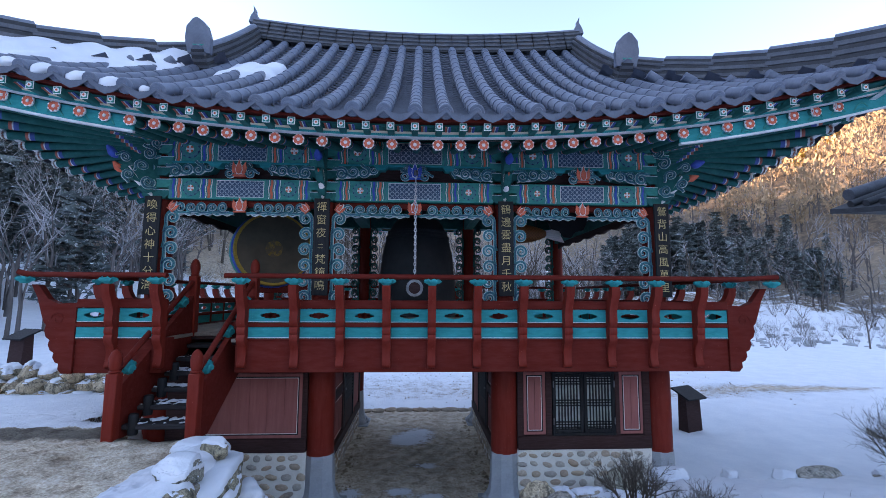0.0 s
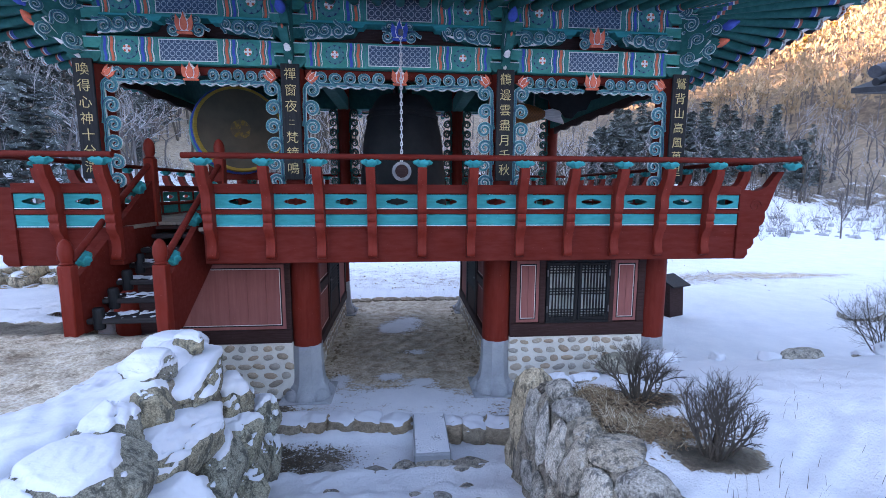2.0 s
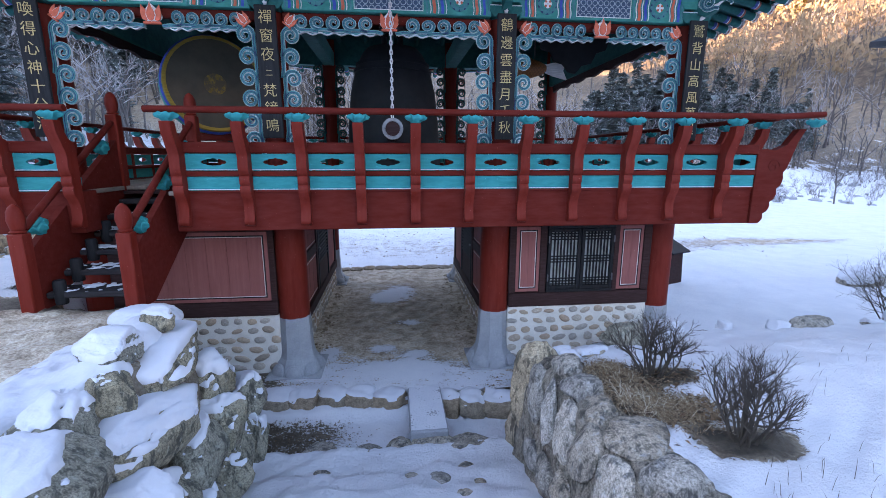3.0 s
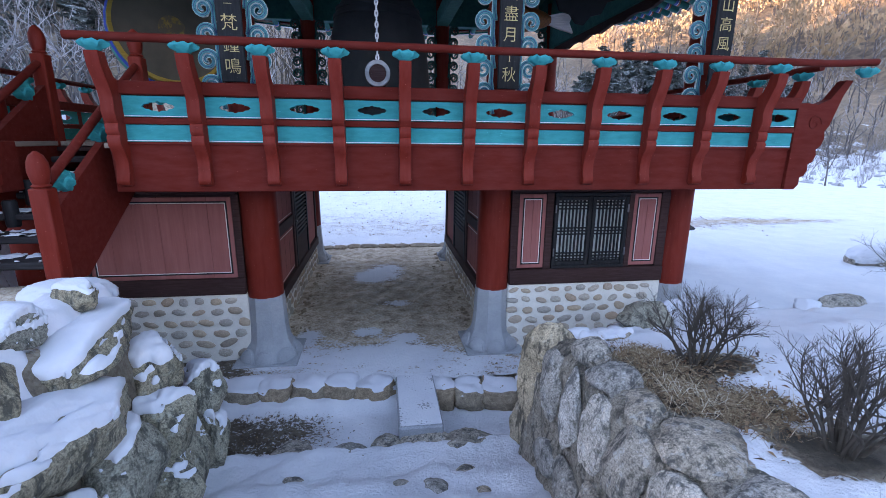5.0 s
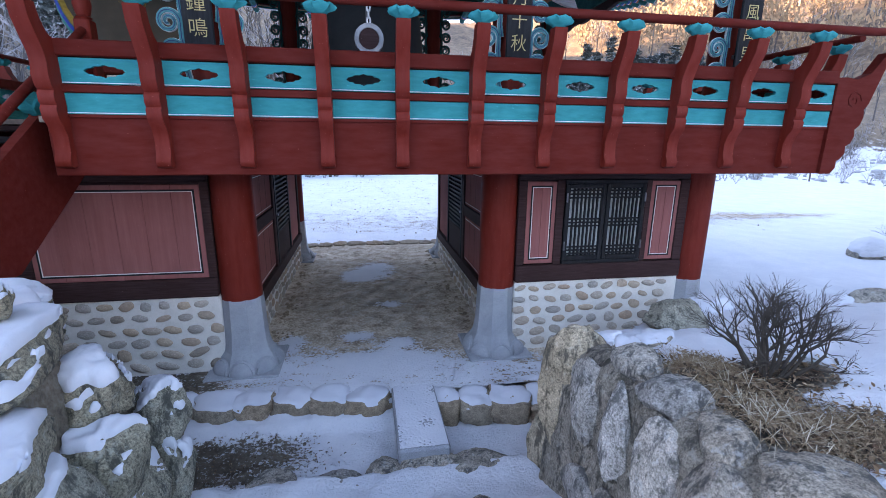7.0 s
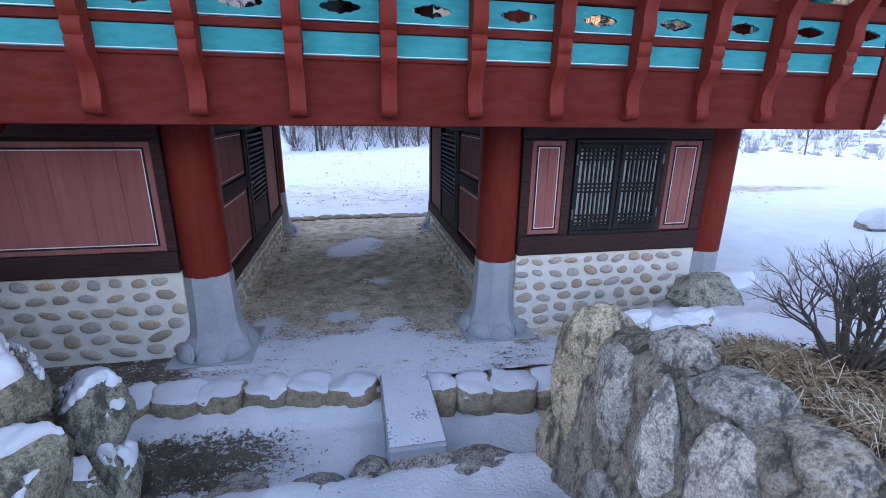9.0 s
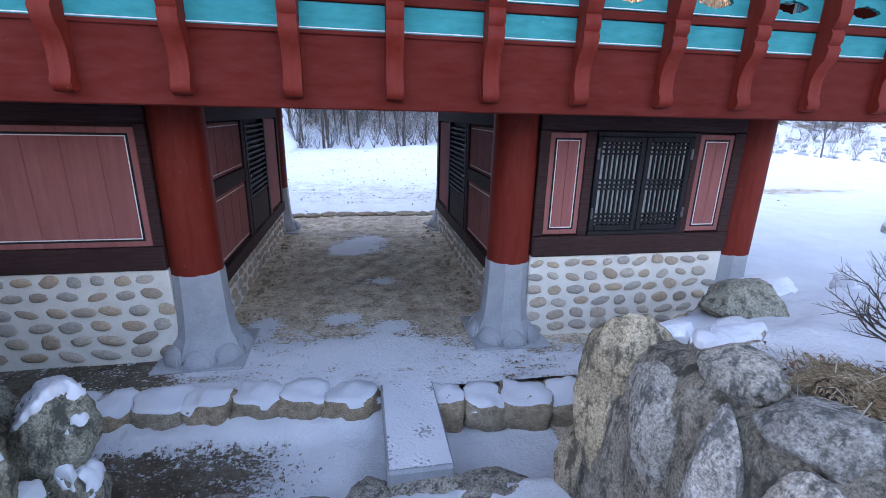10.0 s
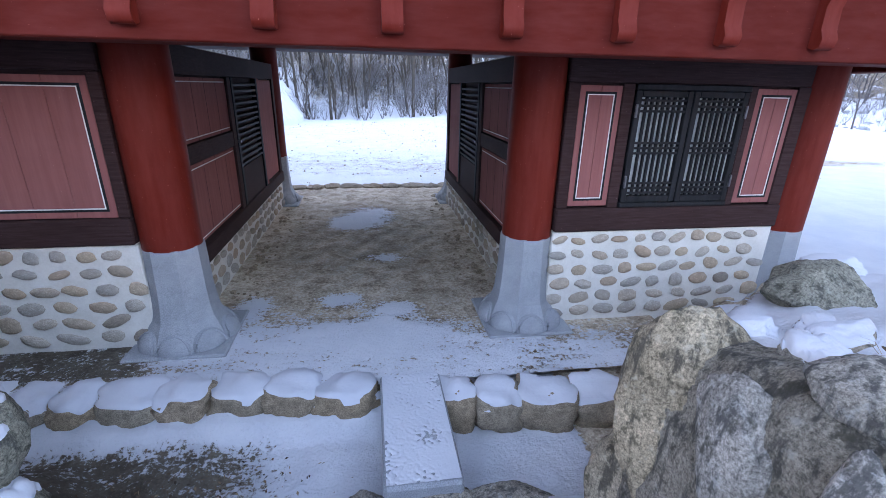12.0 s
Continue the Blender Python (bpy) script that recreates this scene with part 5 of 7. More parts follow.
def opening_trim(x0, x1, y, shaded=False):
    """Carved scrolls round an opening: a running row under the beam, a chain of curls down each side."""
    t = thing("opening_trim", "carved scrollwork at the rear opening, its shade put into dark colours" if shaded else "carved teal scrollwork with pale edges and coral lotus buds", "trim", "opening trims", at=((x0 + x1) / 2, y, 4.7))
    S, edge, band = (TRIM_SHADED, DARK, DARK) if shaded else (TRIM_D, STEEL, SCROLL_TEAL)
    top = 5.02 if shaded else 4.47
    cx, half = (x0 + x1) / 2, (x1 - x0) / 2
    for s in (-1, 1):
        xs = x0 + 0.10 if s < 0 else x1 - 0.10
        for k in range(9 if shaded else 6):
            piece("scroll", S, t, at(xs + s * 0.01 * (k % 2), y - 0.062, top - 0.232 * k, -s * 1.02, 1, 1.0, 0, s * -97))
        if shaded:
            continue
        n = 5
        step = (half - 0.30) / n
        for k in range(n):
            piece("scroll", S, t, at(cx + s * (0.20 + step * (k + 0.35)), y - 0.062, 4.618, -s * step / 0.21, 1, 0.86 if k % 2 == 0 else 0.72, 0, s * -7))
        line = [(cx + s * (0.10 + (half - 0.24) * a / 30), 4.512 + 0.014 * math.sin(a * 1.25)) for a in range(31)]
        part("lower_edge", Mesh().strip(line, 0.011, y - 0.05, y - 0.012), edge, t)
        part("edge_band", Mesh().strip([(p, q + 0.020) for p, q in line], 0.028, y - 0.045, y - 0.014), band, t)
        piece("lotus_bud", BUD, t, at(xs, y - 0.08, 4.615, 0.62, 1, 0.72, 0, -s * 40))
    if not shaded:
        part("red_rail", Mesh().box((x0, y, 4.64), (x1, y + 0.08, B0 - 0.002), 0.006), RED, t)
        piece("lotus_bud", BUD, t, at(cx, y - 0.08, 4.63, 1.0, 1, 1.0))
    return t


def upper_frame():
    f = thing("painted_frame", "painted beams and scroll brackets above the columns", "beam", kind="structure", at=(XC, YP, 5.2))
    for i in range(3):
        x0, x1 = UX[i] + 0.17, UX[i + 1] - 0.17
        cx = (x0 + x1) / 2
        painted_beam(f, x0, x1, B0, B1, YP, DIAPER)
        painted_beam(f, x0 - 0.05, x1 + 0.05, B2, B3, YP + 0.02, DIAPER_RED if i == 1 else DIAPER, False)
        part("lower_ledge", Mesh().box((x0 + 0.05, YP - 0.03, B2 - 0.028), (x1 - 0.05, YP + 0.2, B2 - 0.002), 0.004), TEAL, f)
        # a dark board fills the gap in place of its shade
        part("gap_board", Mesh().box((x0, YP + 0.16, B1), (x1, YP + 0.18, B2 - 0.03), 0.003), DARK, f, "dark board standing for the shade in the gap between the beams")
        # scroll bracket in the middle and half brackets at both ends
        piece("lotus_bud", BUD_B if i == 1 else BUD, f, at(cx, YP - 0.06, (B1 + B2) / 2 - 0.01, 1.0, 1, 1.15))
        part("bracket_block", Mesh().prism([(cx - 0.05, B1 + 0.19), (cx + 0.05, B1 + 0.19), (cx + 0.075, B2 - 0.03), (cx - 0.075, B2 - 0.03)], YP - 0.08, YP + 0.1), TEAL_DEEP_SHADED, f)
        part("bracket_plate", Mesh().prism([(cx - 0.19, B1 + 0.005), (cx + 0.19, B1 + 0.005), (cx + 0.11, B2 - 0.06), (cx - 0.11, B2 - 0.06)], YP - 0.02, YP + 0.12), RED, f)
        for s in (-1, 1):
            piece("scroll", SCROLL_D, f, at(cx + s * 0.15, YP - 0.04, B1 + 0.07, s * 0.78, 1, -0.78, 0, 30))
            piece("scroll", SCROLL_D, f, at(cx + s * 0.125, YP - 0.04, B1 + 0.185, s * 0.6, 1, 0.6, 0, 10))
            e = x0 if s > 0 else x1
            part("end_bracket", Mesh().prism([(e, B1 + 0.02), (e + s * 0.30, B1 + 0.045), (e + s * 0.62, B1 + 0.10), (e + s * 0.70, B2 - 0.03), (e, B2 - 0.03)], YP, YP + 0.15), TEAL_DEEP_SHADED, f)
            for k, (dx, dz, g) in enumerate(((0.10, 0.10, 0.95), (0.27, 0.13, 0.85), (0.43, 0.12, 0.85), (0.58, 0.16, 0.65))):
                piece("scroll", SCROLL_D, f, at(e + s * dx, YP - 0.02, B1 + dz, -s * g, 1, g if k % 2 else -g, 0, 20 * k))
            part("white_edge", Mesh().strip([(e + s * (0.02 + 0.06 * a), B1 + 0.012 + 0.011 * a + 0.012 * math.sin(a * 1.4)) for a in range(11)], 0.018, YP - 0.03, YP - 0.005), PALE, f)
            part("cap_block", Mesh().prism([(e + s * 0.62, B2 - 0.085), (e + s * 0.74, B2 - 0.085), (e + s * 0.78, B2 - 0.028), (e + s * 0.58, B2 - 0.028)], YP - 0.05, YP + 0.1), TEAL, f)
    # what sits on each column: stacked blocks, a wing with a blue bud towards the outside
    for k, x in enumerate(UX):
        side = -1 if k == 0 else 1 if k == 3 else 0
        for z0, w in ((4.74, 0.19), (4.90, 0.22), (5.08, 0.19), (5.24, 0.23), (5.42, 0.2), (5.58, 0.24)):
            m = Mesh().prism([(x - w + 0.05, z0), (x + w - 0.05, z0), (x + w, z0 + 0.06), (x + w, z0 + 0.13), (x - w, z0 + 0.13), (x - w, z0 + 0.06)], YP - 0.01, YP + 0.3)
            part("bearing_block", m, TEAL_DEEP_SHADED if w < 0.2 else GREEN, f)
            part("white_edge", Mesh().box((x - w, YP - 0.016, z0 + 0.118), (x + w, YP - 0.011, z0 + 0.128), 0.001), STEEL, f)
        ang = {-1: -45, 1: 45, 0: 0}[side]
        M = pose(x, YP + 0.05, 0, 0, 0, ang)
        reach = 1.3 if side else 1.0
        out = [(0.0, 4.86), (-0.10, 4.80), (-0.20, 4.86), (-0.16, 4.92), (-0.28, 4.98), (-0.40, 5.10), (-0.34, 5.16), (-0.22, 5.14), (-0.30, 5.24), (-0.44, 5.34), (-0.36, 5.40), (-0.20, 5.34), (-0.12, 5.50), (0.0, 5.58)]
        w = part("wing_bracket", Mesh().prism([(p * reach, q) for p, q in out], -0.05, 0.05, "x", m=M), TEAL_DEEP_SHADED, f, "carved wing bracket with painted buds")
        part("white_beak", Mesh().tube([M @ Vector((0, -0.30 * reach, 5.14)), M @ Vector((0, -0.20 * reach, 4.98)), M @ Vector((0, -0.10 * reach, 4.84)), M @ Vector((0, -0.04, 4.75))], [0.055, 0.05, 0.035, 0.01], 8), PALE, w, "white striped beak", 40)
        for dy, z, mat, g in ((-0.38, 5.10, CORAL, 0.75 if side else 0.25), (-0.44, 5.30, BLUE, 0.85), (-0.22, 5.22, CORAL, 0.6)):
            m = Mesh().lathe([(0.01, -0.10 * g), (0.06 * g, -0.05 * g), (0.075 * g, 0.01), (0.05 * g, 0.08 * g), (0.012, 0.14 * g)], 10, m=M @ pose(0, dy * reach, z, 60 + 20 * side))
            part("bud", m, mat, w, "", 40)
        if side:
            for j, (dx, z, g) in enumerate(((0.12, 4.95, 0.9), (0.30, 5.02, 0.8), (0.18, 5.18, 0.85), (0.34, 5.26, 0.75), (0.12, 5.38, 0.9), (0.05, 5.55, 0.8))):
                piece("scroll", SCROLL_D, f, M @ at(-0.056 * side, -dx * reach, z, 0.9 * g, 1, g, 0, 50 * j, 90 if side < 0 else -90))
                piece("scroll", SCROLL_D, f, at(x + side * (0.02 + 0.4 * dx), YP - 0.03, z, side * 0.8 * g, 1, -0.8 * g, 0, 40 * j))
    return f


upper_frame()
for i in range(3):
    opening_trim(UX[i] + 0.15, UX[i + 1] - 0.15, YP + 0.10)
    opening_trim(UX[i] + 0.15, UX[i + 1] - 0.15, YUB - 0.05, shaded=True)
for s, x in ((-1, UX[0]), (1, UX[3])):
    solo("side_beam", Mesh().box((x - 0.08, 7.0, B0), (x + 0.08, 11.75, 5.7), 0.01), TEAL_DEEP_SHADED, "teal side beam joining front and back columns", "beam", "structure")
solo("back_beam", Mesh().box((UX[0], YUB - 0.08, 5.12), (UX[3], YUB + 0.12, 5.75), 0.01), TEAL_DEEP_SHADED, "teal back beam over the rear columns", "beam", "structure")
# side trim as plain boards, coloured dark for the shade inside
for s, x in ((-1, UX[0]), (1, UX[3])):
    line = [(7.05 + 0.19 * a, 4.64 - 0.05 * math.sin(a * 0.85) ** 2) for a in range(25)]
    solo("side_valance", Mesh().prism([(7.05, B0)] + line + [(11.61, B0)], x - 0.03, x + 0.03, "x"), DARK, "carved valance along the side opening, interior shade put into its colour", "trim", "structure")
for x in UX[1:3]:
    solo("cross_beam", Mesh().box((x - 0.12, 7.0, 5.1), (x + 0.12, 11.8, 5.4), 0.02), TEAL_DEEP_SHADED, "dark painted cross beam under the ceiling", "beam", "structure")

# ---- signboards with a line of verse each ----
def signboard(x, words, y=6.55):
    z1, h, w = 4.755, 1.42, 0.23
    b = thing("signboard", "narrow black board with gold brush characters hung on a column", "signboard", "verse boards", at=(x, y, z1 - h))
    board = part("board", Mesh().box((x - w / 2, y, z1 - h), (x + w / 2, y + 0.03, z1), 0.006), BLACK, b)
    part("hanger", Mesh().box((x - 0.03, y + 0.03, z1 - 0.12), (x + 0.03, y + 0.17, z1 - 0.07), 0.004).box((x - 0.03, y + 0.03, z1 - h + 0.12), (x + 0.03, y + 0.17, z1 - h + 0.16), 0.004), IRON, b)
    for k, ch in enumerate(words):
        cu = bpy.data.curves.new("character", "FONT")
        cu.body, cu.size, cu.align_x, cu.align_y, cu.extrude = ch, 0.085 if ch == "二" else 0.155, "CENTER", "CENTER", 0.002
        cu.offset = -0.0012
        ob = bpy.data.objects.new("character", cu)
        me = bpy.data.meshes.new_from_object(ob)
        bpy.data.objects.remove(ob)
        me.materials.append(GOLD)
        piece("character", me, board, pose(x, y - 0.004, z1 - 0.135 - 0.192 * k, 90))
    return b


for x, words in zip((-4.0, -1.59, 1.13, 3.52), ("喚得心神十分清", "禪窗夜二梵鐘鳴", "鶴邊雲盡月千秋", "鷲背山高風萬里")):
    signboard(x, words)

# ---- what hangs and stands inside ----
def bell():
    x, y = XC + 0.02, 8.75
    b = thing("bell", "huge black bronze temple bell hanging from the roof", "bell", at=(x, y, 2.95))
    m = Mesh().lathe([(0.66, 2.98), (0.76, 2.97), (0.77, 3.06), (0.755, 3.2), (0.735, 3.6), (0.685, 4.1), (0.595, 4.5), (0.48, 4.72), (0.41, 4.80), (0.10, 4.86)], 40, m=pose(x, y, 0))
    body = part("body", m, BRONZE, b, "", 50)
    for z, r in ((3.10, 0.772), (3.22, 0.758), (4.55, 0.578), (4.45, 0.616)):
        part("band", Mesh().lathe([(r - 0.01, z - 0.025), (r + 0.012, z - 0.02), (r + 0.010, z + 0.02), (r - 0.015, z + 0.025)], 40, m=pose(x, y, 0)), BRONZE, body, "raised cast band", 50)
    part("dragon_loop", Mesh().tube([(x - 0.12, y, 4.84), (x - 0.13, y, 5.0), (x, y, 5.09), (x + 0.13, y, 5.0), (x + 0.12, y, 4.84)], 0.05, 10), BRONZE, b, "cast loop at the crown", 40)
    part("hook", Mesh().tube([(x, y, 5.04), (x, y, 5.12)], 0.03, 8).box((x - 0.2, y - 0.2, 5.11), (x + 0.2, y + 0.2, 5.80), 0.02), DARK, b)
    return b


bell()
k = thing("bell_striker", "horizontal log striker with iron ring hung on a chain", "bell striker", at=(-0.22, 7.6, 3.4))
log = part("log", Mesh().lathe([(0.085, 0.0), (0.10, 0.03), (0.10, 1.7), (0.09, 1.75)], 16, m=pose(-0.22, 6.52, 3.45, -90)), DARK, k, "", 40)
part("end_ring", Mesh().lathe([(0.125, 0.0), (0.125, 0.10)], 20, m=pose(-0.22, 6.515, 3.45, -90), cap=False).lathe([(0.125, 0.0), (0.088, 0.0), (0.084, 0.012)], 20, m=pose(-0.22, 6.512, 3.45, -90), cap=False), IRON, log, "grey iron end ring", 40)
LINK = Mesh().tube([(0.014 * math.cos(a * 0.7854), 0, 0.032 * math.sin(a * 0.7854)) for a in range(9)], 0.008, 6).data("chain_link", CHAIN, 50)
for j in range(31):
    piece("chain_link", LINK, k, at(-0.22, 6.55, 3.60 + 0.05 * j, rz=90 * (j % 2)))
part("chain_bracket", Mesh().box((-0.25, 6.52, 5.12), (-0.19, 6.70, 5.20), 0.01), IRON, k)
for yy in (7.9,):
    part("rear_rope", Mesh().tube([(-0.22, yy, 3.53), (-0.22, yy, 5.8)], 0.012, 6), IRON, k)


def drum():
    c = Vector((-2.95, 8.7, 4.22))
    d = thing("drum", "large barrel drum with worn tan skin on a red stand", "drum", at=(c.x, c.y, DECK))
    M = pose(*c, 90, 0, 24)
    part("body", Mesh().lathe([(0.68, 0.0), (0.74, -0.2), (0.77, -0.55), (0.74, -0.9), (0.68, -1.1)], 36, m=M), GREEN, d, "painted barrel body", 50)
    SKIN, nt, b = node_mat("drum_skin", 0.6)
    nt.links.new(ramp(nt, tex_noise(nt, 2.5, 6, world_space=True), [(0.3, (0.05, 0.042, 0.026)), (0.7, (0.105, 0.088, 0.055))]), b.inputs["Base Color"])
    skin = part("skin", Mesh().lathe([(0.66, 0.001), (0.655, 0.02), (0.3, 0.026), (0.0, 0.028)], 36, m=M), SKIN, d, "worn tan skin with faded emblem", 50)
    part("rim", Mesh().lathe([(0.655, 0.03), (0.70, 0.028), (0.715, -0.09), (0.69, -0.10)], 36, m=M, cap=False), paint("ochre_paint", (0.40, 0.27, 0.05), None, 0.6), d, "ochre rim", 50)
    part("blue_band", Mesh().lathe([(0.72, -0.10), (0.745, -0.12), (0.75, -0.22), (0.73, -0.23)], 36, m=M, cap=False), BLUE, d, "", 50)
    part("emblem", Mesh().lathe([(0.16, 0.029), (0.0, 0.031)], 20, m=M, cap=False), paint("faded_yellow", (0.30, 0.20, 0.05), (0.14, 0.11, 0.07), 0.6, (6, 6, 6), chips=0.45), skin, "faded yellow emblem")
    for s in (-1, 1):
        part("stand_post", Mesh().box((c.x + s * 0.62 - 0.05, c.y + 0.25, DECK), (c.x + s * 0.62 + 0.05, c.y + 0.37, DECK + 0.95), 0.012), RED, d)
        part("stand_foot", Mesh().box((c.x + s * 0.62 - 0.06, c.y - 0.3, DECK), (c.x + s * 0.62 + 0.06, c.y + 0.9, DECK + 0.08), 0.012), RED, d)
    part("cradle", Mesh().box((c.x - 0.68, c.y + 0.22, DECK + 0.62), (c.x + 0.68, c.y + 0.40, DECK + 0.75), 0.015), RED, d)
    return d


drum()


def wooden_fish():
    x0, y, z = 1.35, 8.9, 4.60
    f = thing("wooden_fish", "hanging carved wooden fish with orange scales and pale tail", "wooden fish", at=(x0, y, z))
    prof_ = [(0.02, 0.0), (0.14, 0.08), (0.19, 0.25), (0.20, 0.5), (0.17, 0.75), (0.11, 0.95), (0.06, 1.05)]
    m = Mesh().lathe(prof_, 20, m=pose(x0, y, z, 0, 90) @ Matrix.Diagonal((1, 0.8, 1, 1)))
    part("body", m, lattice_mat("fish_scales", (0.30, 0.10, 0.02), (0.05, 0.025, 0.01), 16.0), f, "orange scaled body", 60)
    part("tail", Mesh().prism([(x0 + 1.0, z - 0.05), (x0 + 1.2, z - 0.12), (x0 + 1.42, z - 0.17), (x0 + 1.35, z - 0.03), (x0 + 1.40, z + 0.12), (x0 + 1.2, z + 0.1), (x0 + 1.0, z + 0.06)], y - 0.03, y + 0.03), PALE, f, "pale forked tail")
    part("fin", Mesh().prism([(x0 + 0.3, z + 0.16), (x0 + 0.7, z + 0.15), (x0 + 0.55, z + 0.28), (x0 + 0.35, z + 0.26)], y - 0.015, y + 0.015), PALE, f)
    for s in (0.3, 0.85):
        part("hanging_rope", Mesh().tube([(x0 + s, y, z + 0.15), (x0 + s, y, 5.82)], 0.012, 6), IRON, f)
    return f


wooden_fish()
g = thing("cloud_gong", "flat black cloud-shaped metal gong hanging on cords", "gong", at=(2.75, 8.6, 4.45))
out = [(2.15, 5.05), (2.2, 4.84), (2.36, 4.80), (2.42, 4.66), (2.58, 4.62), (2.68, 4.50), (2.80, 4.48), (2.9, 4.60), (3.06, 4.64), (3.14, 4.80), (3.30, 4.85), (3.36, 5.05), (3.2, 5.12), (3.0, 5.08), (2.75, 5.14), (2.5, 5.08), (2.3, 5.12)]
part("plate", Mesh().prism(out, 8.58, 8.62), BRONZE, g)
for s in (2.4, 3.1):
    part("cord", Mesh().tube([(s, 8.6, 5.05), (s, 8.6, 5.82)], 0.012, 6), IRON, g)

# ---- boulders, kerb, steps ----
def boulder_data(seed, rough=0.22, flat=0.0):
    """A lump of about unit radius with facets and hollows."""
    bm = bmesh.new()
    bmesh.ops.create_icosphere(bm, subdivisions=5, radius=1.0)
    r = random.Random(seed)
    off = Vector((r.uniform(-50, 50), r.uniform(-50, 50), r.uniform(-50, 50)))
    planes = [(Vector((r.gauss(0, 1), r.gauss(0, 1), r.gauss(0, 1))).normalized(), r.uniform(0.62, 0.92)) for _ in range(9)]
    strata = Vector((r.gauss(0, 0.4), r.gauss(0, 0.4), 1)).normalized()
    for v in bm.verts:
        n = v.co.normalized()
        p = n * (1 + rough * noise.noise(n * 1.4 + off) + 0.06 * noise.noise(n * 4.5 + off))
        for q, d in planes:
            e = p.dot(q) - d
            if e > 0:
                p -= q * e * 0.85
        layer = math.sin(p.dot(strata) * 9 + 2.0 * noise.noise(p * 1.5 + off))
        v.co = p * (1 + 0.03 * noise.noise(n * 11 + off) + 0.022 * layer * abs(layer) + 0.03 * abs(noise.noise(n * 6 + off)))
    me = bpy.data.meshes.new("boulder")
    bm.to_mesh(me)
    bm.free()
    me.polygons.foreach_set("use_smooth", [True] * len(me.polygons))
    me.materials.append(ROCK)
    return me


BOULDERS = [boulder_data(s) for s in range(10)]


def snow_cap(me, m, name_parent, thick, limit, seed, z_min=None):
    """Snow lying on the upward faces of a boulder, rounded off towards its rim."""
    off = Vector((seed * 3.1, seed * 1.7, 0))
    mw = m
    n3 = mw.to_3x3().inverted().transposed()
    co = [mw @ v.co for v in me.vertices]
    no = [(n3 @ v.normal).normalized() for v in me.vertices]
    val = [no[i].z - limit + 0.30 * noise.noise(co[i] * 2.6 + off) + 0.04 * noise.noise(co[i] * 8.0 + off) for i in range(len(co))]
    M, ix = Mesh(), {}

    def put(key, c, n, v):
        if key not in ix:
            h = math.sqrt(max(0.0, min(1.0, v / 0.34))) * thick * (0.75 + 0.5 * noise.noise(c * 2.5 + off))
            ix[key] = len(M.v)
            M.v.append(tuple(c + n * (0.003 + h * 0.35) + Vector((0, 0, h))))
        return ix[key]

    for f in me.polygons:
        vi = f.vertices
        if max(val[i] for i in vi) <= 0:
            continue
        q = []
        for k, i in enumerate(vi):
            j = vi[(k + 1) % len(vi)]
            if val[i] > 0:
                q.append(put(i, co[i], no[i], val[i]))
            if (val[i] > 0) != (val[j] > 0):
                t = val[i] / (val[i] - val[j])
                q.append(put((min(i, j), max(i, j)), co[i].lerp(co[j], t), no[i].lerp(no[j], t), 0.0))
        if len(q) > 2:
            M.f.append(tuple(q))
            M.mi.append(0)
    return M if len(M.f) > 12 else None


def lay_snow(ob, cap):
    """Snow that rests on one stone."""
    c = part("snow_cap", cap, SNOW, None, "thick soft snow", 75)
    c.parent = ob
    c.matrix_parent_inverse = ob.matrix_world.inverted()




def boulder(name, x, y, z, sx, sy, sz, seed, turn=0, tilt=0, snow=0.0, limit=0.45, label="grey weathered boulder", group="", lean=0):
    me = BOULDERS[seed % len(BOULDERS)]
    m = pose(x, y, z, 0, lean, 0) @ pose(0, 0, 0, tilt, 0, turn) @ Matrix.Diagonal((sx, sy, sz, 1))
    ob = new(name, me)
    ob.matrix_basis = m
    ob.matrix_world = m
    if group == LW or label.startswith("dark"):
        ob.material_slots[0].link = "OBJECT"
        ob.material_slots[0].material = ROCK_MOSSY
    tagged(ob, label, "boulder", group)
    if snow:
        c = snow_cap(me, m, name, snow, limit, seed + x)
        if c:
            lay_snow(ob, c)
    return ob


LW = "boulders of the left bank"
# right-hand retaining wall: round boulders bedded in rough mortar, a tall boulder at its end
RW = "boulders of the right retaining wall"
RLABEL = "grey granite boulder with dark stains in a mortared bank"
ROUNDED = [boulder_data(s + 30, 0.16, 0.0) for s in range(8)]
MORTAR_GREY = rock_mat("rough_mortar", 0.78, (1.0, 0.96, 0.88))
LICHEN_ROCK = rock_mat("lichen_boulder", 1.4, (0.97, 0.98, 1.0))


def wall_crest(y):
    return float(np.interp(y, [1.0, 2.0, 3.0, 3.9, 4.5, 5.0, 5.3], [1.76, 1.64, 1.47, 1.40, 1.40, 1.24, 1.02]))


def wall_foot(y):
    return float(np.interp(y, [0, 1, 1.75, 2.3, 2.85, 3.65, 5.0, 5.3], [1.84, 1.63, 1.31, 1.12, 0.91, 0.62, 0.17, 0.1])) - 0.12


def wall_face(y, q):
    """Place on the bank's face: q 0 at the foot, 0.7 at the shoulder, 1 back in the terrace."""
    a, b = wall_foot(y), wall_crest(y)
    x = float(np.interp(q, [0, 0.2, 0.45, 0.6, 0.7, 0.82, 0.93, 1.0], [0.93, 0.97, 1.02, 1.06, 1.13, 1.27, 1.42, 1.5]))
    z = float(np.interp(q, [0, 0.2, 0.45, 0.6, 0.7, 0.82, 0.93, 1.0], [0, 0.32, 0.68, 0.86, 0.955, 1.0, 0.985, 0.9]))
    return Vector((x + 0.25 * float(ss(5.0, 5.3, y)), y, a + (b - a) * z))


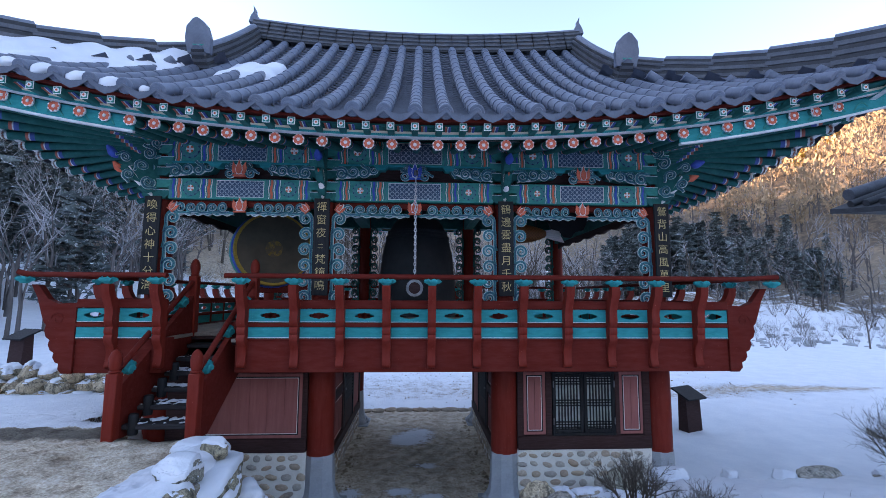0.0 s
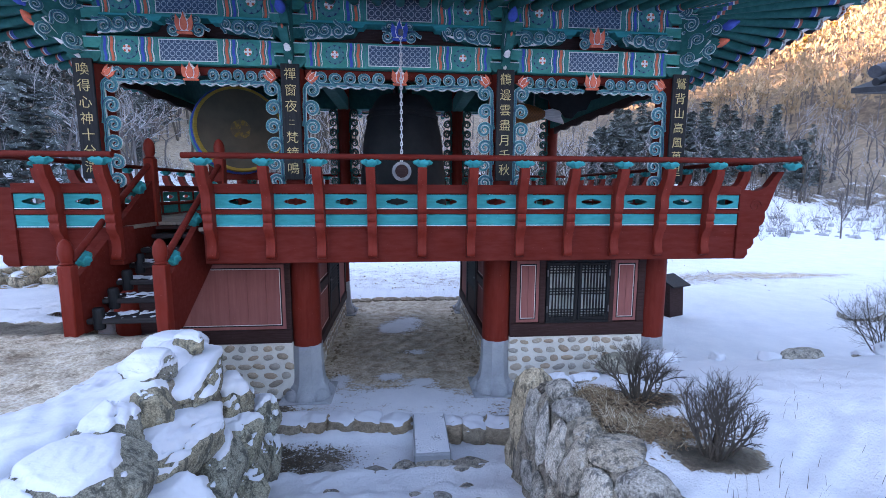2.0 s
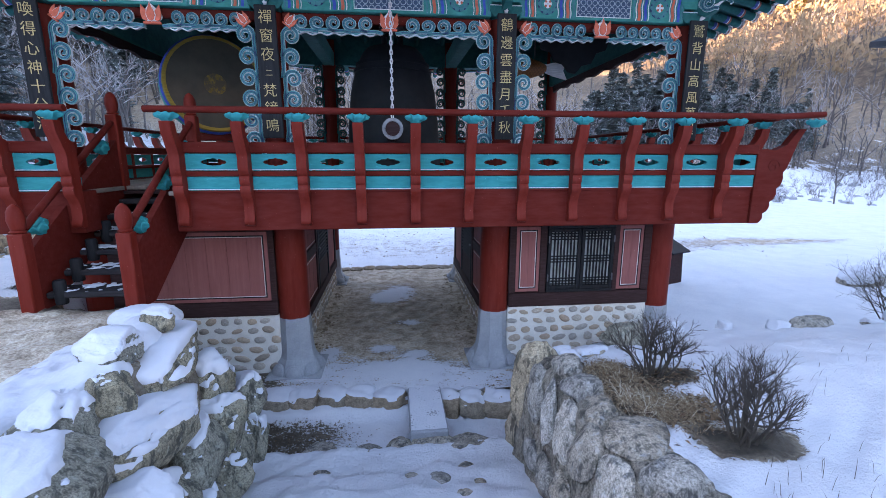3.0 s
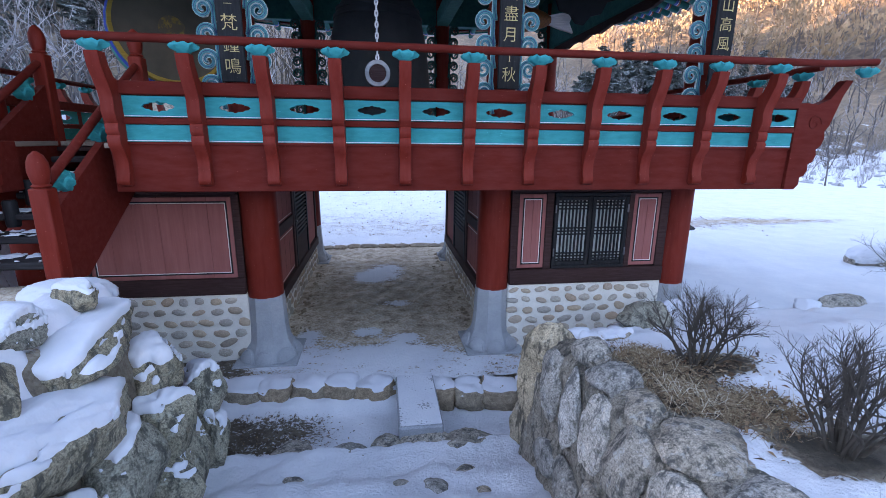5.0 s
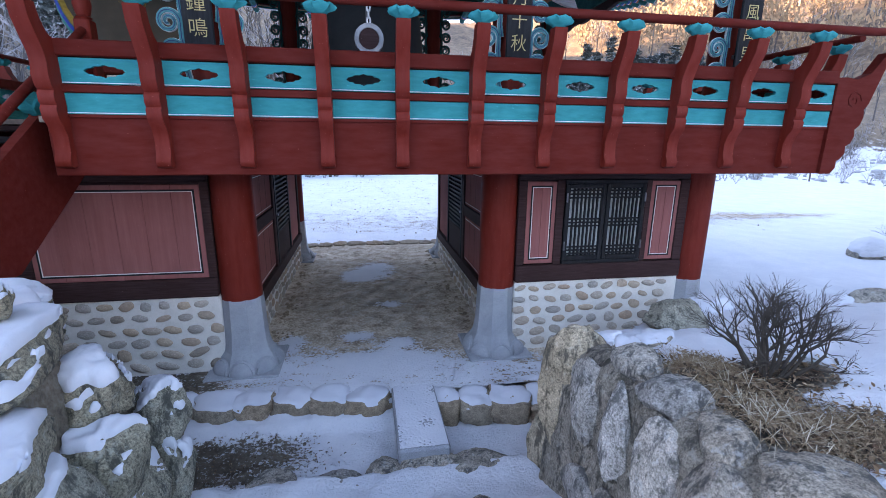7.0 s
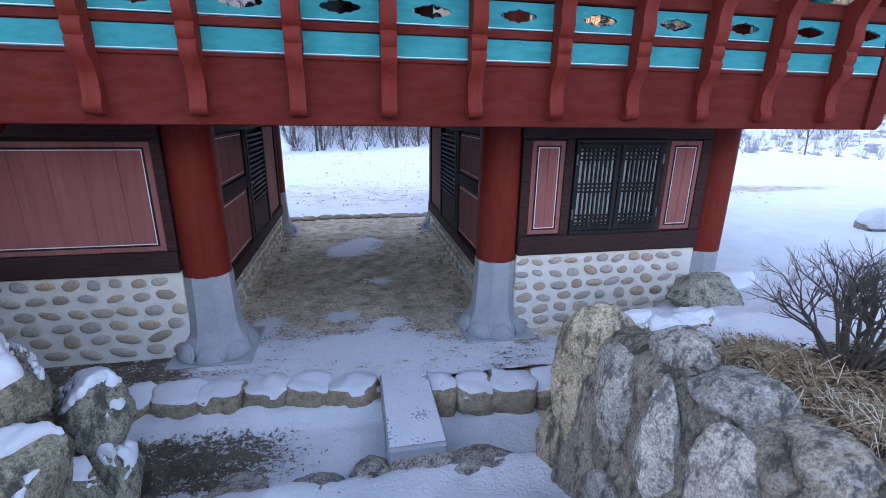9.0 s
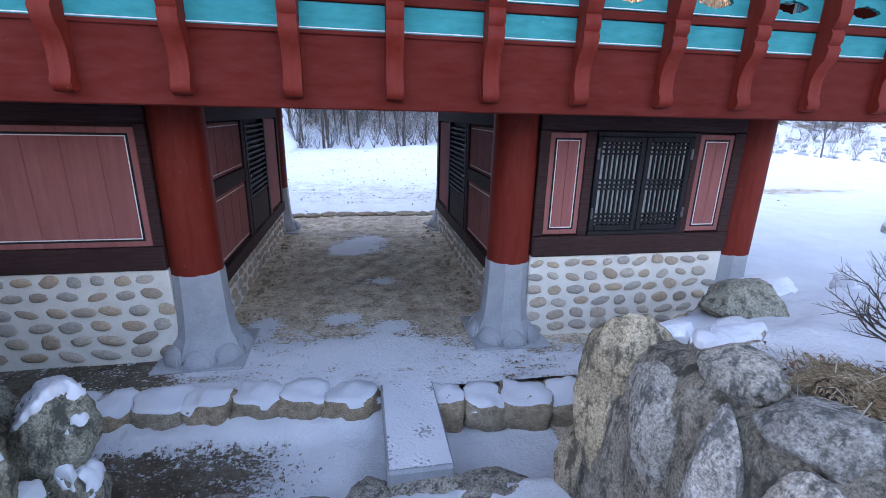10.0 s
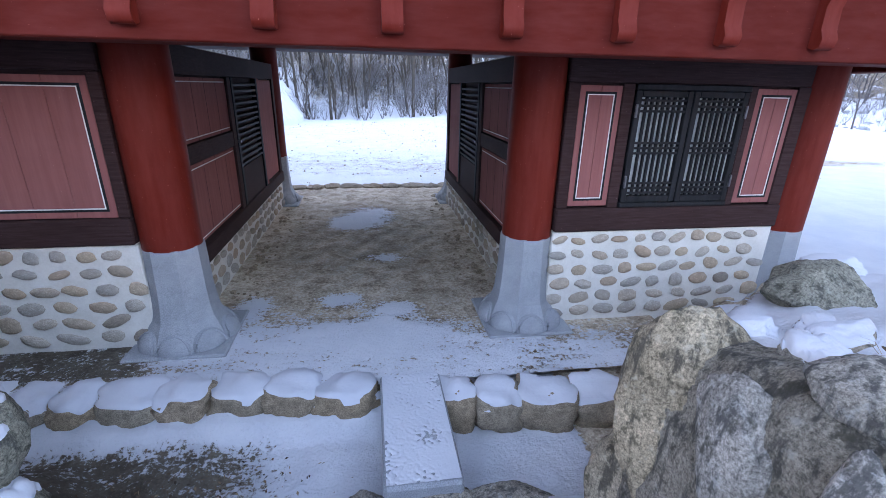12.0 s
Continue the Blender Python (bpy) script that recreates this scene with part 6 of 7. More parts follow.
def mortar_bank():
    ny, nq = 150, 40
    vs = []
    for i in range(ny + 1):
        y = 1.0 + 4.3 * i / ny
        for k in range(nq + 1):
            q = k / nq
            p = (wall_face(y, max(0, q - 0.05)) + wall_face(y, q) * 2 + wall_face(y, min(1, q + 0.05))) / 4
            d = 0.035 * noise.noise(p * 4.5) + 0.02 * noise.noise(p * 12) + 0.010 * noise.noise(p * 30)
            vs.append(p + Vector((-d * 0.8, 0, d * 0.6)))
    n = nq + 1
    fs = [(i * n + k, i * n + k + 1, (i + 1) * n + k + 1, (i + 1) * n + k) for i in range(ny) for k in range(nq)]
    m = Mesh().add(vs, [f[::-1] for f in fs])
    return solo("retaining_wall", m, MORTAR_GREY, "rough grey mortar bank holding round boulders beside the steps", "wall", "structure", smooth=70)


mortar_bank()


def bedded(y, q, along, across, deep, seed, roll=0.0, mat=None, label=RLABEL):
    """A boulder bedded in the bank: flat side out, turned to the face."""
    p = wall_face(y, q)
    up = (wall_face(y, min(1, q + 0.06)) - wall_face(y, max(0, q - 0.06))).normalized()
    e = Vector((0, 1, 0))
    out = e.cross(up).normalized()
    if out.x > 0 and out.z < 0.3:
        out = -out
    R = Matrix((e, up, out)).transposed().to_4x4()
    m = Matrix.Translation(p) @ R @ pose(0, 0, 0, 0, 0, roll) @ Matrix.Diagonal((along, across, deep, 1))
    ob = new("boulder", ROUNDED[seed % len(ROUNDED)])
    ob.matrix_world = m
    ob.material_slots[0].link = "OBJECT"
    ob.material_slots[0].material = mat or ROCK
    return tagged(ob, label, "boulder", RW)


for y, q, a, c, d, sd, ro in ((4.44, 0.78, 0.17, 0.13, 0.085, 0, 10), (4.08, 0.76, 0.19, 0.14, 0.095, 1, -12), (3.74, 0.74, 0.15, 0.12, 0.09, 2, 8), (3.36, 0.80, 0.22, 0.20, 0.09, 3, 20), (2.92, 0.76, 0.2, 0.16, 0.1, 4, -8), (2.50, 0.78, 0.19, 0.15, 0.1, 5, 0), (2.08, 0.76, 0.2, 0.16, 0.1, 6, 15), (1.66, 0.78, 0.2, 0.16, 0.1, 7, 0), (1.25, 0.77, 0.2, 0.16, 0.1, 1, 0)):
    bedded(y, q, a, c, d, sd, ro)
for k, (y, q, a, c, d, sd, ro) in enumerate(((4.62, 0.50, 0.17, 0.26, 0.07, 4, -25), (4.26, 0.46, 0.13, 0.27, 0.07, 5, -12), (3.94, 0.48, 0.14, 0.24, 0.07, 6, -8), (3.60, 0.50, 0.17, 0.22, 0.08, 7, 8), (3.20, 0.48, 0.19, 0.2, 0.09, 0, -15), (2.78, 0.5, 0.19, 0.17, 0.09, 1, 0), (2.36, 0.48, 0.19, 0.16, 0.09, 2, 10), (1.95, 0.5, 0.18, 0.15, 0.09, 3, 0), (1.55, 0.5, 0.18, 0.15, 0.09, 4, 0))):
    bedded(y, q, a, c, d, sd, ro, LICHEN_ROCK if k in (1, 2, 4) else None, "grey granite boulder with pale lichen in a mortared bank" if k in (1, 2, 4) else RLABEL)
for k in range(9):
    y = 4.5 - 0.37 * k
    bedded(y, 0.16, 0.18, 0.15, 0.085, k + 2, 20 * (k % 3) - 20)
for x, y, z, sx, sy, sz, sd, tu, ti, lb in ((1.19, 5.00, 0.78, 0.29, 0.27, 0.53, 1, 10, -6, "tall tan boulder with dark water stains at the wall's end"), (1.10, 5.14, 0.28, 0.19, 0.22, 0.30, 4, 40, 0, "smooth tan boulder at the wall's foot")):
    ob = new("boulder", ROUNDED[sd])
    ob.matrix_world = at(x, y, z, sx, sy, sz, ti, 0, tu)
    ob.material_slots[0].link = "OBJECT"
    ob.material_slots[0].material = ROCK_TAN
    tagged(ob, lb, "boulder", RW)
for x, y, z, sx, sy, sz, sd, tu in ((1.40, 5.02, 1.20, 0.12, 0.11, 0.11, 2, 20), (1.60, 4.84, 1.27, 0.24, 0.13, 0.10, 8, 15), (1.36, 4.72, 1.30, 0.15, 0.11, 0.09, 5, 60), (1.70, 5.02, 1.22, 0.16, 0.10, 0.08, 7, 40)):
    boulder("boulder", x, y, z - 0.03, sx, sy, sz, sd, tu, 0, 0.03 if x < 1.5 else 0.02, 0.62, RLABEL, RW)
boulder("boulder", 2.40, 5.60, 1.06, 0.33, 0.24, 0.20, 3, 20, 0, 0.0, 0.5, "dark grey boulder at the terrace edge", RW)
# low stones along the far edge of the terrace
rk = random.Random(5)
x = 2.6
while x < 8.5:
    s = rk.uniform(0.12, 0.3)
    boulder("edge_stone", x, 6.25 + rk.uniform(-0.1, 0.1), float(land(x, 6.25)) - 0.02, s, s * 0.7, s * 0.5, rk.randrange(10), rk.uniform(0, 180), 0, 0.05, 0.4, "snow-topped stone along the terrace edge", "terrace edge stones")
    x += s * 2 + rk.uniform(0.05, 0.5)
boulder("edge_stone", 5.45, 6.25, float(land(5.45, 6.25)) + 0.05, 0.34, 0.17, 0.12, 2, 10, 8, 0.0, 0.5, "bare grey slab lying at the terrace edge", "terrace edge stones")
boulder("field_stone", 10.8, 10.2, 0.25, 0.5, 0.4, 0.3, 6, 0, 0, 0.06, 0.4, "tan stone lying in the snow field", "")
# left-hand bank: slabs and boulders under snow
LLABEL = "grey lichened boulder under thick snow beside the steps"
CREST_STONES = (
    (-2.08, 4.56, 1.56, 0.3, 0.58, 0.17, 2, 4, 2, 0.05, 0.75), (-2.2, 4.18, 1.8, 0.2, 0.22, 0.11, 3, 25, 0, 0.05, 0.45),
    (-2.04, 3.36, 1.7, 0.22, 0.34, 0.18, 6, 20, -6, 0.05, 0.88), (-1.84, 2.84, 1.68, 0.3, 0.46, 0.24, 9, 10, -8, 0.06, 0.86),
    (-2.0, 3.78, 1.66, 0.15, 0.2, 0.16, 8, 50, 0, 0.03, 0.9), (-2.14, 4.72, 1.82, 0.11, 0.15, 0.1, 0, 60, 0, 0.03, 0.6),
    (-1.8, 1.85, 1.5, 0.3, 0.4, 0.28, 4, 65, 0, 0.06, 0.5), (-2.5, 5.18, 1.62, 0.3, 0.22, 0.14, 9, 15, 0, 0.05, 0.5),
    (-2.56, 5.28, 1.4, 0.34, 0.22, 0.22, 3, 0, 0, 0.04, 0.6),
)
FACE_STONES = (
    (-1.86, 3.95, 1.32, 0.33, 0.6, 0.19, 5, 4, -13, 0.06, 0.62), (-1.9, 4.98, 1.17, 0.23, 0.28, 0.21, 7, 10, 6, 0.05, 0.66),
    (-1.78, 4.22, 0.92, 0.26, 0.32, 0.28, 0, 30, 0, 0.05, 0.8), (-1.76, 4.7, 0.86, 0.25, 0.27, 0.25, 8, 15, 0, 0.05, 0.62),
    (-1.74, 3.62, 0.86, 0.26, 0.32, 0.28, 9, 15, 0, 0.05, 0.78), (-1.72, 3.3, 1.16, 0.26, 0.34, 0.22, 2, 80, 0, 0.05, 0.7),
    (-1.74, 3.1, 0.85, 0.26, 0.34, 0.26, 7, 0, 0, 0.05, 0.75), (-1.78, 2.4, 1.3, 0.28, 0.4, 0.26, 1, 25, 0, 0.06, 0.5),
)
FOOT_STONES = (
    (-1.77, 5.36, 0.74, 0.18, 0.22, 0.3, 1, 40, 0, 0.04, 0.6), (-1.7, 5.24, 0.36, 0.18, 0.22, 0.28, 4, 20, 0, 0.04, 0.55),
    (-1.72, 4.52, 0.5, 0.24, 0.3, 0.26, 3, 70, 0, 0.05, 0.8), (-1.72, 4.02, 0.58, 0.24, 0.3, 0.26, 6, 45, 0, 0.05, 0.8),
    (-1.72, 4.92, 0.42, 0.22, 0.26, 0.26, 5, 20, 0, 0.04, 0.65), (-2.1, 5.2, 0.62, 0.28, 0.2, 0.34, 6, 0, 0, 0.0, 0.6),
    (-2.4, 5.4, 0.75, 0.4, 0.22, 0.38, 2, 30, 0, 0.0, 0.6),
)
for x, y, z, sx, sy, sz, sd, tu, ti, sn, li in CREST_STONES + FACE_STONES + FOOT_STONES:
    boulder("boulder", x, y, z, sx, sy, sz, sd, tu, ti, sn, li, LLABEL, LW)


def bank_snow():
    """The thick mantle that lies on the bank's crest and sinks between its stones."""
    nx, ny = 56, 150
    vs, drop = [], []
    for j in range(ny + 1):
        y = 1.2 + 4.25 * j / ny
        for i in range(nx + 1):
            u = i / nx
            rim = -2.02 + 0.20 * noise.noise(Vector((y * 2.3, 1.7, 0))) + 0.07 * noise.noise(Vector((y * 7, 4.2, 0))) - 0.35 * float(ss(5.0, 5.45, y)) - 0.14 * float(ss(3.9, 3.3, y))
            back = -3.35 + 0.20 * (y - 1.5) + 0.15 * noise.noise(Vector((y * 1.4, 9.1, 0)))
            x = back + (rim - back) * u
            g = float(land(x, y))
            top = 1.70 + 0.035 * (4.6 - y) + 0.12 * math.exp(-((x + 2.2) / 0.33) ** 2) * (0.6 + 0.5 * math.cos((y - 4.65) * 2.2)) + 0.05 * noise.noise(Vector((x * 3, y * 3, 2))) + 0.02 * noise.noise(Vector((x * 9, y * 9, 5)))
            e = min(1.0, u / 0.35)
            z = g + (max(top, g + 0.05) - g) * e * e * (3 - 2 * e) if x < -2.1 else top
            z -= 0.16 * max(0.0, (u - 0.86) / 0.14) ** 2 + 0.05 * float(ss(5.15, 5.45, y))
            vs.append(Vector((x, y, z - (0.03 if i == 0 else 0))))
    n = nx + 1
    fs = [(j * n + i, j * n + i + 1, (j + 1) * n + i + 1, (j + 1) * n + i) for j in range(ny) for i in range(nx)]
    low = [v - Vector((-0.04, 0, 0.10 + 0.04 * noise.noise(v * 5))) for v in vs[nx::n]]
    o = len(vs)
    fs += [(j * n + nx, o + j, o + j + 1, (j + 1) * n + nx) for j in range(ny)]
    end = [v - Vector((0, -0.03, 0.14)) for v in vs[ny * n:]]
    o2 = o + len(low)
    fs += [(ny * n + i, ny * n + i + 1, o2 + i + 1, o2 + i) for i in range(nx)]
    return solo("bank_snow", Mesh().add(vs + low + end, fs), SNOW, "thick mantle of snow over the boulder bank", "snow", "stuff", smooth=75)


bank_snow()
# kerb of rough stones in front of the porch
KERB_D = []
for s in range(5):
    bm = bmesh.new()
    bmesh.ops.create_cube(bm, size=1.0)
    bmesh.ops.subdivide_edges(bm, edges=bm.edges[:], cuts=8, use_grid_fill=True)
    off = Vector((s * 7.3, s * 2.9, 0))
    for v in bm.verts:
        n = v.co.normalized() * 0.62
        v.co = v.co.lerp(n, 0.76)
        v.co += v.co.normalized() * 0.15 * noise.noise(v.co * 3 + off) + v.co.normalized() * 0.04 * noise.noise(v.co * 8 + off)
    me = bpy.data.meshes.new("kerb_stone")
    bm.to_mesh(me)
    bm.free()
    me.polygons.foreach_set("use_smooth", [True] * len(me.polygons))
    me.materials.append(KERB)
    KERB_D.append(me)
rk = random.Random(3)


def kerb_y(x):
    return 6.24 - 0.105 * x - 0.05 * math.sin(x * 2)


x = -2.75
while x < 1.55:
    w = rk.uniform(0.2, 0.4)
    if not (-0.16 < x + w / 2 < 0.37):
        me = rk.choice(KERB_D)
        m = pose(x + w / 2, kerb_y(x + w / 2), 0.06, rk.uniform(-6, 6), rk.uniform(-5, 5), -6 + rk.uniform(-8, 8)) @ Matrix.Diagonal((w * 1.1, 0.34, 0.28, 1))
        ob = new("kerb_stone", me)
        ob.matrix_world = m
        tagged(ob, "rough kerb stone dusted with snow at the porch edge", "kerb stone", "porch kerb")
        c = snow_cap(me, m, "", 0.006, 0.70, x)
        if c:
            lay_snow(ob, c)
    x += w
# stone slab bridging the gutter
slab = solo("stone_slab", Mesh().box((-0.10, 5.35, 0.10), (0.32, 6.31, 0.235), 0.018, m=Matrix.Translation((0, 0, 0))), GRANITE, "pale granite slab bridging the gutter, dusted with snow", "stone slab")


def snow_sheet(M, x0, x1, y0, y1, z, n, thick, limit, seed, fade=0.0, fine=17):
    """A thin sheet of snow with a ragged outline on something flat."""
    m = max(4, int(n * (y1 - y0) / (x1 - x0)))
    f = lambda x, y: noise.noise(Vector((x * 5, y * 5, seed))) * 0.7 + noise.noise(Vector((x * fine, y * fine, seed))) * 0.6 - limit + min(0.0, 0.25 - fade * abs(y - (y0 + y1) / 2) / (y1 - y0))
    for i in range(n):
        for j in range(m):
            q = []
            cs = [(x0 + (x1 - x0) * (i + a) / n, y0 + (y1 - y0) * (j + b) / m) for a, b in ((0, 0), (1, 0), (1, 1), (0, 1))]
            vals = [f(*c) for c in cs]
            for k in range(4):
                c, d, va, vb = cs[k], cs[(k + 1) % 4], vals[k], vals[(k + 1) % 4]
                if va > 0:
                    q.append((*c, z + 0.002 + thick * min(1, math.sqrt(va) * 1.6)))
                if (va > 0) != (vb > 0):
                    t = va / (va - vb)
                    q.append((c[0] + (d[0] - c[0]) * t, c[1] + (d[1] - c[1]) * t, z + 0.002))
            if len(q) > 2:
                M.add(q, [tuple(range(len(q)))])
    return M


solo("snow_crust", snow_sheet(Mesh(), -0.085, 0.305, 5.37, 6.29, 0.235, 60, 0.006, -0.34, 3.0, fine=46), SNOW, "thin broken snow crust on the slab", "snow", "stuff", smooth=60)
# stones of the lowest step and bare stones showing through the snow of the lane
rk = random.Random(9)
for x, y, w, h in ((-0.55, 5.26, 0.40, 0.17), (-0.20, 5.30, 0.26, 0.14), (0.12, 5.36, 0.42, 0.16), (0.52, 5.28, 0.46, 0.17), (-1.05, 5.30, 0.3, 0.15)):
    boulder("step_stone", x, y, float(land(x, y - 0.12)) - 0.085, w * 0.66, 0.2, h * 0.55, rk.randrange(10), rk.uniform(-15, 15), 0, 0.0, 0.78, "worn grey step stone showing through snow", "lane step stones")
for x, y in ((0.15, 4.55), (0.32, 4.2), (0.40, 4.75), (-0.1, 4.62), (0.28, 3.9), (-0.95, 4.85), (0.5, 4.45)):
    s = rk.uniform(0.07, 0.13)
    boulder("step_stone", x, y, float(land(x, y)) - s * 0.12, s, s * 0.7, s * 0.4, rk.randrange(10), rk.uniform(0, 180), 0, 0.0, 0.5, "worn grey step stone showing through snow", "lane step stones")
# pale row of paving stones at the far end of the passage
rk = random.Random(2)
x = -1.9
while x < 1.5:
    w = rk.uniform(0.3, 0.5)
    ob = new("edge_paver", rk.choice(KERB_D))
    ob.matrix_world = at(x + w / 2, 12.75 + rk.uniform(-0.04, 0.04), 0.13, w * 1.02, 0.34, 0.2, rz=rk.uniform(-5, 5))
    tagged(ob, "tan paving stone at the passage's far edge", "paving stone", "far edge pavers")
    x += w
# rubble wall on the rise beyond the stair
rk = random.Random(12)
for row in range(3):
    x = -9.8 + 0.12 * row
    while x < -5.75:
        w = rk.uniform(0.26, 0.56)
        ob = boulder("rubble_stone", x + w * 0.5, 8.9 + 0.12 * row + rk.uniform(-0.06, 0.06), 1.40 + 0.215 * row + rk.uniform(-0.02, 0.02), w * 0.60, 0.24, 0.155, rk.randrange(10), rk.uniform(-14, 14), 0, 0.05 if row == 2 else 0.02, 0.55 if row == 2 else 0.86, "tan rubble stone in a dry-laid wall with snow", "rubble wall")
        ob.material_slots[0].link = "OBJECT"
        ob.material_slots[0].material = ROCK_TAN
        x += w * 0.98

# ---- plants ----
def fast_mesh(name, V, F, mats, smooth=False, mi=None):
    """A mesh from arrays of corners and of triangles or quads."""
    me = bpy.data.meshes.new(name)
    V, F = np.asarray(V, np.float32), np.asarray(F, np.int32)
    k = F.shape[1]
    me.vertices.add(len(V))
    me.vertices.foreach_set("co", V.reshape(-1))
    me.loops.add(F.size)
    me.loops.foreach_set("vertex_index", F.reshape(-1))
    me.polygons.add(len(F))
    me.polygons.foreach_set("loop_start", np.arange(len(F), dtype=np.int32) * k)
    for m in mats if isinstance(mats, (list, tuple)) else [mats]:
        me.materials.append(m)
    if mi is not None:
        me.polygons.foreach_set("material_index", np.asarray(mi, np.int32))
    if smooth:
        me.polygons.foreach_set("use_smooth", np.ones(len(F), bool))
    me.update(calc_edges=True)
    return me


def grow(r, start, way, length, radius, depth, forks, spread, segs, bend=0.18, up=0.05, shrink=0.72):
    """Branching: appends (a, b, ra, rb) to segs."""
    p, d = Vector(start), Vector(way).normalized()
    n = 3
    for i in range(n):
        d = (d + Vector((r.uniform(-bend, bend), r.uniform(-bend, bend), r.uniform(-bend, bend) + up))).normalized()
        q = p + d * (length / n)
        ra, rb = radius * (1 - 0.4 * i / n), radius * (1 - 0.4 * (i + 1) / n)
        segs.append((p.copy(), q.copy(), ra, rb))
        if depth and i > 0:
            for _ in range(forks if i == n - 1 else max(1, forks - 1)):
                s = Vector((r.gauss(0, 1), r.gauss(0, 1), r.gauss(0, 0.8)))
                grow(r, q, d + s.normalized() * spread, length * shrink * r.uniform(0.7, 1.1), rb * 0.68, depth - 1, forks, spread, segs, bend, up, shrink)
        p = q


def tubes(segs, sides=3):
    V, F = [], []
    for a, b, ra, rb in segs:
        d = (b - a).normalized()
        u = d.cross(Vector((0, 0, 1)) if abs(d.z) < 0.9 else Vector((1, 0, 0))).normalized()
        w = d.cross(u)
        o = len(V)
        for p, q in ((a, ra), (b, rb)):
            for k in range(sides):
                t = 2 * math.pi * k / sides
                V.append(p + (u * math.cos(t) + w * math.sin(t)) * q)
        F += [(o + k, o + (k + 1) % sides, o + sides + (k + 1) % sides, o + sides + k) for k in range(sides)]
    return np.array([tuple(v) for v in V]), np.array(F)


def bush(x, y, width, height, seed, label, stems=13, lean=0.0):
    r = random.Random(seed)
    z = float(land(x, y)) - 0.03
    b = thing("bush", label, "bush", "bare bushes", at=(x, y, z))
    for k in range(stems):
        a = 2 * math.pi * k / stems * 1.618 * 2 + r.uniform(-0.3, 0.3)
        out = math.sqrt((k + 0.5) / stems)
        segs = []
        grow(r, (x + 0.07 * out * math.cos(a), y + 0.07 * out * math.sin(a), z), (math.cos(a) * out * width / height * 1.05 + lean, math.sin(a) * out * width / height * 1.05, 1.0), height * (0.46 - 0.08 * out) * r.uniform(0.85, 1.1), 0.011, 3, 3, 0.78, segs, 0.16, 0.07, 0.56)
        V, F = tubes(segs, 4)
        part("branch", fast_mesh("branch", V, F, TWIG), TWIG, b)
    return b


bush(1.80, 4.15, 0.40, 0.70, 3, "bare rounded shrub with dense brown twigs in snow", 16)
bush(1.86, 3.26, 0.40, 0.72, 5, "bare rounded shrub with many thin grey-brown stems", 18)
bush(2.95, 2.05, 0.5, 0.8, 8, "bare shrub with thin upright twigs", 12)
bush(7.2, 6.6, 0.9, 1.7, 11, "large bare shrub with fine spreading twigs", 14, -0.3)


def blades(name, spots, n, label, mat, h=(0.06, 0.16), flat=0.8, seed=1):
    r = np.random.RandomState(seed)
    V, F = [], []
    for _ in range(n):
        cx, cy, sx, sy = spots[r.randint(len(spots))]
        x, y = cx + r.normal() * sx, cy + r.normal() * sy
        z = float(land(x, y)) + 0.002
        a, hh = r.uniform(0, 6.283), r.uniform(*h)
        d = np.array([math.cos(a), math.sin(a)])
        lean = r.uniform(0.3, 1.0) * flat
        w = 0.0016
        o = len(V)
        p = np.array([-d[1], d[0]]) * w
        m = np.array([x, y]) + d * hh * lean * 0.6
        e = np.array([x, y]) + d * hh * lean * 1.5
        V += [(x - p[0], y - p[1], z), (x + p[0], y + p[1], z), (m[0] + p[0] * 0.8, m[1] + p[1] * 0.8, z + hh * 0.6), (m[0] - p[0] * 0.8, m[1] - p[1] * 0.8, z + hh * 0.6), (e[0] + p[0] * 0.2, e[1] + p[1] * 0.2, z + hh * (1 - 0.7 * lean) + 0.01), (e[0] - p[0] * 0.2, e[1] - p[1] * 0.2, z + hh * (1 - 0.7 * lean) + 0.01)]
        F += [(o, o + 1, o + 2, o + 3), (o + 3, o + 2, o + 4, o + 5)]
    return tagged(new(name, fast_mesh(name, V, F, mat)), label, "grass", kind="stuff")


blades("dry_grass", [(1.46, 4.05, 0.10, 0.24), (1.52, 3.78, 0.12, 0.16), (1.70, 3.62, 0.13, 0.10), (1.52, 4.28, 0.08, 0.06)], 4200, "matted dry straw-coloured grass on the bank", DRY, (0.012, 0.06), 3.2)
blades("weeds", [(1.7, 2.8, 0.25, 0.2), (2.2, 2.7, 0.4, 0.25), (3.0, 3.6, 0.8, 0.5), (0.98, 4.6, 0.03, 0.15)], 130, "thin dry weed stalks poking through snow", TWIG, (0.05, 0.12), 0.35, 4)


def litter_mat():
    """Dead leaves and bits of straw, each its own shade."""
    m, nt, b = node_mat("leaf_litter", 0.9)
    geo = nt.nodes.new("ShaderNodeNewGeometry")
    nt.links.new(ramp(nt, geo.outputs["Random Per Island"], [(0.0, (0.025, 0.018, 0.012)), (0.35, (0.09, 0.06, 0.036)), (0.7, (0.20, 0.12, 0.065)), (0.9, (0.40, 0.31, 0.20)), (1.0, (0.12, 0.055, 0.03))]), b.inputs["Base Color"])
    return m


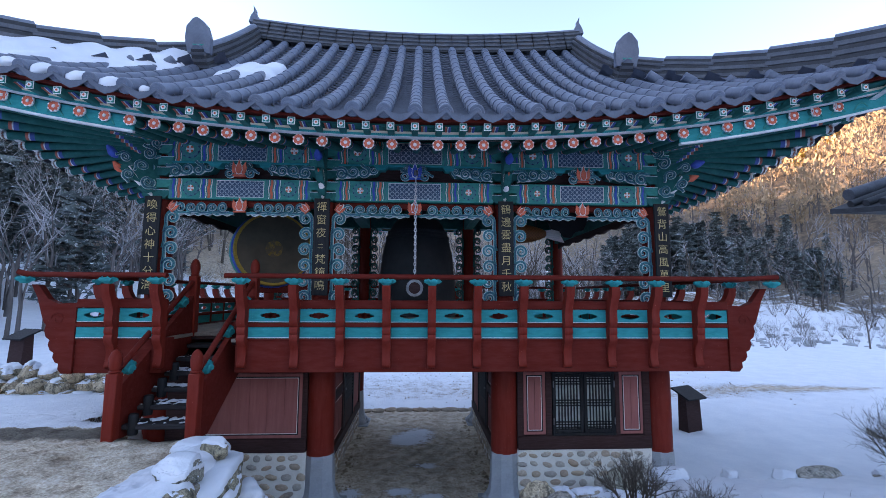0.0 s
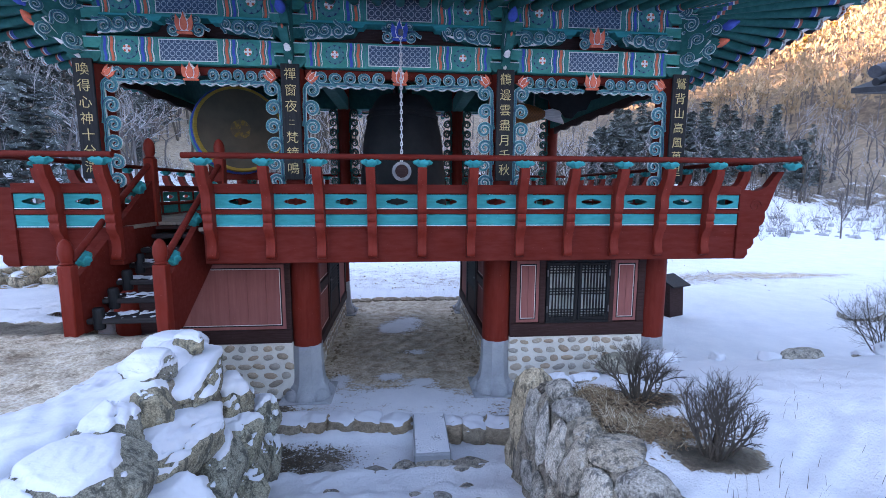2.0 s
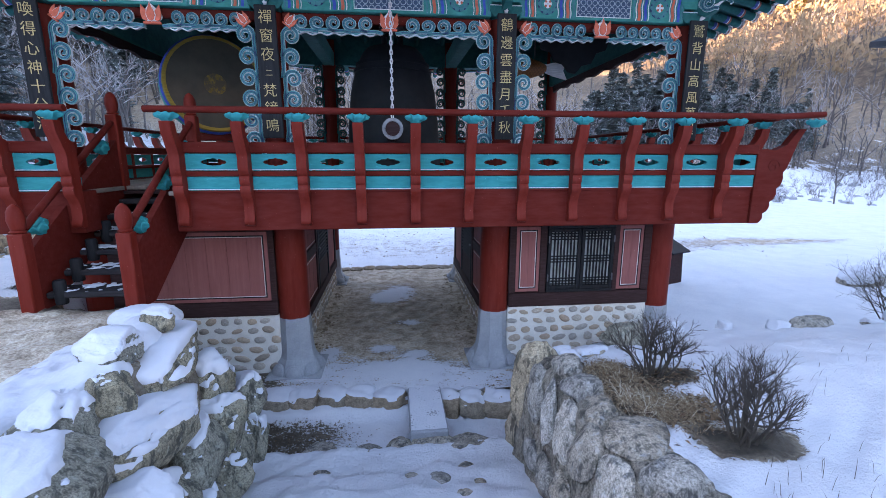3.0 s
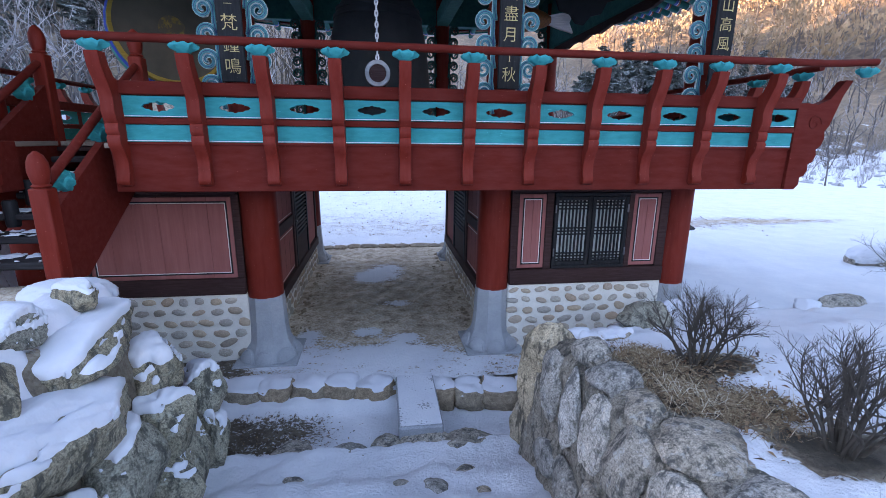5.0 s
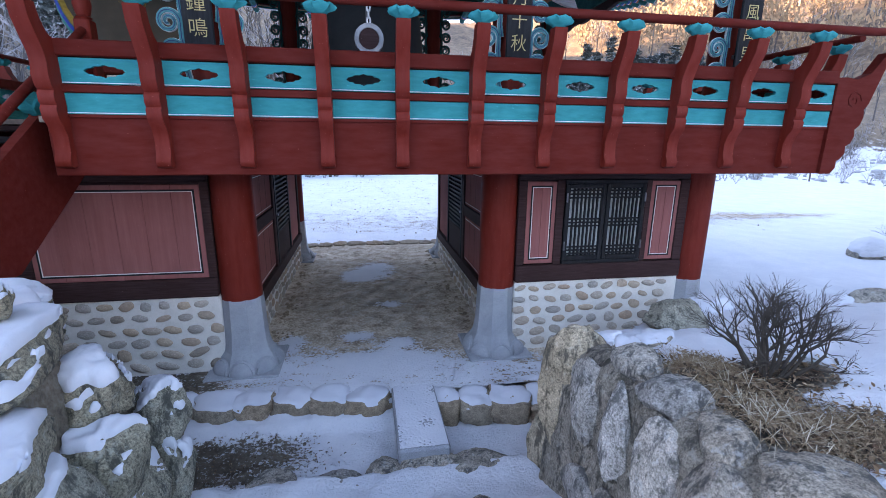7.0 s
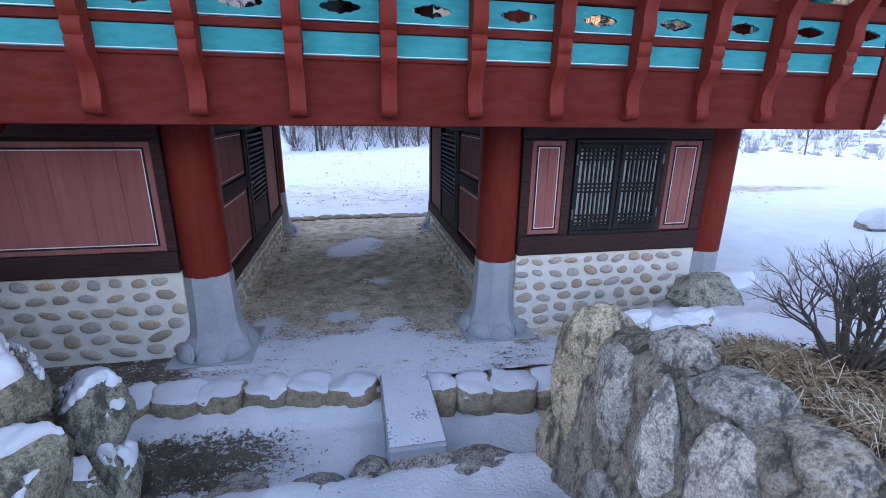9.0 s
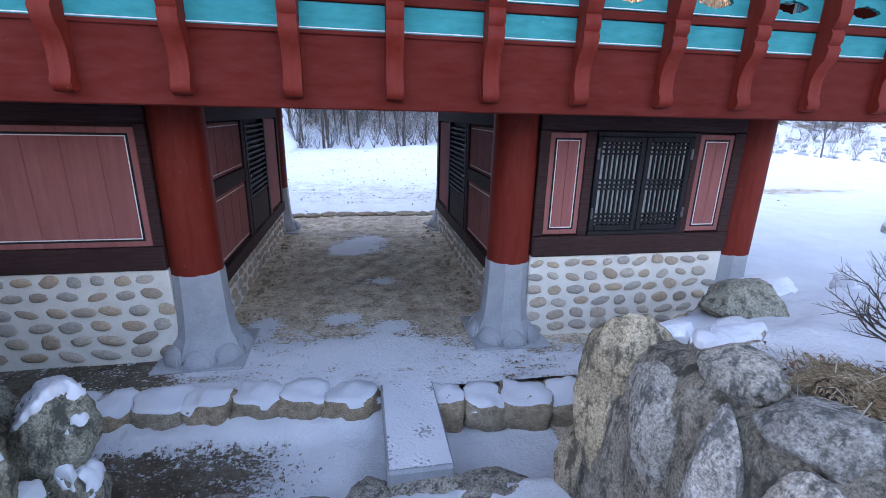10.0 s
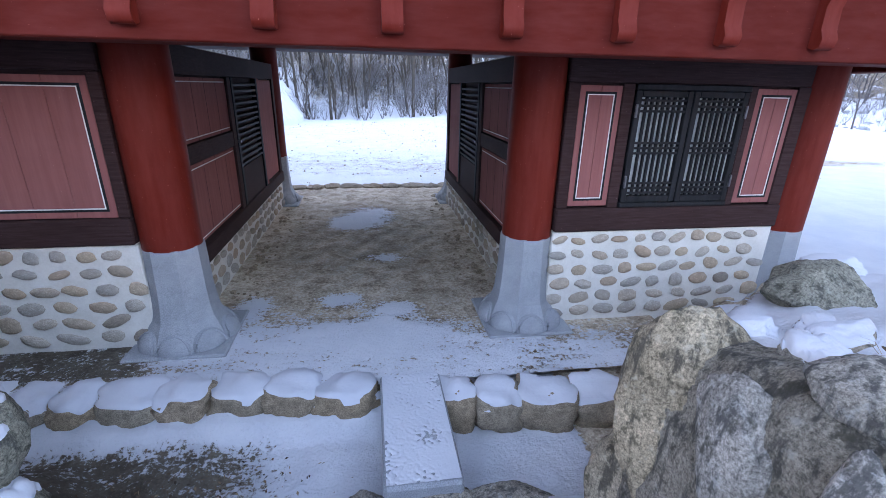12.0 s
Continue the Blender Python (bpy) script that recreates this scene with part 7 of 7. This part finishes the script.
def leaf_litter(name, patches, n, size, label, seed):
    """Small curled flakes scattered over the ground."""
    r = np.random.RandomState(seed)
    V, F = [], []
    for _ in range(n):
        cx, cy, sx, sy = patches[r.randint(len(patches))]
        x, y = cx + r.normal() * sx, cy + r.normal() * sy
        z = float(land(x, y)) + r.uniform(0.0, 0.018)
        a, q = r.uniform(0, 6.283), r.uniform(*size)
        u = np.array([math.cos(a), math.sin(a), r.uniform(-0.5, 0.5)]) * q
        w = np.array([-math.sin(a), math.cos(a), r.uniform(-0.4, 0.4)]) * q * r.uniform(0.25, 0.6)
        c = np.array([x, y, z])
        o = len(V)
        V += [c - u, c - w * 0.9 + np.array([0, 0, q * 0.2]), c + u, c + w + np.array([0, 0, q * 0.3])]
        F += [(o, o + 1, o + 2, o + 3)]
    return tagged(new(name, fast_mesh(name, V, F, litter_mat())), label, "leaf litter", kind="stuff")


leaf_litter("leaf_litter", [(1.46, 4.02, 0.11, 0.24), (1.52, 3.75, 0.13, 0.18), (1.75, 3.62, 0.18, 0.10), (1.84, 4.12, 0.18, 0.10)], 4200, (0.008, 0.024), "brown dead leaves and chaff on the bank", 8)
leaf_litter("leaf_litter", [(-1.0, 5.75, 0.32, 0.10), (-2.2, 6.75, 0.5, 0.10), (-1.5, 5.7, 0.2, 0.12)], 380, (0.006, 0.016), "dark wet leaves lying along the gutter", 9)
blades("straw_stalks", [(1.44, 4.1, 0.12, 0.2), (1.5, 3.72, 0.14, 0.16)], 150, "long pale straw stalks lying on the bank", CREAM, (0.05, 0.12), 2.0, 6)


def tree_template(seed, height, depth=3, forks=2, spread=0.75):
    r = random.Random(seed)
    segs = []
    grow(r, (0, 0, -0.3), (r.uniform(-0.08, 0.08), r.uniform(-0.08, 0.08), 1), height * 0.55, height * 0.02, depth, forks, spread, segs, 0.10, 0.05, 0.6)
    return segs


def pine_template(seed, height):
    r = np.random.RandomState(seed)
    V, F, mi = [], [], []
    def tri(a, b, c, m):
        o = len(V)
        V.extend([a, b, c])
        F.append((o, o + 1, o + 2))
        mi.append(m)
    for k in range(5):
        a0, a1 = 2 * math.pi * k / 5, 2 * math.pi * (k + 1) / 5
        R0 = height * 0.018
        tri((R0 * math.cos(a0), R0 * math.sin(a0), -0.3), (R0 * math.cos(a1), R0 * math.sin(a1), -0.3), (0, 0, height * 0.98), 1)
    levels = 13
    for i in range(levels):
        z = height * (0.22 + 0.76 * i / levels)
        reach = height * 0.20 * (1 - 0.86 * i / levels) * r.uniform(0.75, 1.2)
        for j in range(6):
            a = r.uniform(0, 6.283)
            d = np.array([math.cos(a), math.sin(a), r.uniform(-0.25, 0.15)])
            for _ in range(9):
                c = np.array([0, 0, z]) + d * reach * r.uniform(0.25, 1.05)
                s = height * 0.032 * r.uniform(0.6, 1.4)
                q = r.normal(size=(3, 3)) * s * np.array([1.3, 1.3, 0.55])
                tri(tuple(c + q[0]), tuple(c + q[1]), tuple(c + q[2]), 0)
    return np.array(V), np.array(F), np.array(mi)


def scatter(name, templates, spots, label, mats, category="trees"):
    """Many trees joined in one object. A template: corners, faces, material numbers."""
    r = np.random.RandomState(len(spots))
    Vs, Fs, Ms, o = [], [], [], 0
    for x, y, s in spots:
        V, F, mi = templates[r.randint(len(templates))]
        a = r.uniform(0, 6.283)
        c, t = math.cos(a), math.sin(a)
        W = V * s * np.array([1, 1, r.uniform(0.85, 1.15)])
        W = np.stack([W[:, 0] * c - W[:, 1] * t + x, W[:, 0] * t + W[:, 1] * c + y, W[:, 2] + float(land(x, y))], -1)
        Vs.append(W)
        Fs.append(F + o)
        Ms.append(mi)
        o += len(V)
    return tagged(new(name, fast_mesh(name, np.concatenate(Vs), np.concatenate(Fs), mats, mi=np.concatenate(Ms))), label, category, kind="stuff")


def bare(seed, height, depth, thick):
    segs = tree_template(seed, height, depth)
    V, F = tubes(segs, 3)
    mi = np.repeat([0 if ra > thick else 1 for _, _, ra, _ in segs], 3)
    return V, F, mi


def spots(n, seed, box, size, keep):
    r = np.random.RandomState(seed)
    out = []
    while len(out) < n:
        x, y = r.uniform(box[0], box[1]), r.uniform(box[2], box[3])
        if keep(x, y):
            out.append((x, y, r.uniform(*size)))
    return out


BARE = [bare(s, 8.0, 3, 0.035) for s in range(5)]
THIN = [bare(s + 20, 6.0, 2, 0.03) for s in range(4)]
PINES = [pine_template(s, 10.0) for s in range(4)]
scatter("left_wood", BARE, spots(230, 1, (-46, -10, 12, 60), (0.55, 0.95), lambda x, y: -x > 8 + 0.28 * y), "leafless wood with frosted twigs on the snowy slope", [BARK, FROST])
scatter("left_conifers", PINES, spots(190, 2, (-62, -13, 16, 70), (0.4, 0.85), lambda x, y: -x > 10 + 0.26 * y), "dark conifers among the leafless wood", [PINE, BARK])
scatter("bank_wood", THIN, spots(170, 3, (-30, 45, 40, 95), (0.7, 1.5), lambda x, y: True) + spots(170, 13, (-14, 16, 36.5, 62), (0.6, 1.3), lambda x, y: True), "thin leafless trees on the bank behind the field", [TWIG, FROST])
scatter("back_wood", BARE, spots(300, 7, (-45, 60, 50, 115), (0.6, 1.1), lambda x, y: True), "leafless wood on the hill behind", [BARK, FROST])
pine_spots = [(x, y, q * (1.25 - 1.15 * (x / y - 0.45))) for x, y, q in spots(120, 4, (24, 95, 40, 110), (0.5, 0.85), lambda x, y: 0.42 < x / y < 0.98 and 56 < math.hypot(x, y) < 100)]
scatter("pine_wood", PINES, pine_spots, "frosted dark pine wood at the foot of the mountain", [PINE, BARK])
scatter("right_wood", BARE, spots(300, 5, (16, 100, 40, 95), (0.4, 0.75), lambda x, y: 0.35 < x / y < 1.25), "leafless grey wood below the mountain", [BARK, FROST])
def crown_template(seed, height):
    """A leafless broad crown seen from afar: a trunk and a loose oval of twig tufts."""
    r = np.random.RandomState(seed)
    V, F = [], []
    for k in range(4):
        a0, a1, q = 1.5708 * k, 1.5708 * (k + 1), height * 0.02
        V += [(q * math.cos(a0), q * math.sin(a0), -0.4), (q * math.cos(a1), q * math.sin(a1), -0.4), (0, 0, height * 0.8)]
    for _ in range(70):
        d = r.normal(size=3)
        d = d / np.linalg.norm(d) * r.uniform(0.35, 1.0)
        c = np.array([d[0] * 0.30, d[1] * 0.30, 0.62 + d[2] * 0.38]) * height
        up = np.array([d[0] * 0.5, d[1] * 0.5, 0.8]) * height * 0.11 * r.uniform(0.6, 1.3)
        side = r.normal(size=3) * height * 0.022
        V += [tuple(c - side), tuple(c + side), tuple(c + up)]
    n = len(V) // 3
    return np.array(V), np.arange(3 * n).reshape(n, 3), np.array([1] * 4 + [0] * (n - 4))


FARB = [crown_template(s + 40, 7.0) for s in range(5)]
scatter("mountain_wood", FARB, spots(3600, 6, (55, 330, 55, 330), (0.7, 1.4), lambda x, y: 0.4 < x / y < 1.9 and math.hypot(x, y) > 98), "brown leafless wood on the sunlit mountain", [BROWNWOOD, BARK])
scatter("larch_wood", [(v, f, np.where(m == 0, 0, 1)) for v, f, m in PINES], spots(170, 8, (90, 260, 80, 240), (0.6, 1.0), lambda x, y: abs(y - 0.55 * x - 62) < 14), "yellow larches in a band across the mountain", [LARCH, BROWNWOOD])
SHRUB = []
for s in range(3):
    segs = []
    rs = random.Random(60 + s)
    for k in range(8):
        a = rs.uniform(0, 6.283)
        grow(rs, (0, 0, 0), (math.cos(a) * 0.5, math.sin(a) * 0.5, 1), 0.9, 0.014, 2, 2, 0.6, segs, 0.15, 0.05, 0.65)
    V, F = tubes(segs, 3)
    SHRUB.append((V, F, np.array([1 if rs.random() < 0.5 else 0 for _ in F])))
scatter("bank_shrubs", SHRUB, spots(190, 9, (-28, 60, 36, 44), (0.7, 1.6), lambda x, y: True) + spots(420, 19, (-12, 14, 36, 50), (0.7, 1.7), lambda x, y: True) + spots(240, 12, (12, 55, 25, 38), (0.3, 0.8), lambda x, y: True), "dry leafless shrubs along the edge of the field", [FROST, TWIG], "shrubs")
lone = thing("small_tree", "small leafless tree standing in the snow field", "tree", at=(27, 26, 0))
_segs = tree_template(77, 3.4, 3, 3)
V, F = tubes(_segs, 4)
part("crown", fast_mesh("crown", V + np.array([27, 26, float(land(27, 26))]), F, BARK), BARK, lone)
# stubble and clods in the field
clods = Mesh()
rc = random.Random(21)
for _ in range(1100):
    x, y = rc.uniform(-8, 12), rc.uniform(13.4, 32)
    s = rc.uniform(0.008, 0.034)
    clods.lathe([(s, -0.01), (s * 0.8, s * 0.5), (s * 0.2, s * 0.8)], 5, m=at(x, y, float(land(x, y)), 1, rc.uniform(0.6, 1.6), 1))
stones = Mesh()
for _ in range(260):
    x, y = rc.uniform(10, 55), rc.uniform(26, 38)
    s = rc.uniform(0.12, 0.38)
    stones.lathe([(s, -0.1), (s * 0.9, s * 0.35), (s * 0.35, s * 0.6)], 7, m=at(x, y, float(land(x, y)), 1, rc.uniform(0.6, 1.4), 1, rz=rc.uniform(0, 90)))
solo("creek_stones", stones, GRANITE, "grey stones along the creek beyond the field", "stones", "stuff")
solo("clods", clods, KERB, "dark clods and stubble poking through the field's snow", "clods", "stuff")


# ---- snow on the roof and on the stair ----
def roof_snow():
    """Drift lying against the hip, one patch on the slope and lumps between the tile ends."""
    M = Mesh()
    F = SIDES["front"][0]
    nu, nt_ = 150, 16
    vs, fs = [], []
    for i in range(nu + 1):
        u = -6.0 + 2.45 * i / nu
        top = LCF + u - 0.02
        groove = 0.5 - 0.5 * math.cos(2 * math.pi * u / TP)
        w = (0.3 + 1.15 * min(1, (-3.4 - u) / 1.1)) * (0.75 + 0.5 * noise.noise(Vector((u * 1.7, 3.1, 0)))) + 0.22 * groove
        w = max(0.02, min(w, top - 0.02)) * min(1, i / 6, (nu - i) / 10)
        for j in range(nt_ + 1):
            t = j / nt_
            d = top - w * (1 - t)
            body = min(1, t * 4) ** 0.5
            h = -0.02 + body * (0.15 - 0.05 * groove + 0.26 * t + 0.05 * noise.noise(Vector((u * 4, d * 4, 1))))
            vs.append(F @ (on_roof(u, max(d, 0.02), "front") + Vector((0, 0, h))))
    fs = [(i * (nt_ + 1) + j, (i + 1) * (nt_ + 1) + j, (i + 1) * (nt_ + 1) + j + 1, i * (nt_ + 1) + j + 1) for i in range(nu) for j in range(nt_)]
    M.add(vs, fs)
    # patch on the slope
    n = 40
    vs = []
    for i in range(n + 1):
        for j in range(n + 1):
            a, b = i / n * 2 - 1, j / n * 2 - 1
            u, d = -2.72 + 0.46 * a, 2.25 + 0.42 * b + 0.12 * a
            groove = 0.5 - 0.5 * math.cos(2 * math.pi * u / TP)
            e = 1 - max(abs(a), abs(b)) ** 2 + 0.45 * noise.noise(Vector((u * 3.1, d * 3.1, 7))) - 0.15
            vs.append(F @ (on_roof(u, d, "front") + Vector((0, 0, -0.06 + (0.235 - 0.05 * groove) * max(0, min(1, e * 3)) ** 0.6))))
    M.add(vs, [(i * (n + 1) + j, (i + 1) * (n + 1) + j, (i + 1) * (n + 1) + j + 1, i * (n + 1) + j + 1) for i in range(n) for j in range(n)])
    for k, s in ((-12.5, 1.0), (-11.5, 1.15), (-10.5, 1.1), (-9.5, 1.15), (-8.5, 0.6), (-13.5, 1.0)):
        p = F @ (on_roof(k * TP, 0.06, "front") + Vector((0, 0, 0.02)))
        M.lathe([(0.02, -0.05), (0.10 * s, -0.04), (0.115 * s, 0.0), (0.09 * s, 0.06 * s), (0.03, 0.085 * s)], 12, m=pose(*p, 25, 8, k * 40))
    return solo("roof_snow", M, SNOW, "drift and patches of old snow left on the tiles", "snow", "stuff", smooth=70)


roof_snow()
sn = Mesh()
rs = random.Random(31)
for k in range(5):
    z, y = 1.66 + 0.157 * (k + 1), 5.62 + 0.275 * k
    snow_sheet(sn, -3.6, -2.8, y + 0.01, y + 0.30, z, 40, 0.02, 0.05 if k < 4 else 0.3, 5.0 + k)
solo("stair_snow", sn, SNOW, "patches of trodden snow on the treads", "snow", "stuff", smooth=60)


# ---- notice boards and the neighbouring hall ----
def notice(x, y, turn, name_label):
    z = float(land(x, y)) - 0.02
    M = pose(x, y, z, 0, 0, turn)
    t = thing("notice_board", name_label, "notice board", "notice boards", at=(x, y, z))
    stand = part("pedestal", Mesh().prism([(-0.12, 0.0), (0.14, 0.0), (0.12, 0.92), (-0.08, 0.80)], -0.26, 0.26, "x", m=M), DARK, t, "dark pedestal")
    part("plate", Mesh().box((-0.34, -0.26, -0.02), (0.34, 0.26, 0.02), 0.006, m=M @ pose(0, 0.02, 0.90, 25)), BLACK, stand, "sloping dark plate")
    return t


notice(6.45, 10.9, 24, "dark pedestal notice board standing in snow")
notice(-10.2, 12.0, -20, "dark pedestal notice board on the snowy rise")


def hall():
    h = thing("neighbour_hall", "small tiled hall seen by the corner of its roof", "building", at=(13, 5, 0))
    x0, x1, y0, y1 = 8.75, 17.0, 1.0, 9.0
    zc = float(land(12, 5))
    rows = Mesh()
    k = 0
    yv = y0
    while yv < y1:
        lift_ = 0.22 * abs((yv - (y0 + y1) / 2) / ((y1 - y0) / 2)) ** 3
        rows.tube([(x0, yv, 5.55 + lift_), (x0 + 1.2, yv, 6.05 + lift_ * 0.6), (x0 + 2.6, yv, 6.85), (x0 + 4.1, yv, 7.9)], 0.075, 10)
        yv += 0.32
    part("roll_tiles", rows, RIDGE_DARK, h, "half-round tile rows", 40)
    base = Mesh()
    pts = []
    for j in range(15):
        yv = y0 - 0.1 + (y1 - y0 + 0.2) * j / 14
        lift_ = 0.22 * abs((yv - (y0 + y1) / 2) / ((y1 - y0) / 2)) ** 3
        pts += [(x0 - 0.05, yv, 5.46 + lift_), (x0 + 1.2, yv, 6.0 + lift_ * 0.6), (x0 + 2.6, yv, 6.8), (x0 + 4.1, yv, 7.85), (x0 + 8.2, yv, 5.5), (x0 - 0.05, yv, 5.36 + lift_), (x0 + 2.4, yv, 5.6)]
    fs = []
    for j in range(14):
        a, b = 7 * j, 7 * (j + 1)
        fs += [(a + p, a + q, b + q, b + p) for p, q in ((0, 1), (1, 2), (2, 3), (3, 4), (5, 0), (6, 5), (4, 6))]
    base.add(pts, fs)
    part("roof_slope", base, RIDGE_DARK, h, "dark tiled slope")
    part("ridge", Mesh().box((x0 + 3.9, y0, 7.85), (x0 + 4.3, y1, 8.3), 0.03), RIDGE_TILE, h)
    part("hip_ridge", Mesh().tube([(x0 + 0.25, y1 - 0.05, 5.98), (x0 + 1.2, y1 - 0.02, 6.28), (x0 + 2.6, y1 - 0.02, 7.05), (x0 + 4.1, y1, 8.05)], 0.13, 10), RIDGE_TILE, h, "", 40)
    part("wall", Mesh().box((11.2, 2.4, zc - 0.3), (16.0, 7.6, 5.75), 0.02), MORTAR, h, "white plaster wall")
    for yv in (2.4, 4.1, 5.9, 7.6):
        part("post", Mesh().lathe([(0.15, zc - 0.3), (0.15, 5.7)], 12, m=pose(11.2, yv, 0)), RED_UP, h, "", 40)
    h.location.z -= 0.45
    return h


hall()
solo("floor_mat", Mesh().box((-3.15, 7.55, DECK), (-2.65, 7.85, DECK + 0.035), 0.012), BLACK, "dark folded mat lying on the deck", "mat")

crumbs = Mesh()
rc = random.Random(44)
for _ in range(240):
    left = rc.random() < 0.5
    off = abs(rc.gauss(0, 0.16)) + 0.02
    x = -1.53 + off if left else 1.09 - off
    y = rc.uniform(7.7, 11.9)
    q = rc.uniform(0.006, 0.03) * (1.4 if off < 0.1 else 0.8)
    crumbs.lathe([(q, -0.01), (q * 0.85, q * 0.5), (q * 0.25, q * 0.85)], 6, m=at(x, y, FL - 0.004, 1, rc.uniform(0.6, 1.6), 1))
solo("rubble_crumbs", crumbs, KERB, "crumbs of earth and small stones along the passage walls", "rubble", "stuff")
